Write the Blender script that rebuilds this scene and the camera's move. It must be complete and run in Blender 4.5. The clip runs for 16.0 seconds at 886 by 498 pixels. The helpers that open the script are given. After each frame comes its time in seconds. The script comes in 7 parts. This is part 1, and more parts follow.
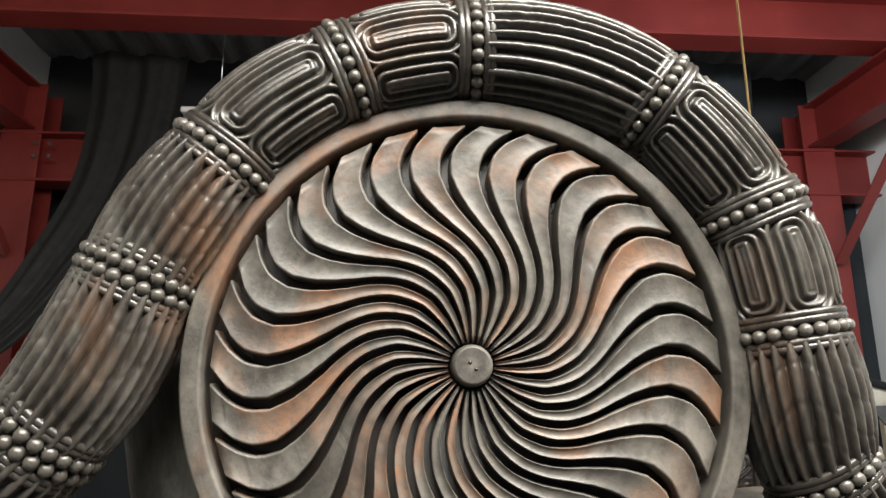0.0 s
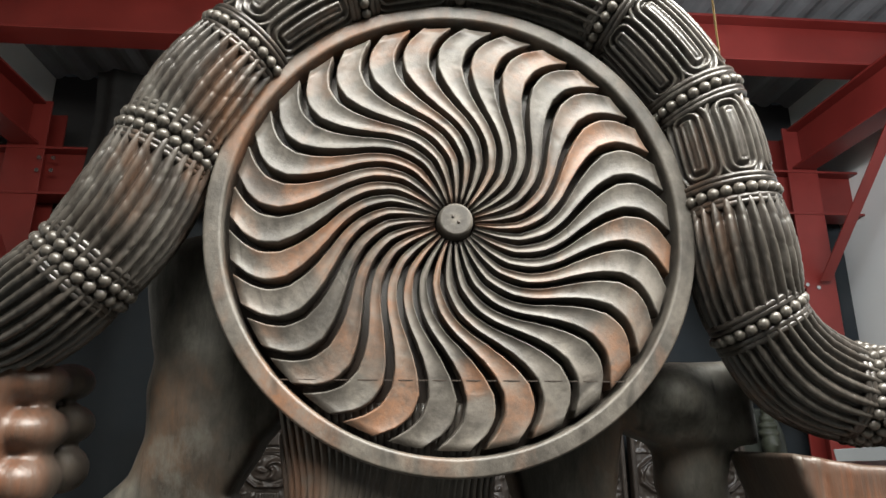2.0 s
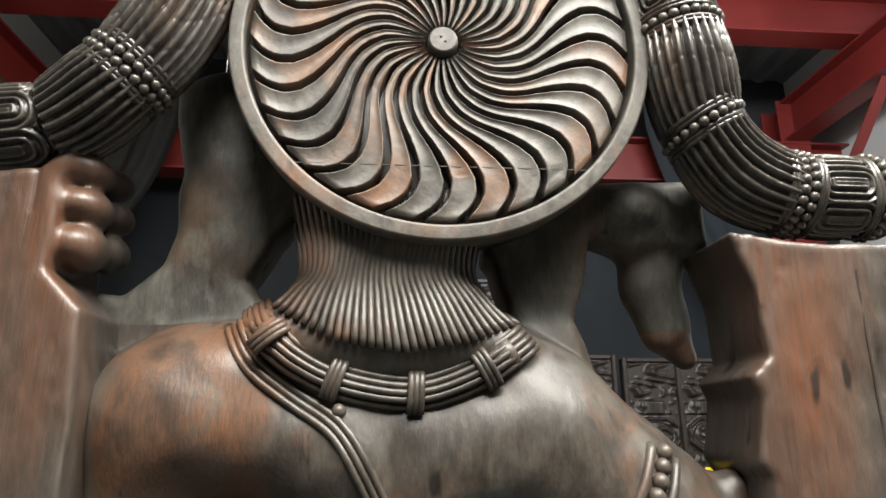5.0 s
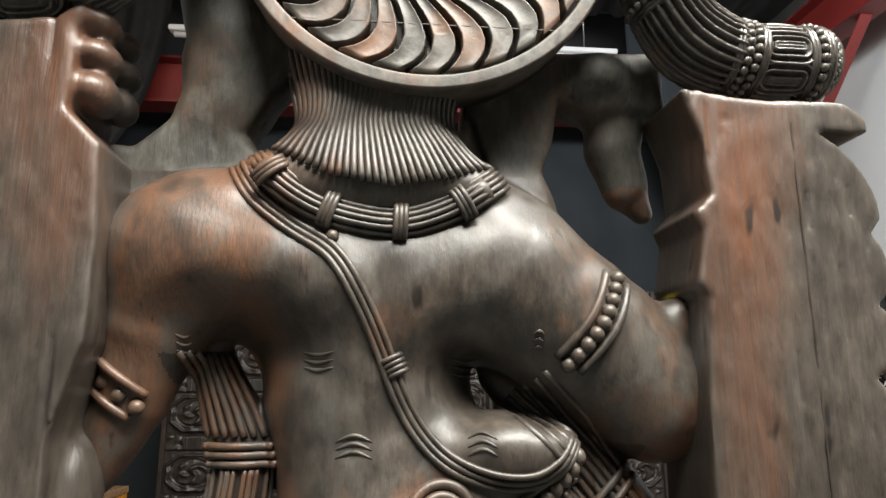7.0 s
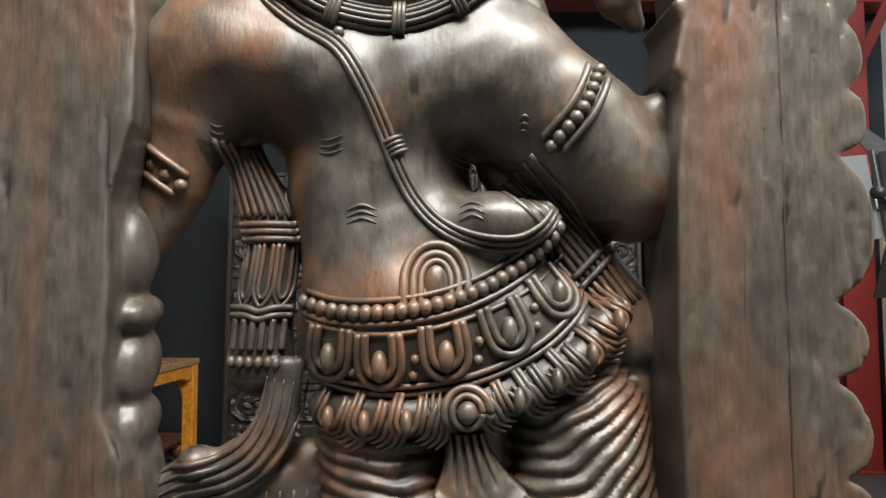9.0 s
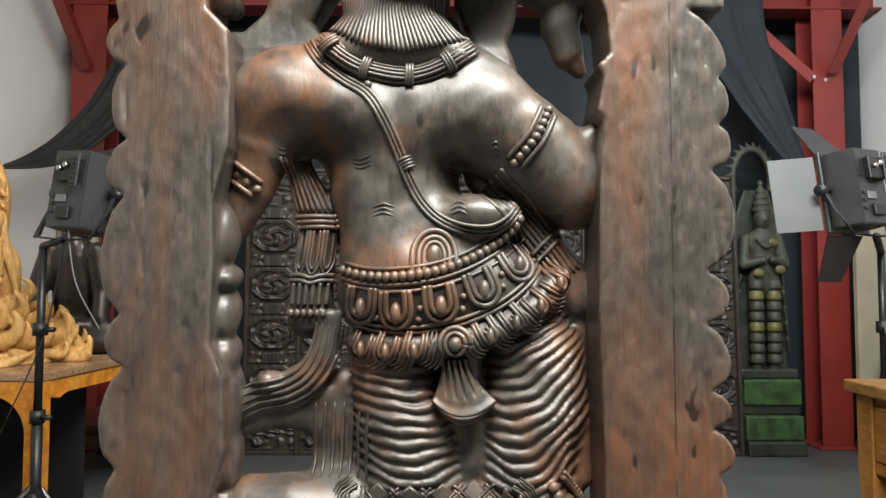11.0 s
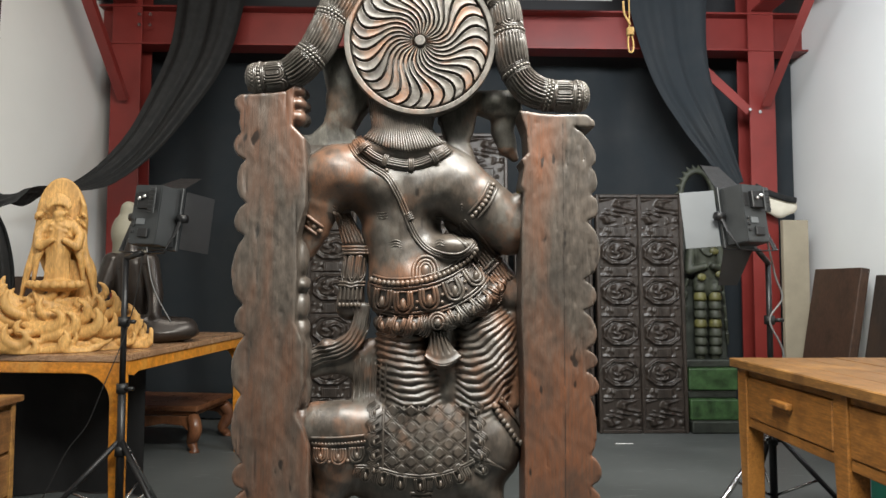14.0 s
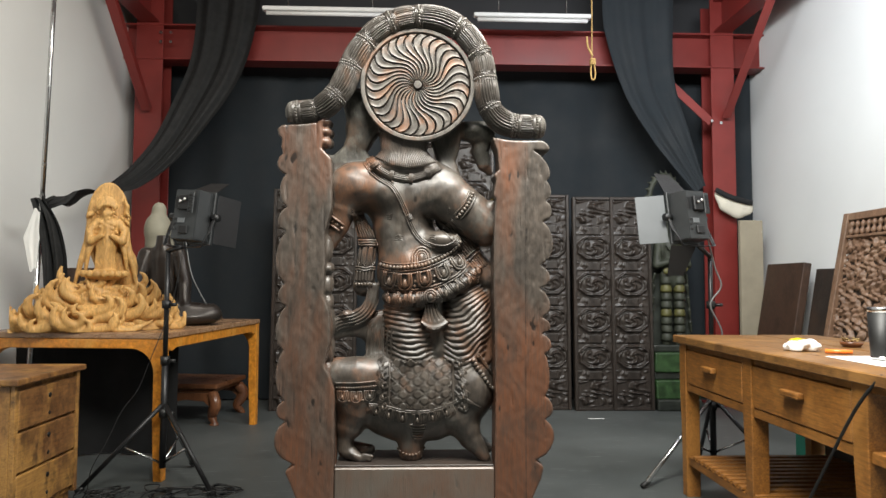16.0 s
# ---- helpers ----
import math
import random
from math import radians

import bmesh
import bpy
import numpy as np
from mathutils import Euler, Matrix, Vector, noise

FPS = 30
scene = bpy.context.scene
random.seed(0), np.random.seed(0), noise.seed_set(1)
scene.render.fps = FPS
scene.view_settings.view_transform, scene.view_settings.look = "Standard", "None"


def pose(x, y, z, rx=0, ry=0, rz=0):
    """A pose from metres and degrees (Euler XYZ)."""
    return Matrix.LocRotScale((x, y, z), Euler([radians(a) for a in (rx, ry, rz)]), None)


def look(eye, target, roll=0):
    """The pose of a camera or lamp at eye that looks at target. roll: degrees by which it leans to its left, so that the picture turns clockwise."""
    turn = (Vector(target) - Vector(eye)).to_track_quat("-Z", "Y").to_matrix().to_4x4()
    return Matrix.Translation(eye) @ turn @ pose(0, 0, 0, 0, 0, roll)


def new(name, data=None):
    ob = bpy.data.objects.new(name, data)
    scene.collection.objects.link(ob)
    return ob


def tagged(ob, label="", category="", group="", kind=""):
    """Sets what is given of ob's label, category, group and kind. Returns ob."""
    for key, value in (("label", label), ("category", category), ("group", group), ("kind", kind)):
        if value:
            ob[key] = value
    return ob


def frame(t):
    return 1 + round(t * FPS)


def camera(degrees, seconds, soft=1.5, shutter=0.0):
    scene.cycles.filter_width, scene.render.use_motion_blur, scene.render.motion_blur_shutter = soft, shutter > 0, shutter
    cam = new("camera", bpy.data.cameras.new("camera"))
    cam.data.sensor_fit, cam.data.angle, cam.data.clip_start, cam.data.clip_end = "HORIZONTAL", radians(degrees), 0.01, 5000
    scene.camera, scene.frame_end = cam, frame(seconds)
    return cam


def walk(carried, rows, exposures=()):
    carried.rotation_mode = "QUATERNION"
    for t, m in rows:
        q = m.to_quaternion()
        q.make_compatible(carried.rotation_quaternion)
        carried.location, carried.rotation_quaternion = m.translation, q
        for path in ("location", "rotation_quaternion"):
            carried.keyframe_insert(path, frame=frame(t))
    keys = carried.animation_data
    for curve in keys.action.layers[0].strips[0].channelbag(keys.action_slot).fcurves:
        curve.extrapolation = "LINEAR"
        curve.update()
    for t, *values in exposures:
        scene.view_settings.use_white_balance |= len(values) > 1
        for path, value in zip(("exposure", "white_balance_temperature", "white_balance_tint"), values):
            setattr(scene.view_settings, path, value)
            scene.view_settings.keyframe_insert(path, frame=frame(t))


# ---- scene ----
cam = camera(68.0, 16.0)
PATH = [
    (0, (0.139, 0.056, 1.647), (0.278, 2.002, 2.087), -0.2),
    (0.5, (0.137, 0.043, 1.591), (0.281, 1.955, 2.162), -0.3),
    (1, (0.145, 0.033, 1.568), (0.289, 1.951, 2.116), -0.1),
    (1.5, (0.137, 0.026, 1.533), (0.298, 1.941, 2.09), -0.1),
    (2, (0.142, 0.017, 1.507), (0.295, 1.934, 2.054), -0.0),
    (2.5, (0.145, 0.012, 1.477), (0.31, 1.927, 2.029), -0.0),
    (3, (0.143, 0.01, 1.447), (0.318, 1.927, 1.989), -0.0),
    (3.5, (0.138, 0.012, 1.416), (0.325, 1.928, 1.957), -0.0),
    (3.7, (0.142, 0.01, 1.402), (0.323, 1.925, 1.951), 0.1),
    (6, (0.15, -0.047, 1.296), (0.288, 1.893, 1.761), -0.3),
    (6.5, (0.139, -0.053, 1.277), (0.359, 1.902, 1.637), -0.1),
    (7, (0.148, -0.068, 1.215), (0.348, 1.883, 1.606), -0.2),
    (7.5, (0.176, -0.091, 1.172), (0.291, 1.88, 1.491), 0.1),
    (8, (0.19, -0.1, 1.128), (0.269, 1.878, 1.407), 0.2),
    (8.5, (0.193, -0.11, 1.092), (0.257, 1.876, 1.32), 0.0),
    (9, (0.201, -0.135, 1.081), (0.238, 1.861, 1.208), -0.1),
    (9.5, (0.204, -0.172, 1.052), (0.232, 1.824, 1.166), -0.0),
    (9.7, (0.212, -0.197, 1.048), (0.222, 1.801, 1.14), -0.1),
    (11.8, (0.205, -0.578, 1.06), (0.242, 1.418, 1.17), 0.0),
    (12, (0.208, -0.607, 1.063), (0.246, 1.389, 1.172), -0.1),
    (12.5, (0.205, -0.706, 1.061), (0.248, 1.29, 1.17), 0.0),
    (13, (0.205, -0.838, 1.053), (0.254, 1.158, 1.163), 0.0),
    (13.5, (0.211, -0.968, 1.052), (0.261, 1.028, 1.163), 0.1),
    (14, (0.205, -1.116, 1.055), (0.259, 0.881, 1.166), 0.1),
    (14.5, (0.207, -1.261, 1.061), (0.266, 0.735, 1.171), 0.1),
    (15, (0.217, -1.406, 1.05), (0.28, 0.591, 1.158), 0.1),
    (15.5, (0.212, -1.536, 1.03), (0.279, 0.46, 1.139), 0.1),
    (16, (0.195, -1.652, 1.005), (0.27, 0.344, 1.113), 0.2),
]
walk(cam, [(t, look(eye, target, roll)) for t, eye, target, roll in PATH],
     exposures=((0, -0.31), (3.5, -0.28), (6.5, -0.16), (8.0, -0.04), (9.5, 0.07), (12, 0.31), (14, 0.25), (16, 0.18)))

# ---- light ----
scene.view_settings.exposure = 0.0
world = bpy.data.worlds.new("world")
scene.world = world
world.use_nodes = True
world.node_tree.nodes["Background"].inputs[0].default_value = (0.55, 0.6, 0.68, 1)
world.node_tree.nodes["Background"].inputs[1].default_value = 0.012


def area_lamp(name, where, target, size_x, size_y, watts, colour):
    lamp = bpy.data.lights.new(name, "AREA")
    lamp.shape, lamp.size, lamp.size_y, lamp.energy, lamp.color = "RECTANGLE", size_x, size_y, watts, colour
    ob = new(name, lamp)
    ob.matrix_world = look(where, target)
    return tagged(ob, "unseen area lamp overhead", "lamp", kind="structure")


# key: strip lighting inferred overhead, out of view
area_lamp("ceiling_strip_light", (0.65, -0.33, 2.78), (0.6, -0.22, 0.0), 1.9, 0.6, 206, (1.0, 0.98, 0.905))
# two unseen fills, added and tilted to brighten side walls and backdrop
area_lamp("ceiling_strip_light", (-0.75, 1.5, 3.1), (-1.3, 3.2, 1.9), 1.6, 0.3, 27, (1.0, 0.94, 0.84))
area_lamp("ceiling_strip_light", (1.75, 1.5, 3.1), (2.35, 3.2, 1.9), 1.6, 0.3, 64, (0.93, 0.97, 1.0))


# ---- materials ----
def material(name):
    m = bpy.data.materials.new(name)
    m.use_nodes = True
    nt = m.node_tree
    return m, nt, nt.nodes["Principled BSDF"]


def node(nt, kind, **values):
    n = nt.nodes.new(kind)
    for key, value in values.items():
        n.inputs[key.replace("_", " ")].default_value = value
    return n


def coords(nt, scale, rotation=(0, 0, 0), shift=False):
    """Object coordinates in metres; shift gives every piece its own stretch of grain."""
    tc = nt.nodes.new("ShaderNodeTexCoord")
    mp = node(nt, "ShaderNodeMapping", Scale=scale, Rotation=rotation)
    if shift:
        info = nt.nodes.new("ShaderNodeObjectInfo")
        far = node(nt, "ShaderNodeMapRange", To_Min=0.0, To_Max=40.0)
        nt.links.new(info.outputs["Random"], far.inputs["Value"])
        nt.links.new(far.outputs["Result"], mp.inputs["Location"])
    nt.links.new(tc.outputs["Object"], mp.inputs["Vector"])
    return mp.outputs["Vector"]


def noise_tex(nt, vec, scale, detail=4.0, rough=0.55):
    n = node(nt, "ShaderNodeTexNoise", Scale=scale, Detail=detail, Roughness=rough)
    nt.links.new(vec, n.inputs["Vector"])
    return n.outputs["Fac"]


def ramp(nt, fac, *stops):
    r = nt.nodes.new("ShaderNodeValToRGB")
    while len(r.color_ramp.elements) < len(stops):
        r.color_ramp.elements.new(0.5)
    for e, (at, colour) in zip(r.color_ramp.elements, stops):
        e.position, e.color = at, (*colour, 1)
    nt.links.new(fac, r.inputs["Fac"])
    return r.outputs["Color"]


def mix(nt, fac, a, b, blend="MIX"):
    n = nt.nodes.new("ShaderNodeMix")
    n.data_type, n.blend_type = "RGBA", blend
    for value, socket in ((fac, n.inputs[0]), (a, n.inputs[6]), (b, n.inputs[7])):
        if isinstance(value, (float, int)):
            socket.default_value = value
        elif isinstance(value, tuple):
            socket.default_value = (*value, 1)
        else:
            nt.links.new(value, socket)
    return n.outputs[2]


def bump(nt, height, bsdf, strength, distance):
    b = node(nt, "ShaderNodeBump", Strength=strength, Distance=distance)
    nt.links.new(height, b.inputs["Height"])
    nt.links.new(b.outputs["Normal"], bsdf.inputs["Normal"])


def scalar_ramp(nt, fac, low, high):
    n = node(nt, "ShaderNodeMapRange", To_Min=low, To_Max=high)
    n.inputs["From Min"].default_value, n.inputs["From Max"].default_value = 0.3, 0.7
    nt.links.new(fac, n.inputs["Value"])
    return n.outputs["Result"]


def wood(name, dark, mid, warm, grain=(26, 26, 2.2), rough=(0.34, 0.52), patch=3.2, warm_at=0.56, bumps=0.25, random_tone=0.0, worn=None, streak=0.45, pits=0.0, gloss=0.0, haze=0.4, grainy=1.0, low_warm=0.0, rubbed_lit=None, rub_at=0.52):
    """Stained timber: fine grain along z, broad worn patches and small dents."""
    m, nt, bsdf = material(name)
    place = lambda scale, rotation=(0, 0, 0): coords(nt, scale, rotation, random_tone > 0)
    fine = noise_tex(nt, place(grain), 6.0, 6.0, 0.65)
    broad = noise_tex(nt, place((1, 1, streak)), patch, 5.0, 0.6)
    blot = noise_tex(nt, place((1, 1, 0.7), (0.4, 0.2, 0.9)), patch * 2.6, 4.0, 0.6)
    along = tuple(0.35 if g == min(grain) else 1.0 for g in grain)
    speck = noise_tex(nt, place(along, (0.02, 0.01, 0.0)), 85.0, 6.0, 0.7)
    if low_warm:
        # the stain has worn off towards the foot of the boards
        split = nt.nodes.new("ShaderNodeSeparateXYZ")
        nt.links.new(place((1, 1, 1)), split.inputs[0])
        fade = node(nt, "ShaderNodeMapRange", To_Min=low_warm, To_Max=0.0)
        fade.inputs["From Min"].default_value, fade.inputs["From Max"].default_value = 0.4, 1.2
        nt.links.new(split.outputs[2], fade.inputs["Value"])
        total = nt.nodes.new("ShaderNodeMath")
        nt.links.new(broad, total.inputs[0])
        nt.links.new(fade.outputs["Result"], total.inputs[1])
        broad = total.outputs[0]
    tone = ramp(nt, fine, (0.3, (0, 0, 0)), (0.7, (1, 1, 1)))
    if grainy < 1.0:
        mottle = noise_tex(nt, place((1, 1, 0.55), (0.1, 0.2, 0.5)), patch * 4.5, 9.0, 0.72)
        tone = mix(nt, grainy, ramp(nt, mottle, (0.36, (0, 0, 0)), (0.62, (1, 1, 1))), tone)
    base = mix(nt, tone, dark, mid)
    base = mix(nt, 0.75, base, ramp(nt, speck, (0.32, (0.35, 0.35, 0.35)), (0.5, (0.62, 0.62, 0.62)), (0.7, (0.95, 0.93, 0.9))), "OVERLAY")
    spots = mix(nt, 1.0, ramp(nt, broad, (warm_at - 0.03, (0, 0, 0)), (warm_at + 0.09, (1, 1, 1))),
                ramp(nt, fine, (0.25, (0.25, 0.25, 0.25)), (0.65, (1, 1, 1))), "MULTIPLY")
    base = mix(nt, spots, base, warm)
    base = mix(nt, ramp(nt, blot, (0.52, (0, 0, 0)), (0.72, (0.85, 0.85, 0.85))), base, dark)
    if worn:
        scuff = noise_tex(nt, place((1, 1, 0.6), (0.1, 0.7, 0.3)), patch * 2.2, 9.0, 0.72)
        base = mix(nt, ramp(nt, scuff, (0.53, (0, 0, 0)), (0.64, (0.75, 0.75, 0.75))), base, worn)
    if pits:
        pit = noise_tex(nt, place((1, 1, 0.4), (0.0, 0.3, 0.2)), 34.0, 2.0, 0.5)
        base = mix(nt, ramp(nt, pit, (0.68, (0, 0, 0)), (0.73, (pits, pits, pits))), base, tuple(c * 0.25 for c in dark))
        crack = noise_tex(nt, place((95, 95, 3.2), (0.03, 0.0, 0.0)), 1.0, 4.0, 0.55)
        base = mix(nt, ramp(nt, crack, (0.67, (0, 0, 0)), (0.72, (pits * 0.8, pits * 0.8, pits * 0.8))), base, tuple(c * 0.35 for c in dark))
    if rubbed_lit:
        # stain rubbed off the arrises by handling, with ridge highlights painted into the colour
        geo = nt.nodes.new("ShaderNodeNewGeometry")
        ridge_mask = ramp(nt, geo.outputs["Pointiness"], (rub_at, (0, 0, 0)), (rub_at + 0.09, (0.85, 0.85, 0.85)))
        base = mix(nt, mix(nt, 1.0, ridge_mask, ramp(nt, blot, (0.3, (0.45, 0.45, 0.45)), (0.6, (1, 1, 1))), "MULTIPLY"), base, rubbed_lit)
    if random_tone:
        info = nt.nodes.new("ShaderNodeObjectInfo")
        tone = node(nt, "ShaderNodeMapRange", To_Min=1 - random_tone, To_Max=1 + random_tone)
        nt.links.new(info.outputs["Random"], tone.inputs["Value"])
        hsv = nt.nodes.new("ShaderNodeHueSaturation")
        nt.links.new(base, hsv.inputs["Color"])
        nt.links.new(tone.outputs["Result"], hsv.inputs["Value"])
        base = hsv.outputs["Color"]
    nt.links.new(base, bsdf.inputs["Base Color"])
    nt.links.new(scalar_ramp(nt, mix(nt, 0.5, blot, speck), rough[0], rough[1]), bsdf.inputs["Roughness"])
    bsdf.inputs["Coat Weight"].default_value = gloss
    bsdf.inputs["Coat Roughness"].default_value = haze
    dents = noise_tex(nt, place((1, 1, 0.5)), 45.0, 3.0, 0.6)
    height = mix(nt, 0.35, mix(nt, 0.5, fine, dents), speck)
    if pits:
        height = mix(nt, 1.0, height, ramp(nt, pit, (0.62, (1, 1, 1)), (0.72, (0.25, 0.25, 0.25))), "MULTIPLY")
    bump(nt, height, bsdf, bumps, 0.005)
    return m


def plain(name, colour, rough=0.5, metal=0.0, spread=0.12, scale=8.0, bumps=0.1):
    """A painted, metal or cloth surface with slight mottling and relief."""
    m, nt, bsdf = material(name)
    n = noise_tex(nt, coords(nt, (1, 1, 1)), scale, 5.0, 0.6)
    low = tuple(c * (1 - spread) for c in colour)
    high = tuple(min(1.0, c * (1 + spread)) for c in colour)
    nt.links.new(ramp(nt, n, (0.3, low), (0.7, high)), bsdf.inputs["Base Color"])
    nt.links.new(scalar_ramp(nt, n, rough * 0.85, min(1.0, rough * 1.15)), bsdf.inputs["Roughness"])
    bsdf.inputs["Metallic"].default_value = metal
    bump(nt, noise_tex(nt, coords(nt, (1, 1, 1)), scale * 12, 3.0, 0.6), bsdf, bumps, 0.002)
    return m


CARVED = wood("carved_wood", (0.019, 0.0152, 0.0122), (0.0605, 0.0482, 0.0383), (0.15, 0.07, 0.037), grain=(62, 62, 7), patch=6.5, warm_at=0.512, rough=(0.36, 0.56), bumps=0.25, worn=(0.08, 0.074, 0.064), streak=0.75, pits=0.8, gloss=0.22, haze=0.36, grainy=0.22, rubbed_lit=(0.122, 0.09, 0.064), rub_at=0.55)
POST = wood("post_wood", (0.023, 0.0187, 0.015), (0.061, 0.0495, 0.0405), (0.118, 0.044, 0.0195), grain=(44, 44, 2.0), patch=3.2, warm_at=0.515, rough=(0.33, 0.52), bumps=0.42, streak=0.2, pits=0.85, gloss=0.25, haze=0.36, grainy=0.28, low_warm=0.15, rubbed_lit=(0.11, 0.094, 0.078))
# grey-green dust on the wood, made paler to paint in frontal light
DUSTY_LIT = wood("dusty_carved_wood", (0.034, 0.031, 0.0262), (0.08, 0.075, 0.0635), (0.12, 0.07, 0.042), grain=(50, 50, 9), patch=7.0, warm_at=0.6, rough=(0.5, 0.66), bumps=0.35, worn=(0.13, 0.126, 0.108), streak=0.8, pits=0.9, grainy=0.15, rubbed_lit=(0.13, 0.118, 0.098), rub_at=0.55)
GARLAND_WOOD = wood("garland_wood", (0.013, 0.0112, 0.0096), (0.046, 0.0385, 0.033), (0.13, 0.066, 0.036), grain=(40, 40, 9), patch=8.0, warm_at=0.59, rough=(0.26, 0.42), bumps=0.35, worn=(0.095, 0.088, 0.078), pits=0.6, gloss=0.25, haze=0.24, rubbed_lit=(0.125, 0.113, 0.096))
DISC = wood("disc_wood", (0.031, 0.0268, 0.0228), (0.1, 0.09, 0.0775), (0.175, 0.086, 0.047), grain=(30, 30, 30), patch=9.0, warm_at=0.525, pits=0.6, worn=(0.13, 0.115, 0.1), rough=(0.4, 0.56), random_tone=0.15, grainy=0.3, bumps=0.24, rubbed_lit=(0.2, 0.175, 0.145))
# near-black wood; also carries groove and crevice shade on wheel and figure
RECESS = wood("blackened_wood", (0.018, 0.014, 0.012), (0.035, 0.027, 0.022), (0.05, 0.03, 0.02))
DOOR_WOOD = wood("old_panel_wood", (0.015, 0.0115, 0.0095), (0.04, 0.0305, 0.025), (0.05, 0.032, 0.024), rough=(0.28, 0.48))
TABLE_WOOD = wood("burl_wood", (0.36, 0.13, 0.015), (0.55, 0.22, 0.025), (0.62, 0.3, 0.06), grain=(9, 9, 9), patch=9.0, rough=(0.25, 0.4), bumps=0.08)
TABLE_TOP = wood("table_top_wood", (0.2, 0.11, 0.06), (0.3, 0.18, 0.1), (0.34, 0.22, 0.13), grain=(2, 30, 30), rough=(0.2, 0.35), bumps=0.05)
DESK_TOP = wood("teak_top_wood", (0.085, 0.038, 0.011), (0.2, 0.098, 0.028), (0.27, 0.135, 0.04), grain=(30, 2.2, 30), rough=(0.4, 0.55), bumps=0.15)
DESK_WOOD = wood("teak_wood", (0.11, 0.044, 0.009), (0.24, 0.1, 0.021), (0.32, 0.145, 0.034), grain=(30, 2.2, 30), rough=(0.38, 0.55), bumps=0.15)
CHEST_WOOD = wood("worn_chest_wood", (0.07, 0.03, 0.011), (0.22, 0.105, 0.038), (0.44, 0.235, 0.065), grain=(20, 2.0, 20), patch=5.0, worn=(0.035, 0.018, 0.011), warm_at=0.48, grainy=0.5)
# near black, for the added sheet that paints shade under the table
SHADE_BLACK = plain("black_velvet", (0.0035, 0.0035, 0.004), 0.95, 0, 0.3, 5, 0.2)
GOLD_WOOD = wood("boxwood", (0.38, 0.205, 0.062), (0.52, 0.31, 0.105), (0.58, 0.37, 0.14), rough=(0.5, 0.65), bumps=0.15)
BROWN_SLAB = wood("brown_slab_wood", (0.03, 0.017, 0.011), (0.062, 0.033, 0.021), (0.08, 0.042, 0.026), rough=(0.45, 0.65))
FRETWORK = wood("fretwork_wood", (0.11, 0.06, 0.035), (0.2, 0.12, 0.075), (0.25, 0.16, 0.1), rough=(0.45, 0.6))
STOOL_WOOD = wood("stool_wood", (0.08, 0.03, 0.014), (0.18, 0.07, 0.03), (0.22, 0.1, 0.045), rough=(0.22, 0.4), bumps=0.1)
DARK_STONE = plain("dark_bronze", (0.035, 0.028, 0.024), 0.3, 0.3, 0.3, 12)
PALE_STONE = plain("pale_stone", (0.25, 0.235, 0.18), 0.7, 0, 0.15, 9, 0.3)
MOSS = plain("moss_paint", (0.03, 0.034, 0.022), 0.6, 0, 0.5, 22, 0.3)
GREEN_STONE = plain("green_painted_stone", (0.024, 0.028, 0.022), 0.5, 0, 0.6, 10, 0.4)
YELLOW_PAINT = plain("yellow_paint", (0.085, 0.08, 0.024), 0.5, 0, 0.5, 14)
GRASS_PAINT = plain("green_paint", (0.03, 0.07, 0.022), 0.5, 0, 0.6, 14)
WHITE_WALL = plain("white_wall_paint", (0.72, 0.73, 0.72), 0.75, 0, 0.03, 1.3, 0.05)
DARK_WALL = plain("dark_wall_paint", (0.035, 0.035, 0.038), 0.7, 0, 0.1, 2.0, 0.08)
RED_STEEL = plain("red_painted_steel", (0.185, 0.021, 0.017), 0.45, 0, 0.18, 3, 0.08)
CURTAIN = plain("black_curtain_cloth", (0.012, 0.0165, 0.0205), 0.85, 0, 0.2, 3, 0.2)
CLOTH = plain("black_cloth", (0.0055, 0.006, 0.0065), 0.8, 0, 0.25, 20, 0.3)
CEILING_STEEL = plain("corrugated_steel", (0.26, 0.26, 0.27), 0.5, 0.2, 0.2, 4)
BLACK_METAL = plain("black_metal", (0.012, 0.012, 0.013), 0.4, 0.2, 0.2, 20)
GREY_METAL = plain("grey_metal", (0.042, 0.045, 0.047), 0.42, 0.4, 0.12, 14)
SILVER = plain("silver_metal", (0.55, 0.55, 0.55), 0.25, 1.0, 0.05, 20)
DOOR_GREY = plain("pale_grey_metal", (0.13, 0.14, 0.148), 0.45, 0.1, 0.06, 8)
CREAM = plain("cream_cloth", (0.62, 0.58, 0.48), 0.85, 0, 0.08, 12, 0.3)
BEIGE = plain("beige_board", (0.3, 0.26, 0.19), 0.8, 0, 0.1, 10, 0.2)
TUBE = plain("fluorescent_tube", (0.75, 0.75, 0.74), 0.4, 0, 0.02, 5)
BRASS = plain("brass", (0.3, 0.21, 0.09), 0.5, 0.9, 0.15, 20)
ROPE = plain("jute_rope", (0.42, 0.27, 0.1), 0.85, 0, 0.25, 60, 0.5)
RUBBER = plain("black_rubber", (0.008, 0.008, 0.008), 0.5, 0, 0.2, 30)
CABLE_GREY = plain("grey_cable", (0.14, 0.14, 0.14), 0.45, 0, 0.1, 30)
YELLOW_PLASTIC = plain("yellow_plastic", (0.75, 0.55, 0.01), 0.35, 0, 0.1, 20)
ORANGE_PLASTIC = plain("orange_plastic", (0.8, 0.2, 0.03), 0.35, 0, 0.1, 20)
TISSUE = plain("white_tissue", (0.8, 0.8, 0.78), 0.85, 0, 0.04, 20, 0.3)
CRATE_GREEN = plain("green_plastic", (0.03, 0.25, 0.17), 0.45, 0, 0.1, 10)


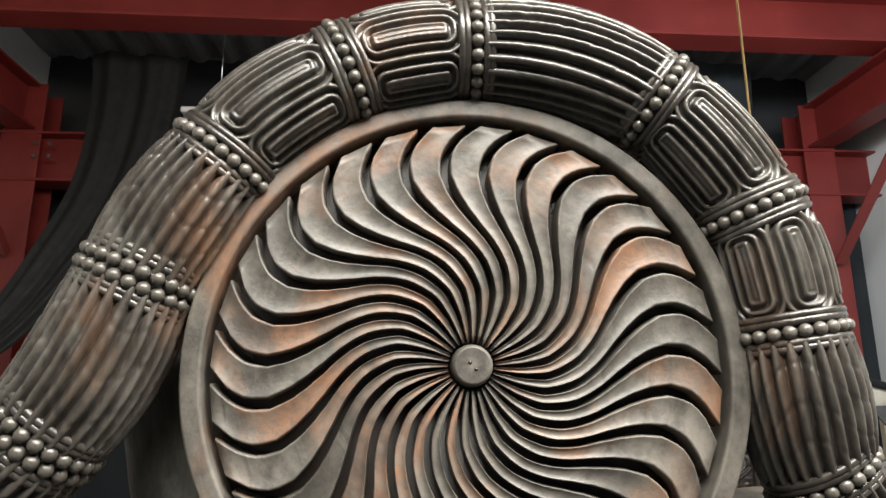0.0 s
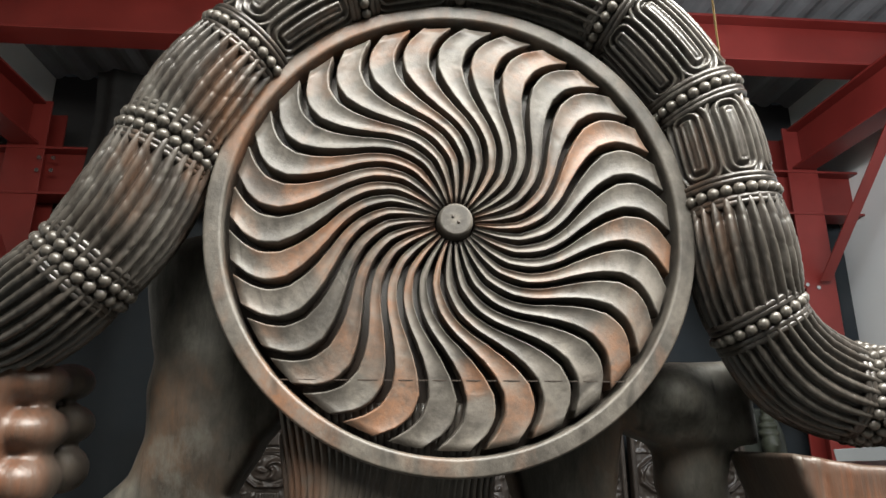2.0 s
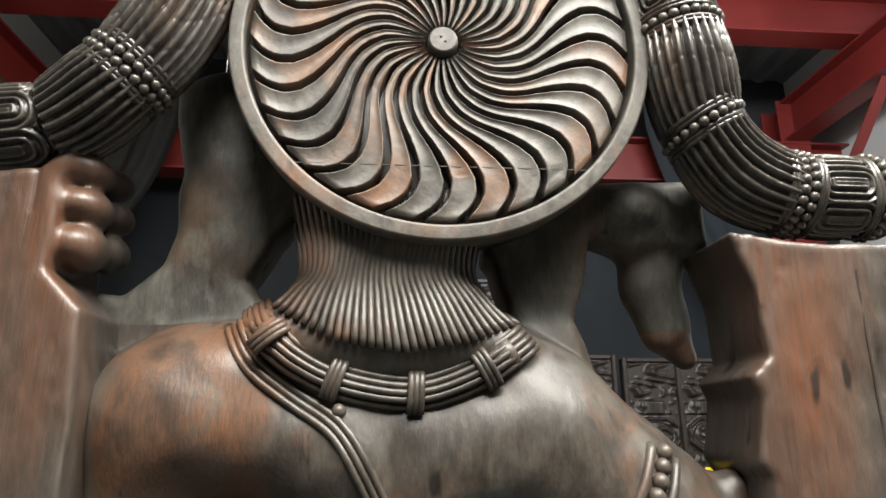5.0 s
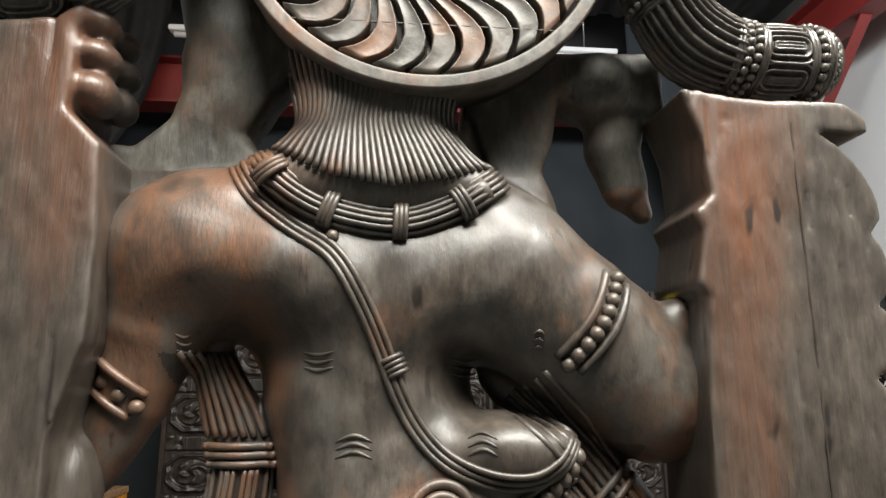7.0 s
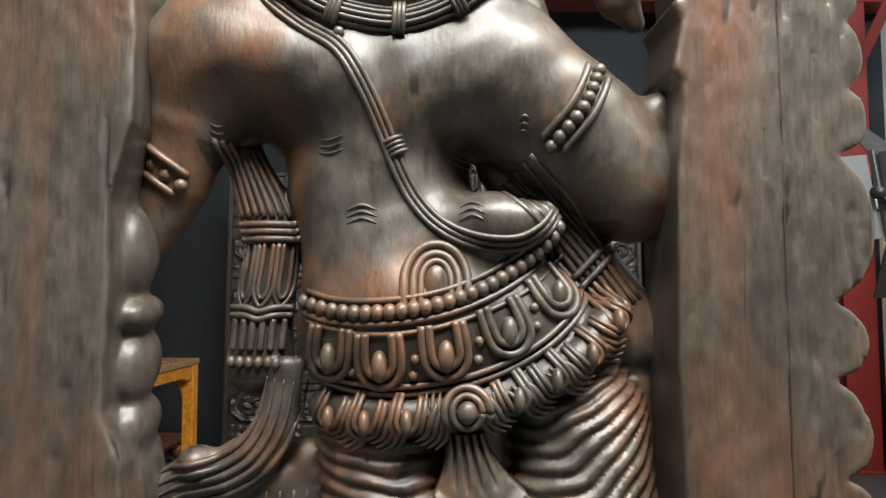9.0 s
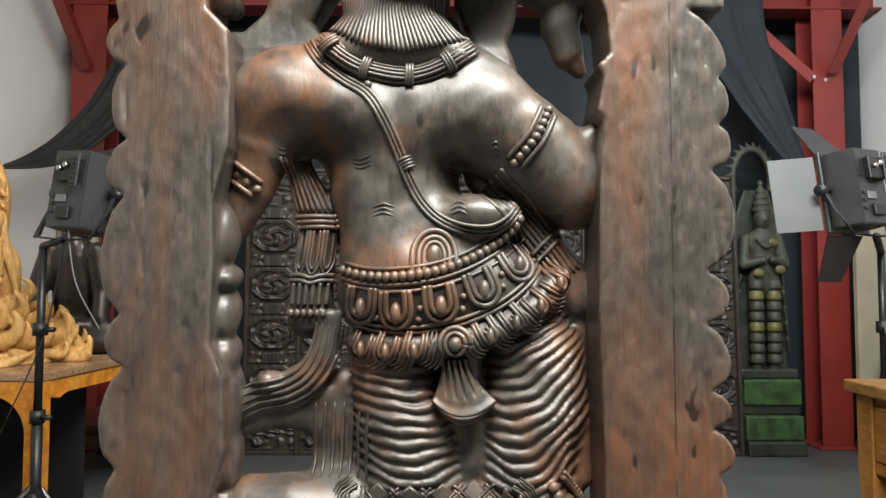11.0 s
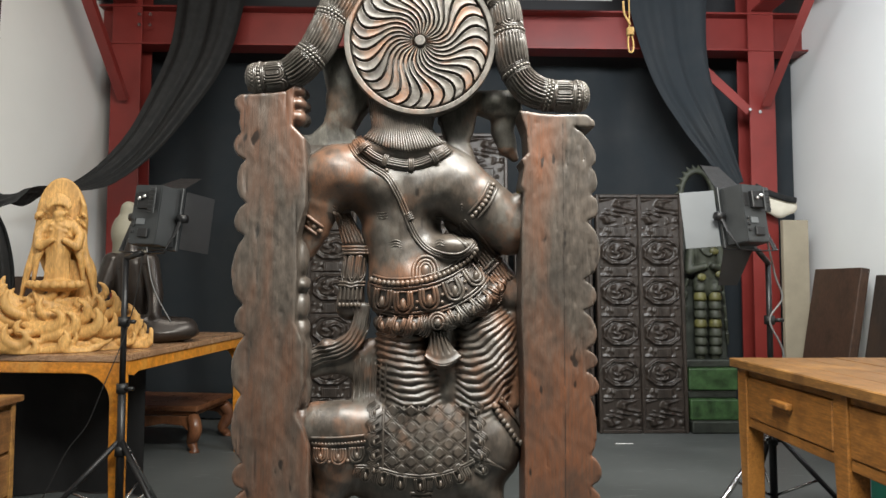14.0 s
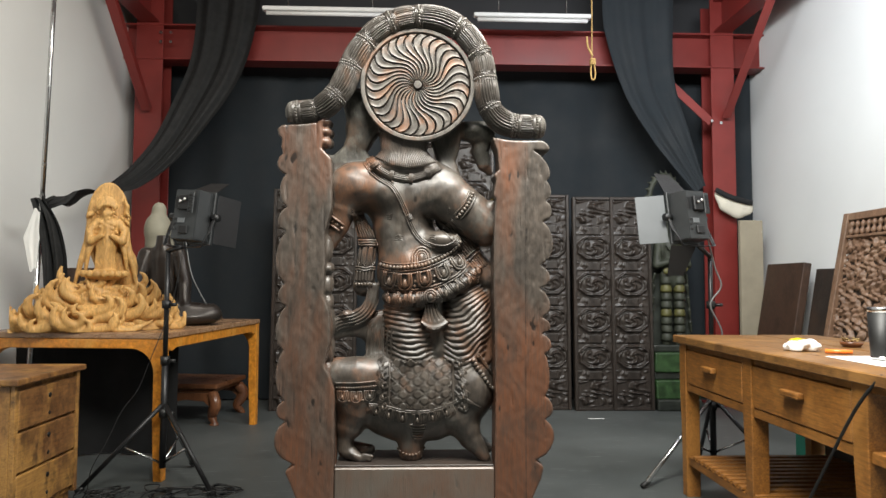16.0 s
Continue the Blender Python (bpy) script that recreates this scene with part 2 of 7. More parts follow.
def concrete():
    m, nt, bsdf = material("grey_painted_concrete")
    broad = noise_tex(nt, coords(nt, (1, 1, 1)), 0.9, 6.0, 0.6)
    fine = noise_tex(nt, coords(nt, (1, 1, 1)), 14.0, 6.0, 0.7)
    scratch = noise_tex(nt, coords(nt, (2.5, 30, 1), (0, 0, 0.5)), 2.0, 5.0, 0.6)
    base = mix(nt, ramp(nt, broad, (0.3, (0, 0, 0)), (0.7, (1, 1, 1))), (0.046, 0.052, 0.051), (0.1, 0.108, 0.105))
    base = mix(nt, ramp(nt, fine, (0.55, (0, 0, 0)), (0.8, (0.6, 0.6, 0.6))), base, (0.078, 0.082, 0.085))
    base = mix(nt, ramp(nt, scratch, (0.62, (0, 0, 0)), (0.7, (0.8, 0.8, 0.8))), base, (0.22, 0.225, 0.22))
    nt.links.new(base, bsdf.inputs["Base Color"])
    nt.links.new(scalar_ramp(nt, broad, 0.42, 0.62), bsdf.inputs["Roughness"])
    bump(nt, fine, bsdf, 0.15, 0.003)
    return m


CONCRETE = concrete()


# ---- building helpers ----
BASE = {}  # where the local zero of each thing or part lies


def thing(name, at, label, category, group="", kind=""):
    ob = new(name)
    ob.location = at
    ob.empty_display_size = 0.1
    BASE[ob] = Vector(at)
    return tagged(ob, label, category, group, kind)


def finish(name, mesh, mat, parent=None, label="", smooth=True):
    mesh.materials.append(mat)
    for p in mesh.polygons:
        p.use_smooth = smooth
    ob = new(name, mesh)
    if parent:
        ob.parent = parent
        BASE[ob] = BASE[parent]
        mesh.transform(Matrix.Translation(-BASE[parent]))
    else:
        BASE[ob] = Vector((0, 0, 0))
    if label:
        ob["label"] = label
    return ob


def part(name, bm, mat, parent=None, label="", smooth=False):
    """One bmesh, in world metres, as one mesh object under its thing."""
    mesh = bpy.data.meshes.new(name)
    bm.to_mesh(mesh)
    bm.free()
    return finish(name, mesh, mat, parent, label, smooth)


def part_from(name, verts, faces, mat, parent=None, label="", smooth=True):
    mesh = bpy.data.meshes.new(name)
    mesh.from_pydata([tuple(v) for v in verts], [], [tuple(f) for f in faces])
    mesh.update()
    return finish(name, mesh, mat, parent, label, smooth)


def again(ob, m, parent):
    """Another object on the same mesh, moved by m from where the first one stands."""
    o = bpy.data.objects.new(ob.name.split(".")[0], ob.data)
    scene.collection.objects.link(o)
    o.parent = parent
    BASE[o] = BASE[parent]
    b = Matrix.Translation(BASE[parent])
    o.matrix_basis = b.inverted() @ m @ b
    return o


def add_box(bm, x0, x1, y0, y1, z0, z1, bevel=0.0, m=None, segments=1):
    vs = [bm.verts.new((x, y, z)) for x in (x0, x1) for y in (y0, y1) for z in (z0, z1)]
    fs = [bm.faces.new([vs[i] for i in q]) for q in ((0, 1, 3, 2), (4, 6, 7, 5), (0, 4, 5, 1), (2, 3, 7, 6), (0, 2, 6, 4), (1, 5, 7, 3))]
    made = vs
    if bevel:
        out = bmesh.ops.bevel(bm, geom=list({e for f in fs for e in f.edges}), offset=bevel, segments=segments, affect="EDGES", profile=0.5)
        made = list({v for f in out["faces"] for v in f.verts} | {v for v in vs if v.is_valid})
    if m:
        bmesh.ops.transform(bm, matrix=m, verts=made)
    return bm


def box(x0, x1, y0, y1, z0, z1, bevel=0.004, m=None, segments=1):
    return add_box(bmesh.new(), x0, x1, y0, y1, z0, z1, bevel, m, segments)


def sweep(path, radius, ring=8, flat=1.0, closed=False, caps=True, up=(0, 1, 0)):
    """Verts and faces of a tube along 3D points. radius: a number or one per point; flat: depth against width."""
    p = np.array([tuple(v) for v in path], float)
    n = len(p)
    r = np.full(n, radius) if np.isscalar(radius) else np.array(radius, float)
    d = np.roll(p, -1, 0) - np.roll(p, 1, 0) if closed else np.gradient(p, axis=0)
    d /= np.linalg.norm(d, axis=1)[:, None] + 1e-12
    side = np.cross(d, np.array(up, float))
    weak = np.linalg.norm(side, axis=1) < 1e-3
    side[weak] = np.cross(d[weak], (1.0, 0.02, 0.03))
    side /= np.linalg.norm(side, axis=1)[:, None]
    out = np.cross(side, d)
    a = np.linspace(0, 2 * np.pi, ring, endpoint=False)
    v = p[:, None] + r[:, None, None] * (np.cos(a)[None, :, None] * side[:, None] + flat * np.sin(a)[None, :, None] * out[:, None])
    v = v.reshape(-1, 3)
    faces = []
    for i in range(n if closed else n - 1):
        j = (i + 1) % n
        for k in range(ring):
            l = (k + 1) % ring
            faces.append((i * ring + k, i * ring + l, j * ring + l, j * ring + k))
    if caps and not closed:
        faces.append(tuple(reversed(range(ring))))
        faces.append(tuple((n - 1) * ring + k for k in range(ring)))
    return v, faces


def ball(centre, radius, ring=8, rows=5):
    """Verts and faces of a bead; radius: one number or three."""
    r = np.full(3, radius) if np.isscalar(radius) else np.array(radius, float)
    v = [(0, 0, 1)]
    for i in range(1, rows):
        t = math.pi * i / rows
        v += [(math.sin(t) * math.cos(2 * math.pi * k / ring), math.sin(t) * math.sin(2 * math.pi * k / ring), math.cos(t)) for k in range(ring)]
    v.append((0, 0, -1))
    f = [(0, 1 + k, 1 + (k + 1) % ring) for k in range(ring)]
    for i in range(rows - 2):
        for k in range(ring):
            a, b = 1 + i * ring + k, 1 + i * ring + (k + 1) % ring
            f.append((a, a + ring, b + ring, b))
    last = len(v) - 1
    f += [(last, last - ring + (k + 1) % ring, last - ring + k) for k in range(ring)]
    return np.array(v) * r + np.array(centre, float), f


class Heap:
    """Gathers tubes, beads and surfaces into one mesh."""

    def __init__(self):
        self.v, self.f, self.n = [], [], 0

    def add(self, made):
        v, f = made
        self.v.append(np.asarray(v, float))
        self.f += [tuple(i + self.n for i in q) for q in f]
        self.n += len(v)
        return self

    def part(self, name, mat, parent=None, label="", smooth=True):
        return part_from(name, np.concatenate(self.v), self.f, mat, parent, label, smooth)


def curve(points, steps=8, closed=False):
    """A smooth line through the points (Catmull-Rom)."""
    p = [np.array(q, float) for q in points]
    n = len(p)
    out = []
    for i in range(n if closed else n - 1):
        if closed:
            a, b, c, d = (p[(i + k - 1) % n] for k in range(4))
        else:
            a, b, c, d = p[max(i - 1, 0)], p[i], p[i + 1], p[min(i + 2, n - 1)]
        for k in range(steps):
            t = k / steps
            out.append(0.5 * (2 * b + (c - a) * t + (2 * a - 5 * b + 4 * c - d) * t * t + (3 * b - a - 3 * c + d) * t ** 3))
    if not closed:
        out.append(p[-1])
    return out


def even(points, count):
    """The line again, in evenly spaced points."""
    p = np.array([tuple(q) for q in points], float)
    s = np.r_[0, np.cumsum(np.linalg.norm(np.diff(p, axis=0), axis=1))]
    t = np.linspace(0, s[-1], count)
    return np.stack([np.interp(t, s, p[:, k]) for k in range(p.shape[1])], 1)


def slab(outline, y0, y1, bevel=0.01, segments=3):
    """An outline in (x, z) as a board between y0 and y1 with rounded arrises."""
    bm = bmesh.new()
    f = bm.faces.new([bm.verts.new((x, y0, z)) for x, z in outline])
    out = bmesh.ops.extrude_face_region(bm, geom=[f])
    bmesh.ops.translate(bm, vec=(0, y1 - y0, 0), verts=[g for g in out["geom"] if isinstance(g, bmesh.types.BMVert)])
    bmesh.ops.recalc_face_normals(bm, faces=bm.faces[:])
    if bevel:
        rims = [e for e in bm.edges if len(e.link_faces) == 2 and abs(e.link_faces[0].normal.y - e.link_faces[1].normal.y) > 0.5]
        bmesh.ops.bevel(bm, geom=rims, offset=bevel, segments=segments, affect="EDGES", profile=0.5, clamp_overlap=True)
    return bm


def surface_nets(field, origin, h):
    """The zero surface of a field sampled on a grid, as verts and quads."""
    nx, ny, nz = field.shape
    corner = {(a, b, c): field[a:nx - 1 + a, b:ny - 1 + b, c:nz - 1 + c] for a in (0, 1) for b in (0, 1) for c in (0, 1)}
    inside = sum((c < 0).astype(np.int8) for c in corner.values())
    mask = (inside > 0) & (inside < 8)
    idx = np.argwhere(mask)
    vals = {k: c[mask] for k, c in corner.items()}
    total, count = np.zeros((len(idx), 3)), np.zeros(len(idx))
    for k in vals:
        for axis in range(3):
            if k[axis]:
                continue
            o = tuple(1 if i == axis else k[i] for i in range(3))
            a, b = vals[k], vals[o]
            cut = (a < 0) != (b < 0)
            t = np.where(cut, a / np.where(cut, a - b, 1), 0)
            q = np.tile(np.array(k, float), (len(idx), 1))
            q[:, axis] = t
            total += q * cut[:, None]
            count += cut
    verts = np.array(origin) + h * (idx + total / count[:, None])
    vid = np.full(mask.shape, -1)
    vid[mask] = np.arange(len(idx))
    neg = field < 0
    faces = []
    for axis in range(3):
        u, w = (axis + 1) % 3, (axis + 2) % 3
        f = np.moveaxis(neg, (axis, u, w), (0, 1, 2))
        v = np.moveaxis(vid, (axis, u, w), (0, 1, 2))
        a, b = f[:-1, 1:-1, 1:-1], f[1:, 1:-1, 1:-1]
        i, j, k = np.nonzero(a != b)
        quad = np.stack([v[i, j, k], v[i, j + 1, k], v[i, j + 1, k + 1], v[i, j, k + 1]], 1)
        flip = ~a[i, j, k]
        quad[flip] = quad[flip][:, ::-1]
        faces.append(quad)
    return verts, np.concatenate(faces)


class Clay:
    """A solid modelled from rounded primitives that melt into one another."""

    def __init__(self, low, high, h):
        self.low, self.h = np.array(low, float), h
        n = [int((b - a) / h) + 1 for a, b in zip(low, high)]
        g = [np.arange(k) * h + a for k, a in zip(n, low)]
        self.x, self.y, self.z = g[0][:, None, None].astype(np.float32), g[1][None, :, None].astype(np.float32), g[2][None, None, :].astype(np.float32)
        self.f = np.full(n, 1.0, np.float32)

    def near(self, points, margin):
        """The part of the block round some points, to work on quickly."""
        p = np.array(points, float)
        out = Clay((0, 0, 0), (self.h, self.h, self.h), self.h)
        lo = np.maximum(0, ((p.min(0) - margin - self.low) / self.h).astype(int))
        hi = np.minimum(np.array(self.f.shape), ((p.max(0) + margin - self.low) / self.h).astype(int) + 2)
        out.low, out.h = self.low, self.h
        sx, sy, sz = (slice(a, max(b, a + 1)) for a, b in zip(lo, hi))
        out.x, out.y, out.z, out.f = self.x[sx], self.y[:, sy], self.z[:, :, sz], self.f[sx, sy, sz]
        return out

    def stroke(self, points, radii, k=0.006, flat=1.0):
        part_of = self.near(points, max(radii) + k + 0.004)
        part_of.add(part_of.chain(points, radii, flat), k)

    def ell(self, c, r):
        k = np.sqrt(((self.x - c[0]) / r[0]) ** 2 + ((self.y - c[1]) / r[1]) ** 2 + ((self.z - c[2]) / r[2]) ** 2)
        return (k - 1) * min(r)

    def cap(self, a, b, ra, rb, flat=1.0):
        """A round cone from a to b; flat squeezes its depth."""
        a, b = np.array(a, float), np.array(b, float)
        d = b - a
        t = ((self.x - a[0]) * d[0] + (self.y - a[1]) * d[1] / flat ** 2 + (self.z - a[2]) * d[2]) / (d[0] ** 2 + d[1] ** 2 / flat ** 2 + d[2] ** 2)
        t = np.clip(t, 0, 1)
        k = np.sqrt((self.x - a[0] - t * d[0]) ** 2 + ((self.y - a[1] - t * d[1]) / flat) ** 2 + (self.z - a[2] - t * d[2]) ** 2)
        return (k - (ra + t * (rb - ra))) * min(1.0, flat)

    def chain(self, points, radii, flat=1.0):
        d = None
        for (a, b), (ra, rb) in zip(zip(points, points[1:]), zip(radii, radii[1:])):
            e = self.cap(a, b, ra, rb, flat)
            d = e if d is None else np.minimum(d, e)
        return d

    def plate(self, outline, y0, y1, round_by=0.01):
        """A board of that outline in (x, z) between two depths, its arrises worn round."""
        x, z = self.x[:, 0, :], self.z[:, 0, :]
        o = np.array(outline, float)
        near = np.full((x.shape[0], z.shape[1]), 9.0, np.float32)
        inside = np.zeros(near.shape, bool)
        for (ax, az), (bx, bz) in zip(o, np.roll(o, -1, 0)):
            dx, dz = bx - ax, bz - az
            t = np.clip(((x - ax) * dx + (z - az) * dz) / (dx * dx + dz * dz + 1e-12), 0, 1)
            near = np.minimum(near, np.hypot(x - ax - t * dx, z - az - t * dz))
            if az != bz:
                inside ^= ((az > z) != (bz > z)) & (x < dx * (z - az) / dz + ax)
        flat = (np.where(inside, -near, near) + round_by)[:, None, :]
        deep = np.abs(self.y - (y0 + y1) / 2) - (y1 - y0) / 2 + round_by
        return np.hypot(np.maximum(flat, 0), np.maximum(deep, 0)) + np.minimum(np.maximum(flat, deep), 0) - round_by

    def add(self, d, k=0.02):
        h = np.maximum(k - np.abs(self.f - d), 0) / k
        self.f[...] = np.minimum(self.f, d) - h * h * k / 4
        return self

    def cut(self, d, k=0.01):
        d = -d
        h = np.maximum(k - np.abs(self.f - d), 0) / k
        self.f[...] = np.maximum(self.f, d) + h * h * k / 4
        return self

    def mesh(self):
        f = self.f
        for axis in range(3):
            f[tuple(slice(None) if i != axis else 0 for i in range(3))] = 1
            f[tuple(slice(None) if i != axis else -1 for i in range(3))] = 1
        return surface_nets(f, self.low, self.h)


# ---- the room ----
X0, X1, Y0, Y1, H = -2.25, 3.15, -6.5, 4.35, 3.95
part("floor", box(X0 - 0.2, X1 + 0.2, Y0 - 0.2, Y1 + 0.2, -0.1, 0, 0), CONCRETE)
tagged(bpy.data.objects["floor"], "worn dark grey painted concrete floor", "floor", kind="structure")
for wall_name, ext in (("wall_west", (X0 - 0.12, X0, Y0, Y1)), ("wall_east", (X1, X1 + 0.12, Y0, Y1)), ("wall_north", (X0 - 0.12, X1 + 0.12, Y1, Y1 + 0.12)), ("wall_south", (X0 - 0.12, X1 + 0.12, Y0 - 0.12, Y0))):
    # the south wall is unseen; its dark paint is chosen to cut bounce light
    dark = wall_name in ("wall_north", "wall_south")
    tagged(part(wall_name, box(*ext, 0, H, 0), DARK_WALL if dark else WHITE_WALL), "dark grey painted warehouse wall" if dark else "plain white painted warehouse wall", "wall", kind="structure")


def corrugated_sheet():
    h = Heap()
    xs = np.arange(X0, X1 + 0.001, 0.02)
    zs = H + 0.02 * np.clip(1.6 * np.sin(xs * 2 * math.pi / 0.2), -1, 1)
    v = [(x, y, z + dz) for dz in (0, 0.02) for y in (Y0, Y1) for x, z in zip(xs, zs)]
    n = len(xs)
    f = [(i + 1, i, n + i, n + i + 1) for i in range(n - 1)] + [(2 * n + i, 2 * n + i + 1, 3 * n + i + 1, 3 * n + i) for i in range(n - 1)]
    return h.add((v, f)).part("ceiling", CEILING_STEEL, smooth=False)


tagged(corrugated_sheet(), "dark corrugated steel roof sheeting", "ceiling", kind="structure")


def i_beam(name, a, b, depth, width, label):
    """A rolled steel beam from a to b (along x or y), web upright."""
    a, b = Vector(a), Vector(b)
    beam = thing(name, a, label, "steel beam", kind="structure")
    along_x = abs(b.x - a.x) > abs(b.y - a.y)
    for piece, w, z0, z1 in (("lower_flange", width, 0, 0.014), ("upper_flange", width, depth - 0.014, depth), ("web", 0.012, 0.0145, depth - 0.0145)):
        if along_x:
            bm = box(a.x, b.x, a.y - w / 2, a.y + w / 2, a.z + z0, a.z + z1, 0.002)
        else:
            bm = box(a.x - w / 2, a.x + w / 2, a.y, b.y, a.z + z0, a.z + z1, 0.002)
        part(piece, bm, RED_STEEL, beam)
    return beam


def column(name, x0, x1, y0, depth, label):
    """A steel column: one flange to the room, one behind, a web between."""
    c = thing(name, ((x0 + x1) / 2, y0, 0), label, "steel column", kind="structure")
    part("flange", box(x0, x1, y0, y0 + 0.014, 0, 3.46, 0.002), RED_STEEL, c)
    part("flange", box(x0, x1, y0 + depth - 0.014, y0 + depth, 0, 3.46, 0.002), RED_STEEL, c)
    part("web", box((x0 + x1) / 2 - 0.006, (x0 + x1) / 2 + 0.006, y0 + 0.0145, y0 + depth - 0.0145, 0, 3.46, 0), RED_STEEL, c)
    part("base_plate", box(x0 - 0.04, x1 + 0.04, y0 - 0.04, y0 + depth + 0.04, 0.0005, 0.015, 0.002), RED_STEEL, c)
    return c


west_column = column("column_west", -2.15, -1.93, 3.78, 0.2, "red painted steel column beside the white wall")
east_column = column("column_east", 2.685, 2.885, 3.78, 0.2, "bright red painted steel column beside the white wall")


def bolt_at(x, y, z, parent):
    h = Heap()
    h.add(sweep([(x, y, z), (x, y - 0.012, z)], 0.013, 6, up=(0, 0, 1)))
    return h.part("bolt", SILVER, parent, "bright steel bolt", smooth=False)


def brace(a, b, parent, y):
    """An angle iron knee brace between two points in (x, z)."""
    d = (Vector((b[0], 0, b[1])) - Vector((a[0], 0, a[1])))
    n = d.length
    m = Matrix.Translation((a[0], y, a[1])) @ Matrix.Rotation(-math.atan2(d.z, d.x), 4, "Y")
    bm = box(0, n, -0.035, -0.028, -0.035, 0.035, 0.002, m)
    add_box(bm, 0, n, -0.0275, 0.03, 0.027, 0.035, 0.001, m)
    ob = part("knee_brace", bm, RED_STEEL, parent)
    bolt_at(b[0], y - 0.035, b[1] + 0.01, ob)
    return ob


brace((2.05, 2.95), (2.66, 2.38), east_column, 3.77)


def side_brace(x, parent):
    """A knee brace from a column up to the beam along the wall."""
    a, b = Vector((x, 3.74, 2.42)), Vector((x, 2.95, 3.17))
    m = Matrix.Translation(a) @ Matrix.Rotation(-math.atan2(b.z - a.z, a.y - b.y), 4, "X")
    n = (b - a).length
    ob = part("knee_brace", add_box(box(-0.035, 0.035, -n, 0, -0.004, 0.004, 0.001, m), 0.027, 0.035, -n, 0, 0.0045, 0.05, 0.001, m), RED_STEEL, parent)
    bolt_at(x, 3.735, 2.47, ob)


side_brace(-2.04, west_column)
side_brace(2.79, east_column)
bolt_at(2.76, 3.78, 2.385, east_column)
for bx in (-1.94, -1.86):
    for bz in (3.0, 3.08):
        bolt_at(bx, 3.765, bz, west_column)
i_beam("beam_north", (X0, 3.86, 2.86), (X1, 3.86, 2.86), 0.3, 0.18, "red painted steel beam spanning the back of the room")
i_beam("beam_roof", (X0, 3.1, 3.47), (X1, 3.1, 3.47), 0.28, 0.16, "dark red roof beam under the corrugated sheets")
i_beam("beam_east", (2.79, Y0, 3.17), (2.79, 3.77, 3.17), 0.28, 0.16, "red steel beam along the wall")
i_beam("beam_west", (-2.04, Y0, 3.17), (-2.04, 3.77, 3.17), 0.28, 0.16, "red steel beam along the wall")


def curtain(name, x0, x1, z0, z1, y, waves, depth, label, seed, mat=CURTAIN):
    """A hanging cloth with soft uneven folds."""
    rnd = random.Random(seed)
    ph = [rnd.uniform(0, 6.28) for _ in range(3)]
    xs = np.linspace(x0, x1, int((x1 - x0) / 0.02))
    zs = np.linspace(z0, z1, 24)
    v = []
    for dy in (0, 0.006):
        for z in zs:
            for x in xs:
                v.append((x, y + dy + depth * (math.sin(waves * x + ph[0] + 0.2 * math.sin(z * 2)) + 0.5 * math.sin(2.3 * waves * x + ph[1] + 0.3 * z)), z))
    n, m = len(xs), len(zs)
    f = [(j * n + i, j * n + i + 1, (j + 1) * n + i + 1, (j + 1) * n + i) for j in range(m - 1) for i in range(n - 1)]
    k = n * m
    f += [(k + b, k + a, k + d, k + c) for a, b, c, d in f]
    return tagged(part_from(name, v, f, mat), label, "curtain")


curtain("backdrop_curtain", -2.2, 2.95, 0.012, 2.852, 4.16, 7.0, 0.018, "black photo backdrop curtain hanging to the floor", 3)
curtain("side_curtain", 2.9, 3.13, 0.012, 3.1, 4.0, 20.0, 0.01, "black curtain strip hanging behind the red column", 5)


def strip_light(x0, x1, y, z):
    t = thing("strip_light", ((x0 + x1) / 2, y, z), "white fluorescent strip light hung below the roof", "lamp", "strip lights under the roof")
    part("housing", box(x0, x1, y - 0.03, y + 0.03, z, z + 0.032, 0.006), TUBE, t)
    h = Heap()
    h.add(sweep([(x0 + 0.03, y, z - 0.018), (x1 - 0.03, y, z - 0.018)], 0.016, 10))
    h.part("tube", TUBE, t)
    for x in (x0 + 0.2, x1 - 0.2):
        h = Heap()
        h.add(sweep([(x, y, z + 0.032), (x, y, H - 0.02)], 0.004, 6))
        h.part("hanger", SILVER, t)


strip_light(-1.05, 0.02, 3.5, 3.17)
strip_light(0.63, 1.58, 3.5, 3.15)


# ---- the carved panel: boards, halo and garland ----
def at(q, y):
    return np.array((q[0], y, q[1]))


def scallops(cusps, side, reach, steps=7):
    """A wavy edge through the cusps in (x, z), swelling to the side between them."""
    out = []
    for (xa, za), (xb, zb), r in zip(cusps, cusps[1:], reach):
        for k in range(steps):
            t = k / steps
            s = math.sin(math.pi * min(1.0, t ** 1.15)) ** 0.55
            out.append((xa + (xb - xa) * t + side * r * s, za + (zb - za) * t))
    out.append(cusps[-1])
    return out


FRONT, BACK = 0.5, 0.605
panel = thing("carved_panel", (0.195, 0.55, 0), "dark stained carved wooden panel with scalloped side boards", "carving")


LEFT_CUSPS = [(-0.072, 0.416), (-0.075, 0.665), (-0.079, 0.705), (-0.100, 0.745), (-0.080, 0.817), (-0.084, 0.916), (-0.104, 0.967), (-0.102, 1.038), (-0.100, 1.074), (-0.103, 1.168), (-0.092, 1.215), (-0.082, 1.247), (-0.081, 1.326), (-0.084, 1.419), (-0.106, 1.452), (-0.104, 1.494), (-0.104, 1.528), (-0.098, 1.556)]
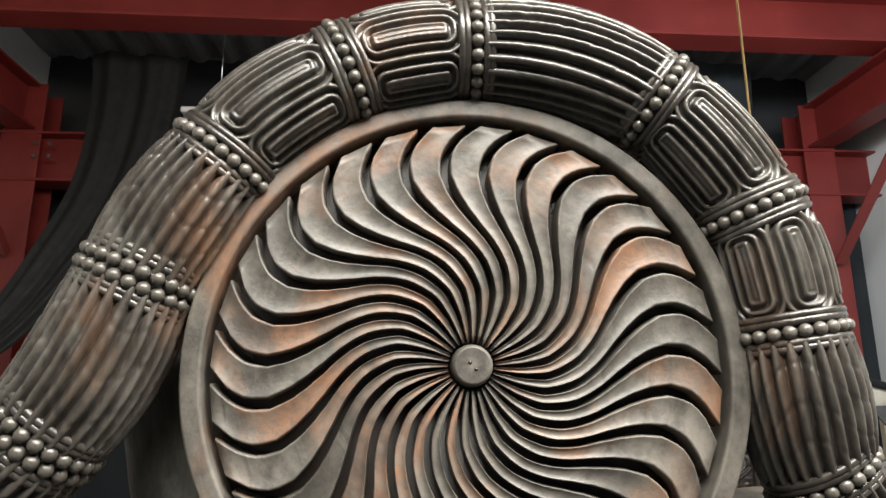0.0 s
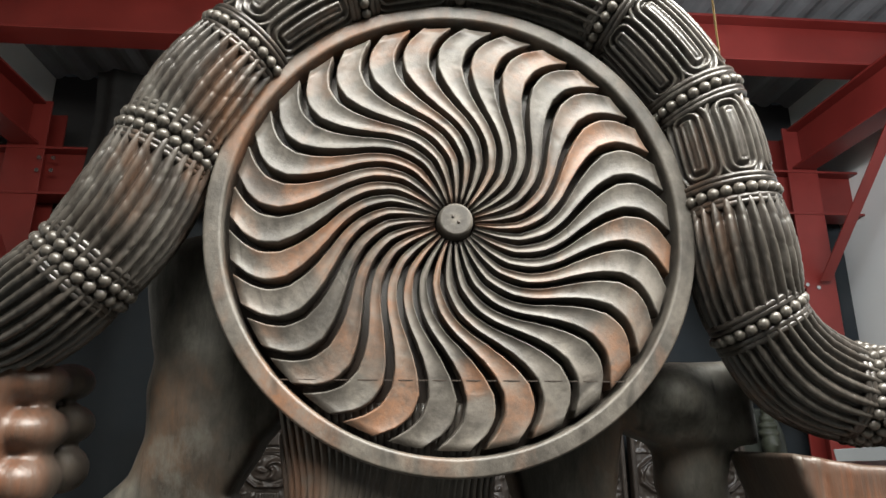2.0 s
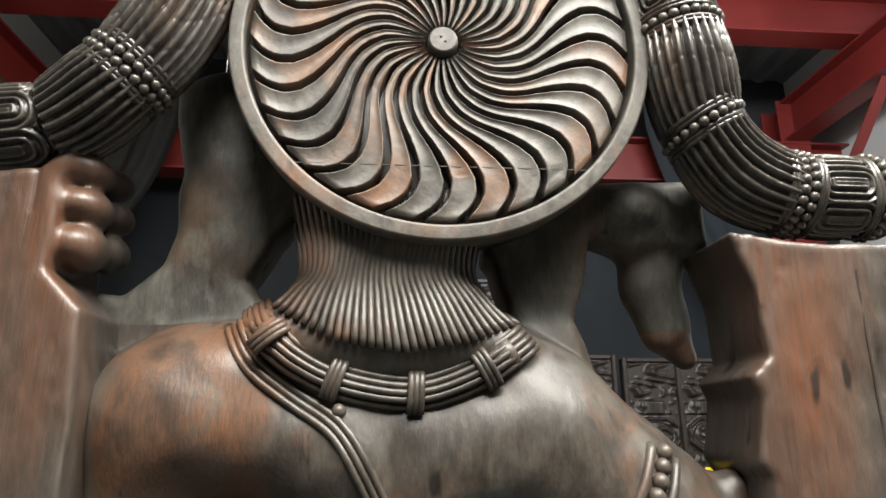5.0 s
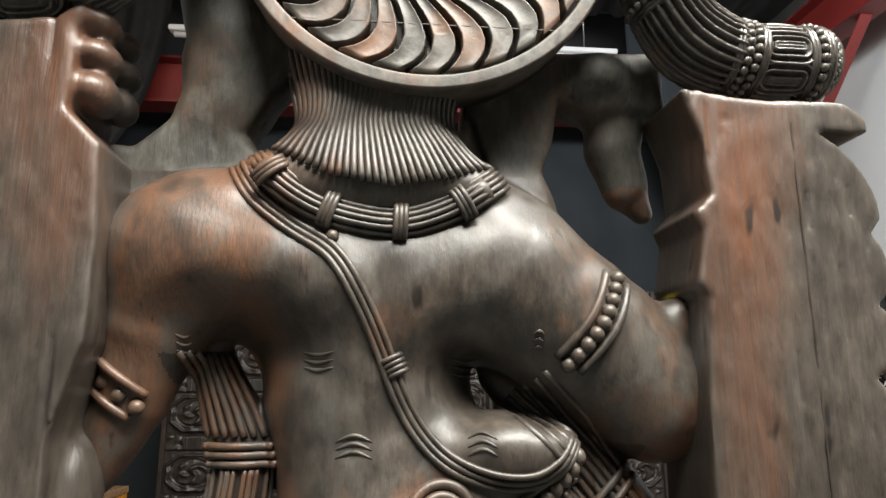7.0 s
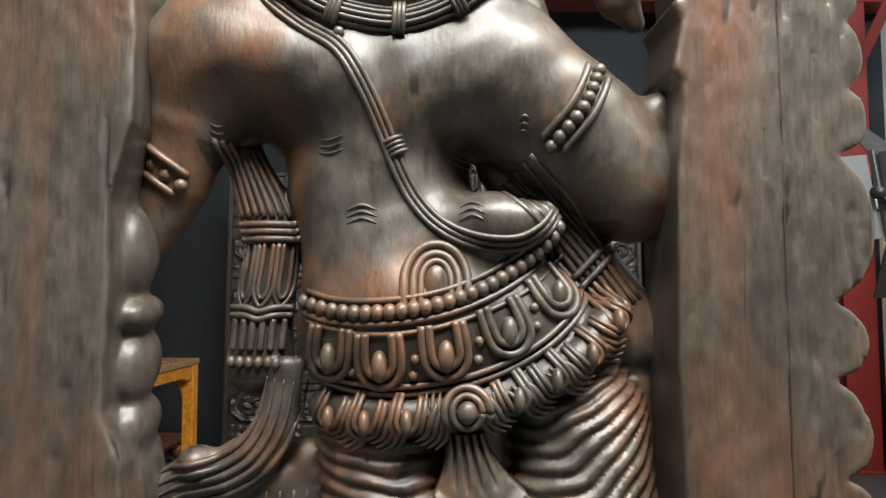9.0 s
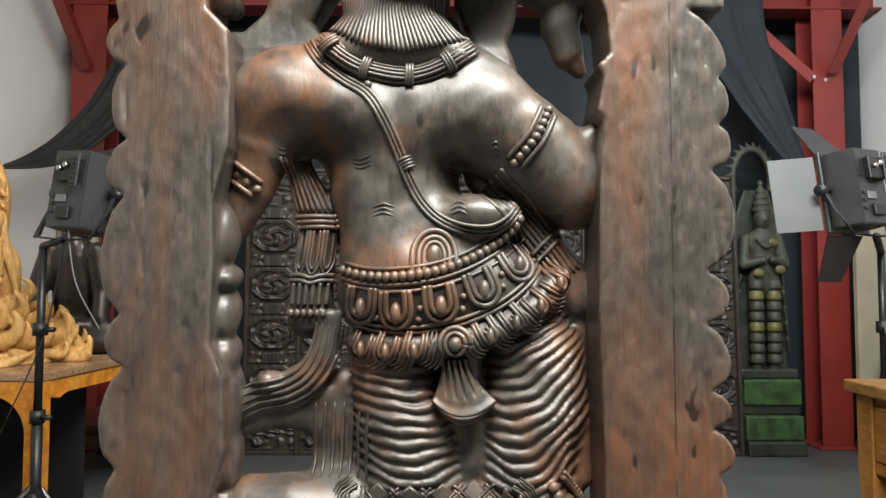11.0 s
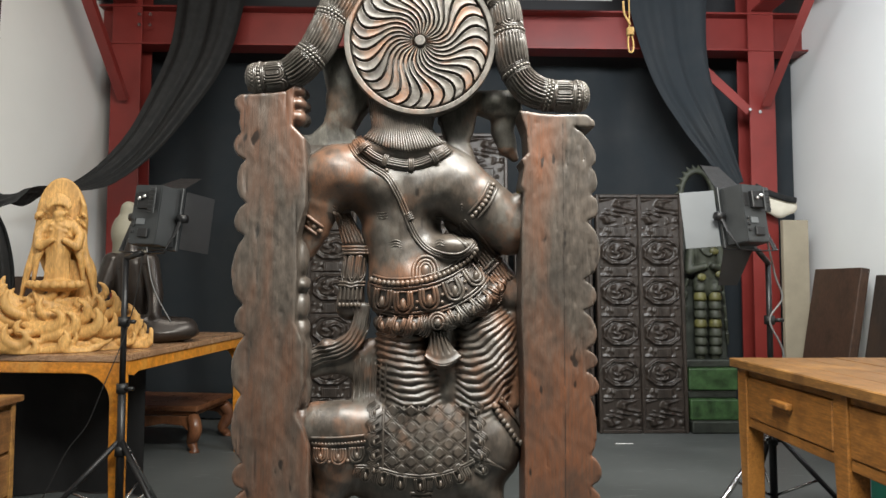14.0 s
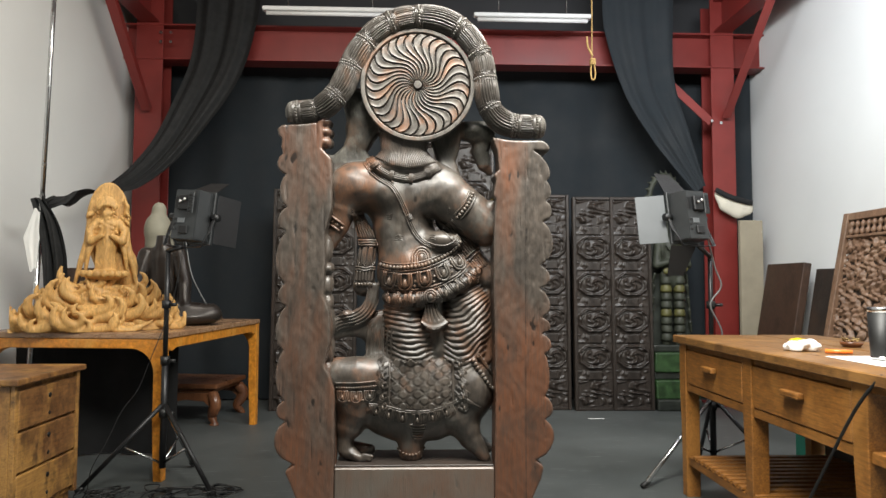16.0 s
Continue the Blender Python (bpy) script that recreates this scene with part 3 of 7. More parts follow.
# rounded petals cut in the thickness of the board along its opening: (x, z, half height)
LEFT_PETALS = [(-0.094, 0.725, 0.022), (-0.092, 0.785, 0.04), (-0.092, 0.868, 0.05), (-0.098, 0.942, 0.026), (-0.099, 1.0, 0.036), (-0.098, 1.056, 0.018), (-0.102, 1.118, 0.047), (-0.104, 1.476, 0.02), (-0.104, 1.511, 0.017), (-0.108, 1.544, 0.016)]


def left_post():
    outer = scallops([(-0.252, 1.432), (-0.240, 1.365), (-0.236, 1.257), (-0.238, 1.176), (-0.239, 1.007), (-0.234, 0.933), (-0.241, 0.790), (-0.235, 0.628), (-0.228, 0.563), (-0.199, 0.425)], -1,
                     (0.0241, 0.0222, 0.0278, 0.0314, 0.0241, 0.0278, 0.0259, 0.0296, 0.0518))
    foot = [(-0.224, 0.411), (-0.229, 0.401), (-0.213, 0.369), (-0.194, 0.322)] + [(-0.205, 0.14), (-0.25, 0.06), (-0.25, 0.0)]
    inner = [(x - (0.02 if z > 1.42 else 0.009 if z > 0.68 else 0.0), z) for x, z in LEFT_CUSPS]
    top = [(-0.143, 1.537), (-0.217, 1.530), (-0.257, 1.528), (-0.270, 1.516), (-0.268, 1.496), (-0.256, 1.481), (-0.258, 1.458)]
    return outer + foot + [(-0.072, 0.0)] + inner + top


def right_post():
    outer = scallops([(0.578, 1.453), (0.621, 1.351), (0.620, 1.283), (0.609, 1.215), (0.599, 1.069), (0.596, 0.993), (0.603, 0.898), (0.603, 0.845), (0.612, 0.780), (0.612, 0.641), (0.613, 0.567), (0.581, 0.435)], 1,
                     (0.0259, 0.0148, 0.0241, 0.0370, 0.0333, 0.0314, 0.0296, 0.0259, 0.0148, 0.0259, 0.0444))
    foot = [(0.603, 0.420), (0.607, 0.409), (0.597, 0.373), (0.571, 0.316)] + [(0.585, 0.14), (0.63, 0.06), (0.63, 0.0)]
    inner = [(0.446, 0.412), (0.449, 0.645), (0.447, 0.828), (0.442, 1.013), (0.444, 1.199), (0.451, 1.289), (0.442, 1.302), (0.451, 1.353), (0.444, 1.370), (0.462, 1.387), (0.457, 1.444), (0.440, 1.495)]
    top = [(0.474, 1.489), (0.531, 1.484), (0.587, 1.487), (0.610, 1.485), (0.629, 1.468), (0.631, 1.455), (0.616, 1.451)]
    path = outer + foot + [(inner[0][0], 0.0)] + inner + top
    return path


def worn_board(outline, round_by, petals=()):
    """A thick board of that outline in (x, z), its arrises worn round and its faces a little uneven."""
    o = np.array(outline)
    c = Clay((o[:, 0].min() - 0.02, FRONT - 0.012, -0.01), (o[:, 0].max() + 0.02, BACK + 0.012, o[:, 1].max() + 0.02), 0.0036)
    x, z = c.x[:, 0, :], c.z[:, 0, :]
    near = np.full((x.shape[0], z.shape[1]), 9.0, np.float32)
    inside = np.zeros(near.shape, bool)
    for (ax, az), (bx, bz) in zip(o, np.roll(o, -1, 0)):
        dx, dz = bx - ax, bz - az
        t = np.clip(((x - ax) * dx + (z - az) * dz) / (dx * dx + dz * dz + 1e-12), 0, 1)
        near = np.minimum(near, np.hypot(x - ax - t * dx, z - az - t * dz))
        if az != bz:
            inside ^= ((az > z) != (bz > z)) & (x < dx * (z - az) / dz + ax)
    flat = np.where(inside, -near, near) + round_by
    flat = flat + 0.0007 * np.sin(x * 75 + 2.1 * np.sin(z * 31)) * np.sin(z * 47 + 1.3)
    deep = np.abs(c.y - (FRONT + BACK) / 2) - (BACK - FRONT) / 2 + round_by
    deep = deep + 0.0006 * np.sin(c.x * 58 + 1.7 * np.sin(c.z * 9)) * np.sin(c.z * 21 + 0.4) + 0.0006 * np.sin(c.x * 131 + 2 * np.sin(c.z * 37)) * np.sin(c.z * 83 + 1.9 * np.sin(c.x * 49))
    flat = flat[:, None, :]
    c.f[...] = np.hypot(np.maximum(flat, 0), np.maximum(deep, 0)) + np.minimum(np.maximum(flat, deep), 0) - round_by
    for px, pz, tall in petals:
        knob = c.near([(px - 0.03, FRONT, pz - tall), (px + 0.03, FRONT + 0.09, pz + tall)], 0.03)
        wide, back = (0.019, 0.036) if pz > 1.4 else (0.0185, 0.058)
        knob.add(knob.ell((px - (0.01 if pz > 1.4 else 0.007), FRONT + back, pz), (wide, 0.03, tall)), 0.008)
        knob.add(knob.ell((px - 0.006, FRONT + 0.078, pz + 0.3 * tall), (wide - 0.002, 0.024, tall * 0.9)), 0.006)
    # dents, gouges and short checks in the face and the arrises
    rn = random.Random(int(o[:, 0].max() * 1000))
    for k in range(64):
        i = rn.randrange(len(o))
        j = rn.randrange(len(o))
        s = rn.uniform(0.0, 1.0)
        px, pz = o[i] * s + o[j] * (1 - s)
        if k < 44:
            r = (rn.uniform(0.0022, 0.0042), rn.uniform(0.0022, 0.0034), rn.uniform(0.003, 0.009))
        else:
            r = (rn.uniform(0.0026, 0.0034), rn.uniform(0.004, 0.006), rn.uniform(0.02, 0.06))
        spot = (px, FRONT - 0.001, pz)
        patch_of = c.near([(px - r[0], FRONT - 0.006, pz - r[2]), (px + r[0], FRONT + 0.008, pz + r[2])], 0.006)
        if min(patch_of.f.shape) > 1:
            patch_of.cut(patch_of.ell(spot, r), 0.002)
    v, f = c.mesh()
    v[:, 2] = np.maximum(v[:, 2], 0.0)
    return v, f


post_west = part_from("side_board", *worn_board(left_post(), 0.0055, LEFT_PETALS), POST, panel)
post_east = part_from("side_board", *worn_board(right_post(), 0.0055), POST, panel)
part("glue_joint", box(0.5472, 0.5488, FRONT - 0.0006, FRONT + 0.001, 0.02, 1.46, 0), RECESS, panel, "thin dark joint between two boards")
rail_x0, rail_x1, rail_z = -0.0714, 0.4454, 0.414
part("bottom_rail", box(rail_x0, rail_x1, FRONT + 0.002, BACK, 0.0, rail_z, 0.004), POST, panel)
# near-black board laid over the top of the rail
part("base_plate", box(rail_x0 + 0.0005, rail_x1 - 0.0005, FRONT + 0.014, 0.715, rail_z + 0.0005, rail_z + 0.006, 0.001), RECESS, panel, "near-black base board under the mount")

# the halo wheel
HUB = (0.190, 1.6675)
RIM = 0.1895


def lathe(profile, steps=96):
    """A ring turned round the wheel's axle; profile in (radius, y), closed."""
    n = len(profile)
    v = [(HUB[0] + r * math.cos(2 * math.pi * k / steps), y, HUB[1] + r * math.sin(2 * math.pi * k / steps)) for k in range(steps) for r, y in profile]
    f = []
    for k in range(steps):
        l = (k + 1) % steps
        f += [(k * n + i, l * n + i, l * n + (i + 1) % n, k * n + (i + 1) % n) for i in range(n)]
    return v, [tuple(reversed(q)) for q in f]


# groove shade and dark stain are both put into the plate's near-black colour
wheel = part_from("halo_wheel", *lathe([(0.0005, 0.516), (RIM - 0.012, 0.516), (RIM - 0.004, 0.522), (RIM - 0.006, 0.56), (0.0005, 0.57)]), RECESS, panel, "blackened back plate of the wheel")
part_from("rim", *lathe([(RIM - 0.0142, 0.5155), (RIM - 0.014, 0.496), (RIM - 0.0137, 0.4944), (RIM - 0.013, 0.4934), (RIM - 0.0118, 0.4929), (RIM - 0.0112, 0.49285), (RIM - 0.0022, 0.49285), (RIM - 0.0016, 0.4929), (RIM - 0.0006, 0.4936), (RIM, 0.495), (RIM + 0.0003, 0.5), (RIM - 0.0005, 0.516), (RIM - 0.004, 0.54), (RIM - 0.011, 0.54)], 160), DISC, wheel, "smooth worn rim")
part_from("hub", *lathe([(0.0002, 0.4945), (0.0056, 0.4945), (0.0104, 0.4945), (0.0116, 0.49452), (0.0124, 0.495), (0.0133, 0.4962), (0.014, 0.499), (0.0143, 0.503), (0.0146, 0.522), (0.0005, 0.522)], 40), DISC, wheel, "round flat hub", smooth=False)
for dx, dz in ((-0.002, 0.002), (0.0022, -0.0024)):
    h = Heap()
    h.add(sweep([(HUB[0] + dx, 0.497, HUB[1] + dz), (HUB[0] + dx, 0.4941, HUB[1] + dz)], 0.0013, 8, up=(0, 0, 1)))
    h.part("nail_hole", RECESS, wheel)


def blade_turn(s):
    """How far the blade has swung, in degrees, at the share s of the radius."""
    return float(np.interp(s, (0.08, 0.2, 0.3, 0.42, 0.5, 0.57, 0.64, 0.71, 0.79, 0.87, 0.93, 1.0), (138, 139.5, 143, 153, 161.5, 169, 174, 177.2, 178.8, 178.0, 175.5, 170.5)))


def blade_mesh(count):
    inner, outer = 0.0162, RIM - 0.0185
    pitch = 360 / count
    v, f = [], []
    steps = 30
    # cross section: flank, rounded arris, nearly flat top, arris, flank
    section = ((-0.5, 0.5165), (-0.498, 0.508), (-0.494, 0.5005), (-0.48, 0.4982), (-0.45, 0.4974), (-0.4, 0.4976), (-0.28, 0.4985), (0.0, 0.4988), (0.28, 0.4985), (0.4, 0.4976), (0.45, 0.4974), (0.48, 0.4982), (0.494, 0.5005), (0.498, 0.508), (0.5, 0.5165))
    n = len(section)
    for i in range(steps + 1):
        s = i / steps
        r = inner + (outer - inner) * s
        share = r / outer
        sink = 0.004 * max(0.0, 1 - share / 0.35)
        for w, y in section:
            wide = np.interp(share, (0.06, 0.3, 0.55, 0.8, 0.93, 1.0), (0.54, 0.52, 0.64, 0.77, 0.8, 0.72))
            a = radians(blade_turn(share) + pitch * (0.5 + w * wide))
            v.append((HUB[0] + r * math.cos(a), min(y + sink, 0.5165), HUB[1] + r * math.sin(a)))
    for i in range(steps):
        for k in range(n - 1):
            a, b = i * n + k, i * n + k + 1
            f.append((a, b, b + n, a + n))
    f.append(tuple(reversed(range(n))))
    f.append(tuple(steps * n + k for k in range(n)))
    return v, f


BLADES = 31
first_blade = part_from("blade", *blade_mesh(BLADES), DISC, wheel)
for k in range(1, BLADES):
    c = Matrix.Translation((HUB[0], 0, HUB[1]))
    again(first_blade, c @ Matrix.Rotation(2 * math.pi * k / BLADES, 4, "Y") @ c.inverted(), wheel)

part("board_joint", box(HUB[0] - 0.128, HUB[0] + 0.128, 0.49845, 0.5, 1.5451, 1.5459, 0), RECESS, wheel, "thin dark joint between two boards")

# the garland over the wheel
GARLAND_Y = 0.503
GARLAND = even(curve([at(q, GARLAND_Y + 0.028 * min(1.0, max(0.0, 1.62 - q[1]) / 0.07)) for q in [(-0.239, 1.573), (-0.199, 1.574), (-0.143, 1.582), (-0.097, 1.611), (-0.066, 1.649), (-0.048, 1.684), (-0.030, 1.730), (0.003, 1.789), (0.049, 1.844), (0.115, 1.883), (0.192, 1.898), (0.266, 1.890), (0.332, 1.859), (0.379, 1.806), (0.402, 1.758), (0.414, 1.687), (0.419, 1.643), (0.432, 1.596), (0.465, 1.560), (0.512, 1.541), (0.569, 1.538), (0.614, 1.539)]]), 441)
GIRTH = 0.0379


def garland_at(q):
    return int(np.argmin(np.linalg.norm(GARLAND - at(q, GARLAND_Y), axis=1)))


def garland_frame(i):
    d = GARLAND[min(i + 1, len(GARLAND) - 1)] - GARLAND[max(i - 1, 0)]
    d /= np.linalg.norm(d)
    side = np.cross(d, (0, -1, 0))
    return GARLAND[i], d, side


def garland_piece(i0, i1, style):
    """A stretch of garland between two bands, cut with flutes or with long loops."""
    along, around = max(24, (i1 - i0) * 2), 240
    length = np.linalg.norm(np.diff(GARLAND[i0:i1 + 1], axis=0), axis=1).sum()
    v, f = [], []
    for i in range(along + 1):
        t = i / along
        k = i0 + (i1 - i0) * t
        a, b = int(k), min(int(k) + 1, len(GARLAND) - 1)
        c = GARLAND[a] + (GARLAND[b] - GARLAND[a]) * (k - a)
        _, d, side = garland_frame(a)
        swell = 0.93 + 0.09 * math.sin(math.pi * t) ** 0.7
        for j in range(around):
            p = 2 * math.pi * j / around
            if style == "flute":
                cut = 0.0075 * abs(math.sin(14 * p + 0.3 * math.sin(5 * p + 2 * t))) ** 0.7 - 0.0006 * max(0.0, math.sin(23 * t + 4 * math.sin(3 * p))) ** 8
            else:
                x = abs(t - 0.5) * length - length * 0.43 + 0.012
                q = (p / (2 * math.pi) * 7 + 0.5) % 1 - 0.5
                z = abs(q) * 2 * math.pi / 7 * GIRTH - 0.0025
                e = math.hypot(max(x, 0), max(z, 0)) + min(max(x, z), 0) - 0.001
                cut = 0.0052 * (0.5 + 0.5 * math.cos(2 * math.pi * e / 0.0066)) ** 0.7 if e > -0.002 else 0.0042
            r = GIRTH * swell + cut - 0.003
            v.append(c + r * (math.cos(p) * np.array((0, -1, 0)) * 1.0 + math.sin(p) * side))
    for i in range(along):
        for j in range(around):
            l = (j + 1) % around
            f.append((i * around + j, i * around + l, (i + 1) * around + l, (i + 1) * around + j))
    f.append(tuple(range(around)))
    f.append(tuple(reversed([along * around + j for j in range(around)])))
    return v, f


def garland_band(i, rows):
    """Bead rows between plain cords, wound round the garland; the beads are cut on the side that shows."""
    h = Heap()
    c, d, side = garland_frame(i)
    spot = lambda off, r, a: c + d * off + r * (math.cos(a) * np.array((0, -1, 0)) + math.sin(a) * side)
    ring = lambda off, r: [spot(off, r, a) for a in np.linspace(0, 2 * math.pi, 40, endpoint=False)]
    half = 0.0092 * rows / 2 + 0.0022
    for off in (-half - 0.004, -half, half, half + 0.004):
        h.add(sweep(ring(off, GIRTH * 0.985), 0.0028, 8, closed=True, up=d))
    h.add(sweep([c - d * half, c + d * half], GIRTH * 0.96, 40, up=(0, 1, 0)))
    band = h.part("band", GARLAND_WOOD, panel, "band of carved cords and beads round the garland")
    first = None
    for row in range(rows):
        off = (row - (rows - 1) / 2) * 0.0092
        for k in range(-8, 9):
            p = spot(off, GIRTH, 2 * math.pi * (k + 0.5 * (row % 2)) / 25)
            if first is None:
                p0 = p
                first = part_from("bead", *ball(p, 0.0047, 10, 7), GARLAND_WOOD, band)
            else:
                again(first, Matrix.Translation(Vector(p - p0)), band)
    return band


bands = [(garland_at(q), rows) for q, rows in zip([(-0.210, 1.573), (-0.085, 1.626), (-0.032, 1.726), (0.016, 1.809), (0.100, 1.877), (0.192, 1.898), (0.328, 1.862), (0.395, 1.777), (0.414, 1.689), (0.434, 1.592), (0.517, 1.539), (0.588, 1.538)], (1, 2, 2, 1, 1, 1, 1, 1, 1, 1, 2, 1))]
styles = ("loop", "flute", "flute", "loop", "loop", "flute", "loop", "loop", "flute", "flute", "loop")
garland = part_from("garland", *sweep(GARLAND[::4], GIRTH * 0.86, 24, up=(0, 1, 0)), GARLAND_WOOD, panel, "thick carved flower garland arched over the wheel")
pieces = [(a, b, style) for (a, _), (b, _), style in zip(bands, bands[1:], styles)]
split = garland_at((-0.142, 1.582))
pieces = [(pieces[0][0], split, "loop"), (split - 3, pieces[0][1], "flute")] + pieces[1:]
for a, b, style in pieces:
    part_from("garland_segment", *garland_piece(a + 2, b - 2, style), GARLAND_WOOD, garland)
for i, rows in bands:
    garland_band(i, rows)
for i0, i1 in ((bands[0][0], 0), (bands[-1][0], 440)):
    h = Heap()
    c, d, side = garland_frame(i0)
    tip = GARLAND[i1] - c
    n = np.linalg.norm(tip)
    tip /= n
    for row in range(7):
        t = row / 6
        r = GIRTH * math.sqrt(max(0.02, 1 - (0.93 * t) ** 2.4))
        count = max(3, int(2 * math.pi * r / 0.0085))
        for k in range(count):
            a = 2 * math.pi * (k + 0.5 * (row % 2)) / count
            h.add(ball(c + tip * (0.006 + n * t * 0.95) + (r - 0.002) * (math.cos(a) * np.array((0, -1, 0)) + math.sin(a) * side), 0.0042, 7, 5))
    prof = np.linspace(0, 1, 12)
    h.add(sweep([c + tip * n * t for t in prof], [GIRTH * 0.97 * math.sqrt(max(0.01, 1 - (0.95 * t) ** 2.4)) for t in prof], 32, up=(0, 1, 0)))
    h.part("studded_end", GARLAND_WOOD, garland, "rounded bud end covered with small studs")


# ---- the standing figure on its mount, carved in one piece ----
FACE = 0.506


def relief(q, rx, rz, ry, lift=0.0):
    """Centre and radii of an ellipsoid whose nearest point lies just behind the panel's face."""
    return at(q, FACE + lift + ry), (rx, ry, rz)


TASSEL = [(-0.014, 1.245), (0.008, 1.19), (0.022, 1.15), (0.024, 1.132), (0.018, 1.085), (0.014, 1.052), (0.010, 1.0)]
LEG_TOP, LEG_END = 0.937, 0.764


def model_figure():
    c = Clay((-0.14, 0.485, 0.36), (0.5, 0.735, 1.71), 0.0031)
    # back, shoulders and waist
    c.add(c.ell(*relief((0.141, 1.299), 0.1517, 0.0962, 0.08)), 0.01)
    c.add(c.ell(*relief((-0.006, 1.334), 0.106, 0.088, 0.085, 0.001)), 0.03)
    c.add(c.ell(*relief((0.262, 1.318), 0.092, 0.084, 0.08, 0.0)), 0.03)
    c.add(c.chain([at((0.133, 1.255), FACE + 0.112), at((0.153, 1.16), FACE + 0.113), at((0.175, 1.06), FACE + 0.101)], [0.106, 0.103, 0.112], 0.9), 0.035)
    c.add(c.ell(*relief((0.274, 1.153), 0.0629, 0.0407, 0.05, 0.001)), 0.03)
    c.cut(c.cap(at((0.274, 1.220), 0.52), at((0.305, 1.191), 0.56), 0.0093, 0.0148, 4.0), 0.02)
    c.cut(c.cap(at((0.145, 1.346), 0.497), at((0.181, 1.123), 0.497), 0.0093, 0.0111), 0.03)
    # hollows under the shoulder blades
    c.cut(c.ell(at((0.012, 1.242), 0.492), (0.074, 0.076, 0.034)), 0.055)
    c.cut(c.ell(at((0.272, 1.226), 0.492), (0.058, 0.08, 0.03)), 0.045)
    # lower arms
    c.add(c.chain([at((-0.042, 1.33), FACE + 0.075), at((-0.06, 1.268), FACE + 0.075), at((-0.078, 1.2), FACE + 0.08), at((-0.108, 1.14), FACE + 0.085)], [0.07, 0.05, 0.036, 0.028], 0.9), 0.02)
    c.add(c.chain([at((0.286, 1.308), FACE + 0.08), at((0.365, 1.253), FACE + 0.08), at((0.425, 1.203), FACE + 0.08)], [0.082, 0.075, 0.069], 0.92), 0.015)
    c.add(c.cap(at((0.43, 1.222), FACE + 0.07), at((0.448, 1.278), FACE + 0.055), 0.036, 0.017), 0.016)
    # pierced ground behind the shoulders: upper arms and the struts that tie them in
    c.add(c.plate([(0.06, 1.71), (-0.003, 1.672), (-0.064, 1.652), (-0.058, 1.605), (-0.047, 1.569), (-0.053, 1.546), (-0.051, 1.505), (-0.064, 1.477), (-0.097, 1.447), (-0.118, 1.449), (-0.13, 1.44), (-0.13, 1.3), (0.02, 1.33), (0.05, 1.42), (0.012, 1.461), (0.034, 1.488), (0.048, 1.513), (0.11, 1.6)], 0.578, 0.64, 0.012), 0.004)
    c.add(c.chain([at((-0.024, 1.64), 0.6), at((-0.012, 1.575), 0.597), at((-0.014, 1.5), 0.606)], [0.036, 0.036, 0.032], 0.9), 0.03)
    c.add(c.chain([at((-0.08, 1.425), 0.612), at((-0.03, 1.455), 0.61)], [0.03, 0.034], 0.8), 0.006)
    c.add(c.plate([(0.2, 1.57), (0.3, 1.57), (0.352, 1.567), (0.375, 1.56), (0.417, 1.57), (0.458, 1.572), (0.46, 1.5), (0.385, 1.5), (0.342, 1.512), (0.33, 1.455), (0.32, 1.427), (0.341, 1.367), (0.372, 1.326), (0.33, 1.28), (0.27, 1.38), (0.259, 1.429), (0.248, 1.454), (0.235, 1.478), (0.24, 1.52)], 0.574, 0.64, 0.012), 0.004)
    c.add(c.ell(at((0.386, 1.536), 0.595), (0.036, 0.042, 0.03)), 0.02)
    c.add(c.chain([at((0.418, 1.53), 0.612), at((0.41, 1.47), 0.616), at((0.424, 1.425), 0.618), at((0.442, 1.397), 0.62)], [0.036, 0.032, 0.026, 0.013], 0.9), 0.012)
    c.cut(c.ell(at((0.374, 1.49), 0.56), (0.03, 0.02, 0.03)), 0.01)
    # neck, wide with hair
    c.add(c.plate([(0.054, 1.56), (0.064, 1.49), (0.068, 1.455), (0.05, 1.43), (0.024, 1.415), (0.03, 1.39), (0.15, 1.36), (0.27, 1.375), (0.268, 1.395), (0.243, 1.42), (0.222, 1.455), (0.228, 1.49), (0.238, 1.56)], 0.517, 0.63, 0.034), 0.006)
    c.add(c.ell(at((0.148, 1.395), 0.575), (0.125, 0.066, 0.035)), 0.03)
    c.cut(c.cap(at((0.045, 1.496), 0.6), at((0.034, 1.468), 0.6), 0.008, 0.012, 9.0), 0.006)
    c.cut(c.cap(at((0.238, 1.478), 0.6), at((0.243, 1.44), 0.6), 0.008, 0.013, 9.0), 0.006)
    # hips
    c.add(c.ell(*relief((0.226, 1.034), 0.1628, 0.0962, 0.085, 0.002)), 0.03)
    # rolled hem over the thighs
    c.add(c.chain([at(q, FACE + d) for q, d in zip(((0.092, 0.961), (0.130, 0.957), (0.174, 0.957), (0.236, 0.962), (0.294, 0.983), (0.351, 1.013), (0.393, 1.056)), (0.055, 0.03, 0.021, 0.018, 0.019, 0.026, 0.05))], [0.0194] * 7, 0.9), 0.006)
    # legs with folded cloth
    def folds(points, radii, x_left, x_right, shape, period, deep):
        """A limb in clinging cloth; shape(s, t) lifts the folds at the share s across and t down."""
        limb = c.chain(points, radii, 0.9)
        across = np.clip((c.x - x_left) / (x_right - x_left), -0.2, 1.2)
        down = np.clip((LEG_TOP - c.z) / (LEG_TOP - LEG_END), 0, 1)
        z = c.z - shape(across, down)
        z = z + 0.0016 * np.sin(across * 9 + z * 60) + 0.0012 * np.sin(across * 21 + z * 95 + 1)
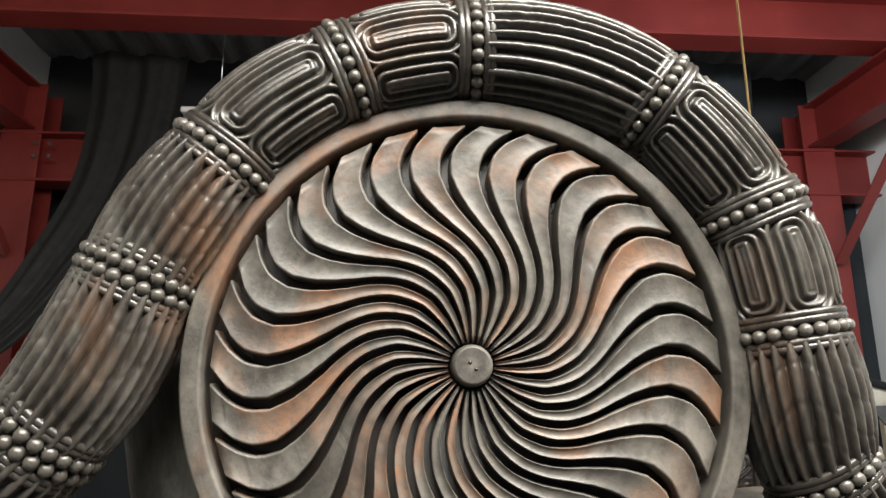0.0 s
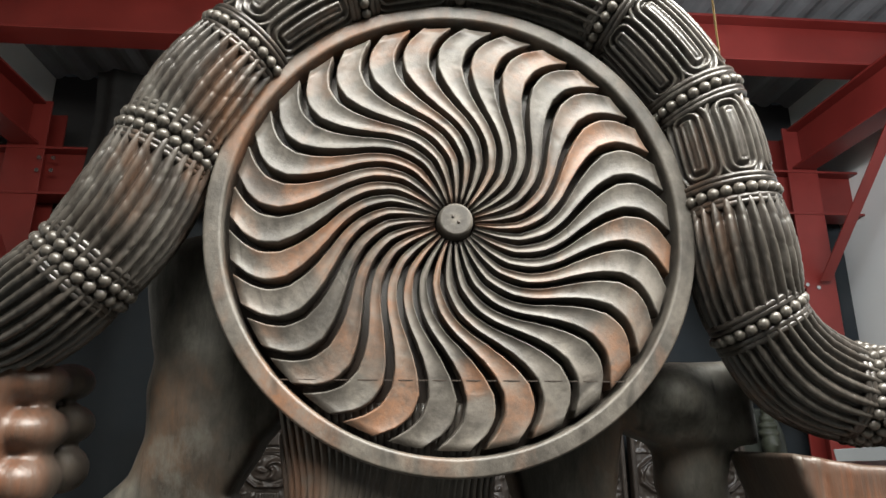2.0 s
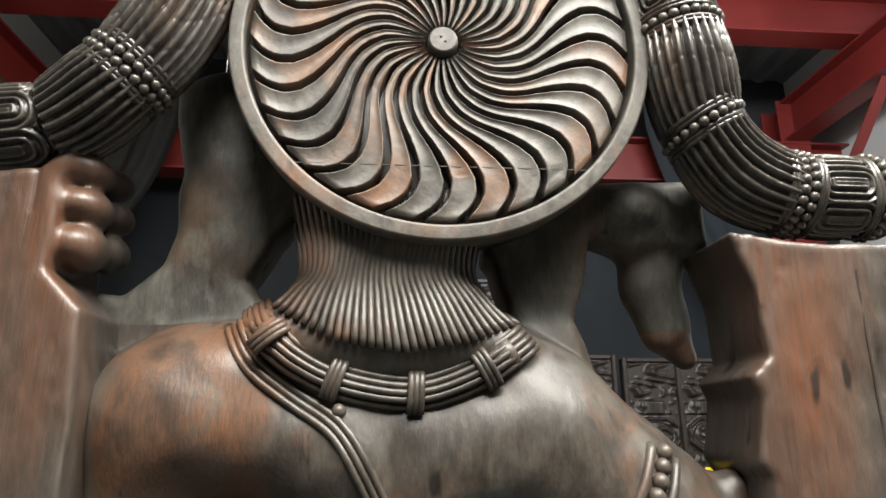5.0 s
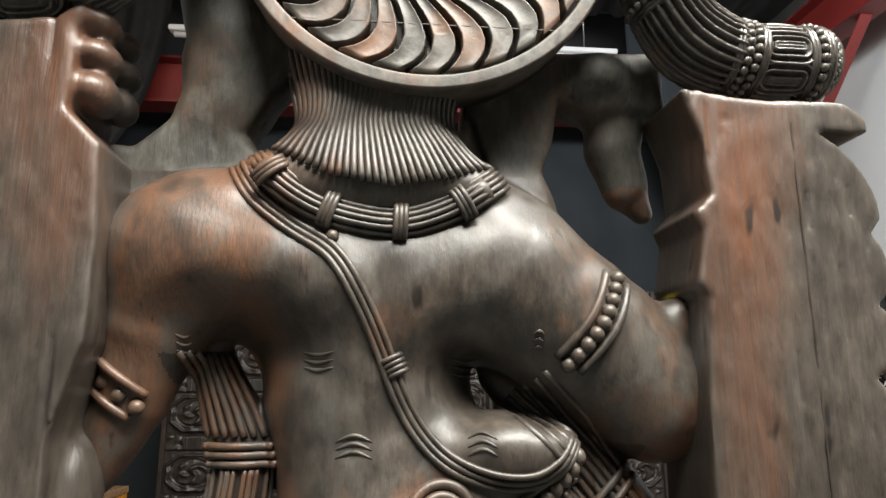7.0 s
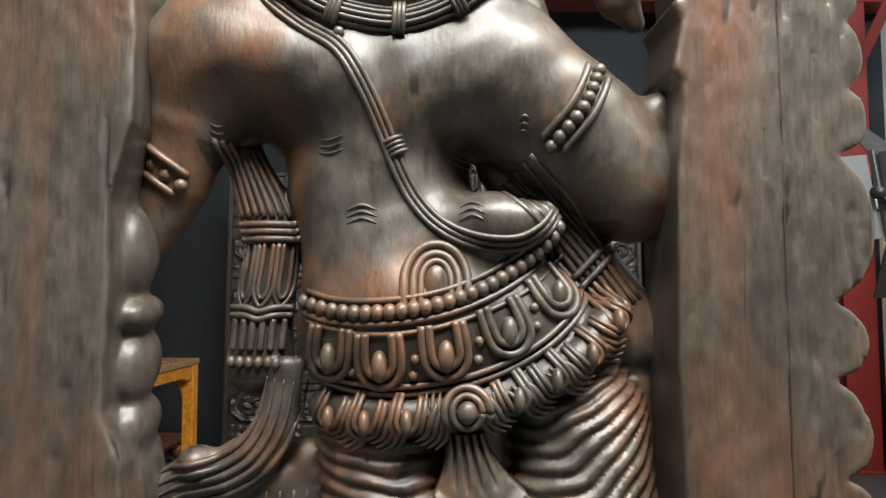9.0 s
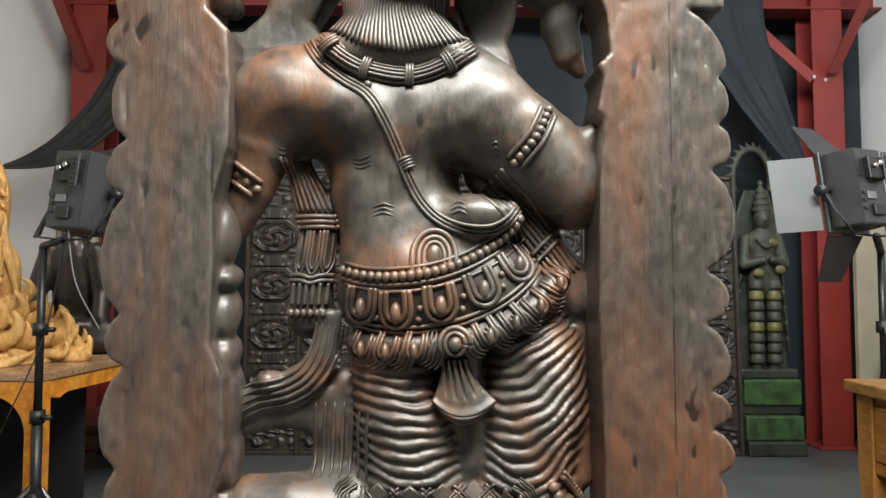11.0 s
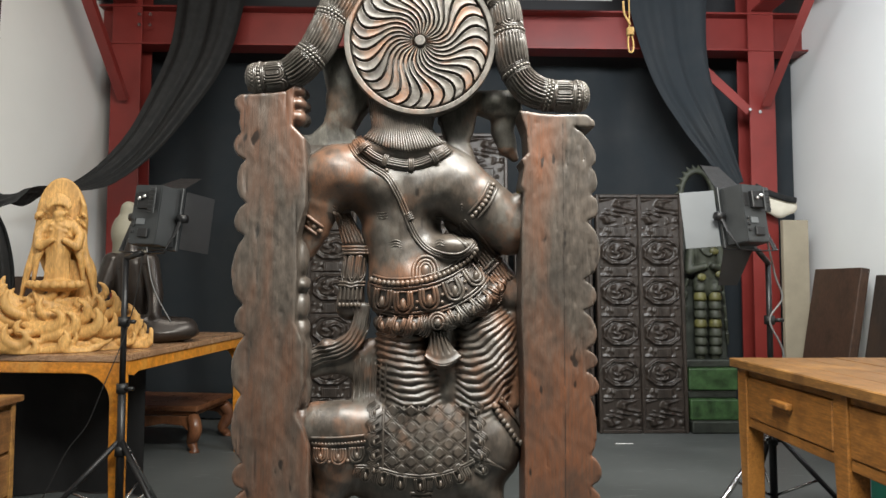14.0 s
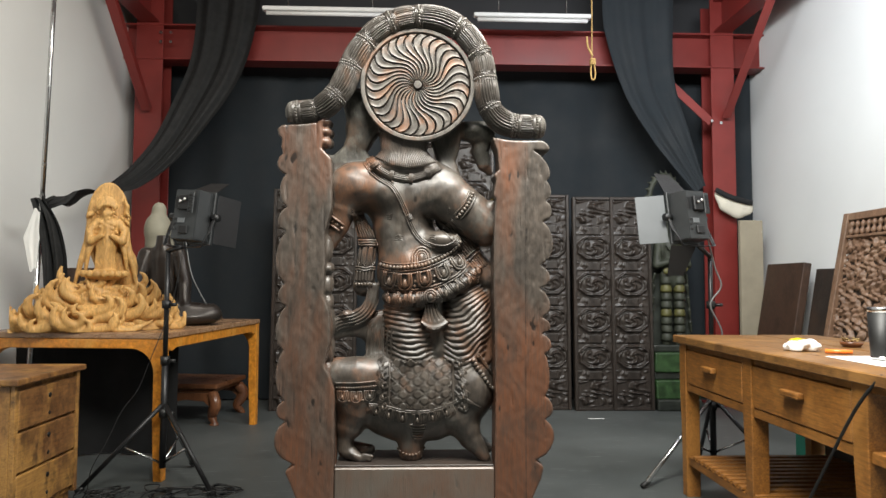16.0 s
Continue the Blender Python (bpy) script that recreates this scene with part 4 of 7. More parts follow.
        limb = limb - deep * (np.sqrt(np.sin(z * math.pi / period) ** 2 + 0.03) - 0.65)
        c.add(limb, 0.005)

    folds([at((0.143, 0.927), FACE + 0.085), at((0.166, 0.845), FACE + 0.092), at((0.178, 0.772), FACE + 0.096)], [0.0645, 0.083, 0.087],
          0.087, 0.266, lambda s, t: -(0.006 + 0.018 * t) * np.sin(np.pi * np.clip(s, 0, 1)), 0.0162, 0.0085)
    folds([at((0.358, 0.939), FACE + 0.09), at((0.353, 0.858), FACE + 0.096), at((0.342, 0.77), FACE + 0.099)], [0.0760, 0.088, 0.081],
          0.273, 0.430,
          lambda s, t: (1 - t) * 0.045 * np.maximum(0, (s - 0.2) / 0.6) ** 1.4 + t * (0.02 * np.maximum(s, 0) ** 3 - 0.03 * np.sin(np.pi * np.clip(s / 0.85, 0, 1))), 0.0166, 0.009)
    c.add(c.cap(at((0.25, 0.93), FACE + 0.075), at((0.262, 0.79), FACE + 0.08), 0.035, 0.04), 0.006)
    c.add(c.cap(at((0.428, 0.976), 0.6), at((0.432, 0.755), 0.59), 0.0148, 0.0185), 0.01)
    # the mount: barrel body, chest, haunch, legs and feet
    c.add(c.ell(*relief((0.188, 0.639), 0.2368, 0.1702, 0.1, 0.012)), 0.012)
    c.add(c.chain([at((-0.062, 0.694), FACE + 0.075), at((-0.004, 0.697), FACE + 0.07), at((0.065, 0.694), FACE + 0.075)], [0.0666, 0.0666, 0.0666], 0.9), 0.015)
    c.add(c.ell(*relief((-0.014, 0.625), 0.0814, 0.0740, 0.085, 0.01)), 0.02)
    c.add(c.ell(*relief((0.371, 0.653), 0.0851, 0.1147, 0.095, 0.008)), 0.02)
    c.add(c.chain([at((-0.017, 0.578), FACE + 0.085), at((-0.031, 0.535), FACE + 0.085)], [0.0629, 0.0481]), 0.015)
    c.add(c.chain([at((-0.046, 0.530), FACE + 0.085), at((-0.045, 0.453), FACE + 0.08), at((0.006, 0.428), FACE + 0.06)], [0.0314, 0.0259, 0.0148]), 0.015)
    c.add(c.chain([at((-0.034, 0.449), FACE + 0.12), at((0.035, 0.445), FACE + 0.12)], [0.0259, 0.0167]), 0.01)
    c.add(c.chain([at((0.340, 0.564), FACE + 0.08), at((0.373, 0.492), FACE + 0.075), at((0.421, 0.432), FACE + 0.06)], [0.0629, 0.0389, 0.0185]), 0.02)
    c.add(c.chain([at((0.381, 0.483), FACE + 0.13), at((0.439, 0.443), FACE + 0.13)], [0.0296, 0.0167]), 0.01)
    c.add(c.chain([at((0.174, 0.511), 0.6), at((0.174, 0.444), 0.6)], [0.0481, 0.0426]), 0.01)
    for q0, q1 in zip([(-0.023, 0.446), (-0.005, 0.438), (0.017, 0.440)], [(0.020, 0.424), (0.038, 0.427), (0.046, 0.438)]):
        c.add(c.cap(at(q0, FACE + 0.055), at(q1, FACE + 0.05), 0.0083, 0.0059), 0.004)
    # scrolling scarf end and hanging cloth in the opening
    c.add(c.chain([at(q, 0.58) for q in ((0.046, 0.994), (0.037, 0.943), (0.016, 0.909), (-0.017, 0.889), (-0.060, 0.880), (-0.106, 0.856))], [0.0185, 0.0222, 0.0259, 0.0278, 0.0259, 0.0222], 0.6), 0.008)
    c.add(c.chain([at(q, 0.592) for q in ((0.034, 0.873), (-0.016, 0.857), (-0.066, 0.843), (-0.110, 0.829))], [0.0167, 0.0204, 0.0222, 0.0204], 0.6), 0.006)
    c.add(c.ell(at((-0.046, 0.903), 0.57), (0.016, 0.018, 0.0165)), 0.012)
    c.add(c.chain([at((-0.064, 0.861), 0.59), at((0.013, 0.846), 0.6), at((0.057, 0.828), 0.61)], [0.0222, 0.0259, 0.0370], 0.6), 0.01)
    c.add(c.chain([at((0.063, 0.874), 0.615), at((0.065, 0.755), 0.61)], [0.0444, 0.0481], 0.5), 0.01)
    # belly of the opening: side of the torso garlands
    c.add(c.chain([at(q, 0.612) for q in TASSEL], [0.02, 0.027, 0.031, 0.029, 0.032, 0.033, 0.038], 0.8), 0.006)
    c.add(c.chain([at((0.279, 1.220), 0.62), at((0.358, 1.139), 0.615), at((0.432, 1.028), 0.61)], [0.0241, 0.0352, 0.0426], 0.8), 0.01)
    c.add(c.cap(at((0.428, 1.027), 0.625), at((0.440, 0.865), 0.625), 0.0333, 0.0222), 0.01)
    c.f += 0.0008 * np.sin(c.x * 83 + 2 * np.sin(c.z * 41)) * np.sin(c.z * 67 + 1.1)
    return c.mesh()


def eased(v, f, rounds):
    """The mesh with each point drawn half way to its neighbours' mean, as sanded wood is."""
    v, f = np.array(v, float), np.asarray(f)
    a, b = np.concatenate([f[:, i] for i in range(4)]), np.concatenate([f[:, (i + 1) % 4] for i in range(4)])
    count = np.bincount(a, minlength=len(v)) + np.bincount(b, minlength=len(v))
    for _ in range(rounds):
        mean = np.stack([np.bincount(a, v[b, k], len(v)) + np.bincount(b, v[a, k], len(v)) for k in range(3)], 1) / np.maximum(count, 1)[:, None]
        v = 0.5 * v + 0.5 * mean
    return v, f


body_v, body_f = eased(*model_figure(), 3)
statue = Heap()
statue.add((body_v, [tuple(q) for q in body_f]))

from mathutils.bvhtree import BVHTree

SKIN = BVHTree.FromPolygons([tuple(v) for v in body_v], [tuple(int(i) for i in q) for q in body_f])


def on_skin(q, lift=0.0):
    """The point of the figure's surface that faces the room at (x, z)."""
    hit = SKIN.ray_cast(Vector((q[0], 0.3, q[1])), Vector((0, 1, 0)))
    y = hit[0].y if hit[0] and hit[0].y < 0.66 else 0.6
    return np.array((q[0], y - lift, q[1]))


def smooth_depth(p, rounds=3):
    p = np.array(p)
    for _ in range(rounds):
        y = p[:, 1].copy()
        p[1:-1, 1] = np.minimum((y[:-2] + 2 * y[1:-1] + y[2:]) / 4, y[1:-1] + 0.002)
    return p


def cord(points, radius, lift=0.0, steps=8, ring=8, taper=False, rounds=3, flat=1.0):
    """A raised cord laid over the figure along points in (x, z)."""
    line = even(curve([(q[0], 0, q[1]) for q in points], steps), max(6, (len(points) - 1) * steps))
    p = smooth_depth([on_skin((q[0], q[2]), lift) for q in line], rounds)
    r = radius if not taper else [radius * max(0.25, math.sin(math.pi * (0.06 + 0.88 * k / (len(p) - 1)))) for k in range(len(p))]
    statue.add(sweep(p, r, ring, flat))
    return p


def beside(points, off):
    """The line moved sideways by off, in (x, z)."""
    line = even(curve([(q[0], 0, q[1]) for q in points], 8), 8 * len(points))
    d = np.gradient(line, axis=0)
    d /= np.linalg.norm(d, axis=1)[:, None]
    return [(p[0] - off * t[2], p[2] + off * t[0]) for p, t in zip(line, d)]


def ribbed(points, offsets, radius, lift=0.0):
    for off in offsets:
        cord(beside(points, off)[::3] + [beside(points, off)[-1]], radius, lift, 3)


def bead_row(points, count, radius, lift=0.0, squash=1.0):
    line = even(curve([(q[0], 0, q[1]) for q in points], 10), count)
    p = smooth_depth([on_skin((q[0], q[2]), lift) for q in line], 4)
    for q in p:
        statue.add(ball(q, (radius * squash, radius, radius), 10, 7))
    return p


def tie(q, angle, width, count=3, radius=0.0028, lift=0.006, gap=0.0042):
    """A few turns of cord across a strand; angle of the strand in degrees."""
    ca, sa = math.cos(radians(angle)), math.sin(radians(angle))
    for k in range(count):
        o = (k - (count - 1) / 2) * gap
        cx, cz = q[0] + o * ca, q[1] + o * sa
        p = []
        for t in np.linspace(-1, 1, 9):
            s = on_skin((cx - t * width * sa, cz + t * width * ca), 0)
            p.append((s[0], on_skin((cx, cz), lift)[1] + 0.006 * abs(t) ** 2.5, s[2]))
        statue.add(sweep(p, radius, 7))


def petal(q, angle, width, height, loops=3, drop=True):
    """A hanging U-shaped petal of nested cords; angle 0 hangs straight down."""
    ca, sa = math.cos(radians(angle)), math.sin(radians(angle))
    spot = lambda x, z: (q[0] + x * ca - z * sa, q[1] + x * sa + z * ca)
    for k in range(loops):
        w, hh = width * (1 - 0.36 * k) / 2, height * (1 - 0.2 * k)
        top, low = height * 0.5, height * 0.5 - hh + w
        pts = [(-w * 0.92, top), (-w, (top + low) / 2), (-w, low)] + [(w * math.cos(a), low + w * math.sin(a)) for a in np.linspace(math.pi * 1.15, math.pi * 1.85, 5)] + [(w, low), (w, (top + low) / 2), (w * 0.92, top)]
        cord([spot(x, z) for x, z in pts], width * 0.1, 0.004 + 0.001 * k, 3, 8, rounds=6)
    if drop:
        base = on_skin(q, 0.0)
        statue.add(ball((base[0] + 0.1 * height * sa, base[1] - 0.002, base[2] - 0.1 * height * ca), (width * 0.2, 0.011, height * 0.3), 12, 8))


def curl(q, angle, size, side, strands=4, loops=2):
    """A curled leaf: a rounded tip of nested loops with arching flutes that trail to one side, all on one rise."""
    petal(q, angle, size * 0.66, size * 0.95, loops, True)
    ca, sa = math.cos(radians(angle)), math.sin(radians(angle))
    base = on_skin(q, 0.0)[1]
    w0, top = size * 0.36, size * 0.48
    low = top - size * 0.95 + w0
    for k in range(1, strands + 1):
        w = w0 + size * 0.135 * k
        pts = [(side * (w + 0.06 * size), top - 0.02 * size * k), (side * w, top * 0.35 + low * 0.65)] + [(side * w * math.cos(a), low - w * 0.85 * math.sin(a)) for a in np.linspace(0.25, 1.15 - 0.13 * k, 4)]
        line = even(curve([(q[0] + x * ca - z * sa, 0, q[1] + x * sa + z * ca) for x, z in pts], 5), 16)
        p = np.array([(u[0], min(max(on_skin((u[0], u[2]), 0.0035)[1], base - 0.006), base + 0.004 + 0.0012 * k), u[2]) for u in line])
        statue.add(sweep(smooth_depth(p, 6), [size * 0.082 * max(0.3, math.sin(math.pi * (0.1 + 0.82 * i / 15))) for i in range(16)], 8))


# hair: fine upright strands gathered at the collar
for k in range(33):
    t = k / 32
    end = float(np.interp(t, (0, 0.12, 0.3, 0.55, 0.8, 1), (1.436, 1.418, 1.396, 1.386, 1.396, 1.414)))
    sway = lambda p: 0.0034 * math.sin(p + 4.0 * t)
    line = [(0.056 + 0.178 * t, 1.53), (0.064 + 0.16 * t + sway(0.5), 1.488), (0.068 + 0.15 * t + sway(2.4), 1.456), (0.058 + 0.172 * t + sway(3.8), 1.456 + 0.45 * (end - 1.456)), (0.036 + 0.222 * t, end)]
    cord(line, 0.0032, 0.0022, 5, 8, rounds=1)

# collar of five strands, with ties
COLLAR = [(0.027, 1.435), (0.044, 1.407), (0.074, 1.381), (0.115, 1.363), (0.169, 1.356), (0.215, 1.370), (0.249, 1.391), (0.267, 1.406)]
cord(COLLAR[1:-1], 0.0142, -0.006, 8, 16)
for off in (-0.011, -0.0055, 0.0, 0.0055, 0.011):
    pts = beside(COLLAR, off)
    p = [on_skin(q, 0.0) for q in pts[::2]]
    line = smooth_depth(p, 6)
    base = np.array([on_skin(q, 0.0)[1] for q in beside(COLLAR, 0)[::2]])
    line[:, 1] = base - 0.0085 + (off / 0.011) ** 2 * 0.005
    statue.add(sweep(smooth_depth(line, 6), 0.0031, 8))
for q, a in zip([(0.051, 1.400), (0.104, 1.367), (0.169, 1.356), (0.226, 1.375)], (-52, -20, -2, 30)):
    tie(q, a, 0.016, 3, 0.003, 0.012)

# the sacred cord across the back
CORD = [(0.016, 1.413), (0.037, 1.379), (0.070, 1.353), (0.108, 1.327), (0.134, 1.286), (0.153, 1.245), (0.170, 1.201), (0.190, 1.167), (0.216, 1.143), (0.254, 1.129), (0.291, 1.129), (0.317, 1.144), (0.330, 1.161)]
ribbed(CORD, (-0.0058, 0.0, 0.0058), 0.0031, 0.0018)
tie((0.164, 1.227), -65, 0.0105, 4, 0.0026, 0.007, 0.0048)
statue.add(ball(on_skin((0.108, 1.342), 0.002), 0.006))

# small cut folds in the flesh
for q, w, bow in zip([(0.097, 1.232), (0.131, 1.158), (0.235, 1.227), (0.242, 1.160), (-0.025, 1.248), (0.296, 1.250)], (15, 17, 16, 13, 6, 5), (-2, 4, -2, 4, -2, 2)):
    for k in range(3):
        z = q[1] + (k - 1) * 0.0068
        cord([(q[0] - w / 2 * 0.00185, z - bow * 0.0006), (q[0], z + bow * 0.0008), (q[0] + w / 2 * 0.00185, z - bow * 0.0006)], 0.0021, 0.0002, 5, 6, True)

# girdle: beads between cords
GIRDLE = [(0.069, 1.070), (0.106, 1.061), (0.150, 1.060), (0.204, 1.067), (0.254, 1.084), (0.294, 1.107), (0.324, 1.133), (0.333, 1.146)]
ribbed(GIRDLE, (0.0115, -0.0115), 0.0031, 0.002)
bead_row(GIRDLE, 26, 0.0083, 0.004, 0.9)
LOWER = [(0.073, 0.997), (0.121, 0.986), (0.177, 0.984), (0.241, 0.995), (0.297, 1.018), (0.339, 1.048), (0.367, 1.079)]
ribbed(LOWER, (0.0035, -0.0045), 0.0032, 0.003)
UPPER = [(0.073, 1.050), (0.130, 1.039), (0.195, 1.043), (0.259, 1.062), (0.306, 1.086), (0.347, 1.120)]
ribbed(UPPER, (0.0,), 0.0026, 0.0015)
for q, a in zip([(0.099, 1.019), (0.151, 1.013), (0.215, 1.023), (0.276, 1.045), (0.330, 1.081)], (-6, 2, 8, 22, 34)):
    petal(q, a, 0.0426, 0.0537, 2)
for q in [(0.123, 1.001), (0.184, 0.999), (0.247, 1.014), (0.306, 1.046), (0.121, 1.017), (0.186, 1.015), (0.248, 1.032), (0.304, 1.064)]:
    statue.add(ball(on_skin(q, 0.001), 0.0052))
# hem of curled leaves
for q, a, side in zip(((0.100, 0.958), (0.137, 0.956), (0.178, 0.958), (0.284, 0.979), (0.321, 0.997), (0.357, 1.020), (0.388, 1.052)), (-22, -18, -12, 30, 38, 47, 62), (1, 1, 1, -1, -1, -1, -1)):
    curl(q, a, 0.0462, side, 4, 2)
q = (0.236, 0.964)
for r, w in ((0.0222, 0.0042), (0.0148, 0.0036)):
    ring_at = [(q[0] + r * math.cos(a), q[1] + r * 1.05 * math.sin(a)) for a in np.linspace(0, 2 * math.pi, 13)]
    cord(ring_at, w, 0.006, 3, 8, rounds=8)
statue.add(ball(on_skin(q, 0.004), (0.0102, 0.009, 0.0111), 14, 10))
for side in (-1, 1):
    for k in range(3):
        cord([(q[0] + side * 0.0250 + side * k * 0.0065, q[1] + 0.0204), (q[0] + side * 0.0278 + side * k * 0.0056, q[1]), (q[0] + side * 0.0185, q[1] - 0.0222 - k * 0.0019)], 0.0034, 0.004, 4, 7, True, 5)

# the buckle plate on the small of the back
bq = (0.206, 1.090)
for k, (w, hh) in enumerate(((0.0314, 0.0444), (0.0222, 0.0333), (0.0148, 0.0241))):
    arch = [(bq[0] - w, bq[1] - 0.0259), (bq[0] - w, bq[1])] + [(bq[0] + w * math.cos(a), bq[1] + hh * 0.85 * math.sin(a)) for a in np.linspace(math.pi * 0.9, math.pi * 0.1, 7)] + [(bq[0] + w, bq[1]), (bq[0] + w, bq[1] - 0.0222)]
    cord(arch, 0.0048 - 0.0006 * k, 0.001, 3, 8)
statue.add(ball(on_skin((bq[0], bq[1] - 0.0056), -0.003), (0.0129, 0.008, 0.0222), 12, 8))

# apron fan between the legs
def apron():
    top, low = (0.235, 0.940), (0.247, 0.874)
    n, m = 56, 26
    v, f = [], []
    for layer in (0, 1):
        for j in range(m + 1):
            t = j / m
            half = 0.02 + 0.026 * t ** 1.7
            for i in range(n + 1):
                s = 2 * i / n - 1
                slit = max(0.0, 1 - t / 0.72) ** 0.6 * (0.5 - 0.5 * math.cos(s * math.pi * 5.0)) ** 3
                y = FACE + 0.008 - 0.004 * t ** 1.5 + 0.012 * s * s + 0.009 * slit - 0.004 * max(0, t - 0.85) / 0.15
                x = top[0] + (low[0] - top[0]) * t + s * half * (1 + 0.06 * t * (1 if s > 0 else -1))
                z = top[1] + (low[1] - top[1]) * t - 0.013 * t * (1 - s * s) + 0.0074 * t ** 3 * s * s
                v.append((x, y + layer * 0.03, z))
    k = (n + 1) * (m + 1)
    for j in range(m):
        for i in range(n):
            a = j * (n + 1) + i
            f += [(a, a + n + 1, a + n + 2, a + 1), (k + a, k + a + 1, k + a + n + 2, k + a + n + 1)]
    for i in range(n):
        a = m * (n + 1) + i
        f.append((a, a + k, a + k + 1, a + 1))
    for j in range(m):
        for i, turn in ((0, 1), (n, -1)):
            a = j * (n + 1) + i
            quad = (a, a + k, a + k + n + 1, a + n + 1)
            f.append(quad if turn > 0 else quad[::-1])
    statue.add((v, f))
    edge = [v[m * (n + 1) + i] for i in range(0, n + 1, 2)]
    taper = [math.cos(math.pi * 0.94 * (k / (len(edge) - 1) - 0.5)) for k in range(len(edge))]
    for drop, out, r in ((0.003, 0.003, 0.0035), (0.009, 0.009, 0.0038)):
        statue.add(sweep([(x, y + out, z - drop * w) for (x, y, z), w in zip(edge, taper)], [r * max(0.3, w) for w in taper], 9))


apron()

# armlets
def armlet(q0, q1, count, wide, bulge):
    a, b = np.array(q0), np.array(q1)
    n = np.array((-(b - a)[1], (b - a)[0])) / np.linalg.norm(b - a)
    mid = (a + b) / 2 + n * bulge
    for off in (-wide, wide):
        cord([tuple(a + n * off), tuple(mid + n * off), tuple(b + n * off)], 0.0042, 0.002, 8)
    bead_row([tuple(a), tuple(mid), tuple(b)], count, 0.0075, 0.003, 1.0)


armlet((0.376, 1.309), (0.324, 1.228), 9, 0.0125, 0.006)
armlet((-0.108, 1.226), (-0.062, 1.192), 4, 0.0125, 0.0)

# harness of the mount
HARNESS = [(-0.073, 0.679), (-0.031, 0.679), (0.014, 0.681), (0.058, 0.685)]
ribbed(HARNESS, (0.004, -0.013), 0.0032, 0.002)
bead_row([(-0.069, 0.669), (-0.031, 0.668), (0.014, 0.670), (0.058, 0.674)], 17, 0.0036, 0.003)
for q in [(-0.049, 0.640), (-0.005, 0.639), (0.038, 0.641)]:
    petal(q, 0, 0.0333, 0.0370)
for q in [(-0.027, 0.625), (0.017, 0.627)]:
    statue.add(ball(on_skin(q, 0.001), 0.005))

# saddle cloth: lattice of double cords with pads, leaf borders
x_a, x_b, z_a, z_b = 0.102, 0.311, 0.585, 0.753
step = 0.0465


def clip_line(cx, slope):
    """The stretch of a slanting line inside the saddle cloth."""
    z0, z1 = z_a, z_b
    pts = []
    for t in np.linspace(0, 1, 40):
        z = z0 + (z1 - z0) * t
        x = cx + slope * (z - z0)
        sag = 0.012 * math.sin(math.pi * (x - x_a) / (x_b - x_a)) if x_a < x < x_b else 0
        if x_a <= x <= x_b and z > z_a + 0.012 - sag:
            pts.append((x, z))
    return pts


SLANT = 1.15
for slope in (-SLANT, SLANT):
    for k in range(-14, 20):
        pts = clip_line(x_a + k * step, slope)
        if len(pts) > 3:
            for off in (-0.0034, 0.0034):
                cord([(x, z + off) for x, z in pts[::4] + [pts[-1]]], 0.0024, 0.001, 3, 7, rounds=1)
for i in range(-14, 22):
    for j in range(-14, 22):
        # flat pads sit where neither family of cords runs
        x = x_a + step * (i + j + 1) / 2
        z = z_a + step * (i - j) / (2 * SLANT)
        if x_a + 0.004 < x < x_b - 0.004 and z_a + 0.012 < z < z_b - 0.004:
            v = []
            for wide, lift in ((0.37, -0.006), (0.355, 0.0025), (0.3, 0.005), (0.3, 0.005)):
                for a in range(4):
                    dx, dz = wide * step * math.cos(a * math.pi / 2), wide * step / SLANT * math.sin(a * math.pi / 2)
                    v.append(on_skin((x + dx, z + dz), lift))
            f = [(r * 4 + a, r * 4 + 4 + a, r * 4 + 4 + (a + 1) % 4, r * 4 + (a + 1) % 4) for r in range(2) for a in range(4)] + [(12, 13, 14, 15)]
            statue.add((v, f))
for z in np.linspace(z_a + 0.018, z_b - 0.012, 5):
    curl((x_a - 0.0185, z), -62, 0.0314, -1, 3)
    curl((x_b + 0.0167 + 0.12 * (z_b - z), z), 58, 0.0314, 1, 3)
cord([(x_a, z_a), (x_a, (z_a + z_b) / 2), (x_a, z_b)], 0.004, 0.001)
cord([(x_b, z_a), (x_b, (z_a + z_b) / 2), (x_b, z_b)], 0.004, 0.001)
EDGE = [(0.033, 0.607), (0.088, 0.603), (0.142, 0.590), (0.206, 0.585), (0.267, 0.595), (0.307, 0.610), (0.329, 0.622)]
ribbed(EDGE, (0.0, 0.006), 0.0032, 0.0025)
for k, q in enumerate([(0.061, 0.587), (0.102, 0.578), (0.146, 0.569), (0.194, 0.563), (0.243, 0.570), (0.289, 0.584)]):
    curl((q[0], q[1] + 0.0019), -30 + 12 * k, 0.0389, -1 if k < 3 else 1, 3)
for k, q in enumerate([(0.331, 0.637), (0.355, 0.624), (0.377, 0.609)]):
    cord([(x_b + 0.0037, q[1] + 0.0222), (q[0], q[1] + 0.0056), (q[0] + 0.0296, q[1] - 0.0111)], 0.005, 0.001, 5, 8, True)
# tassel under the girth
for k in range(6):
    q = (0.197, 0.545)
    cord([(q[0] - 0.0278 + 0.0026 * k, q[1] - 0.0096 * k), (q[0], q[1] - 0.0096 * k - 0.002), (q[0] + 0.0278 - 0.0026 * k, q[1] - 0.0096 * k)], 0.0045, 0.002, 4)
bead_row([(0.131, 0.455), (0.151, 0.445), (0.174, 0.441), (0.198, 0.444), (0.218, 0.455)], 10, 0.0052, 0.003)
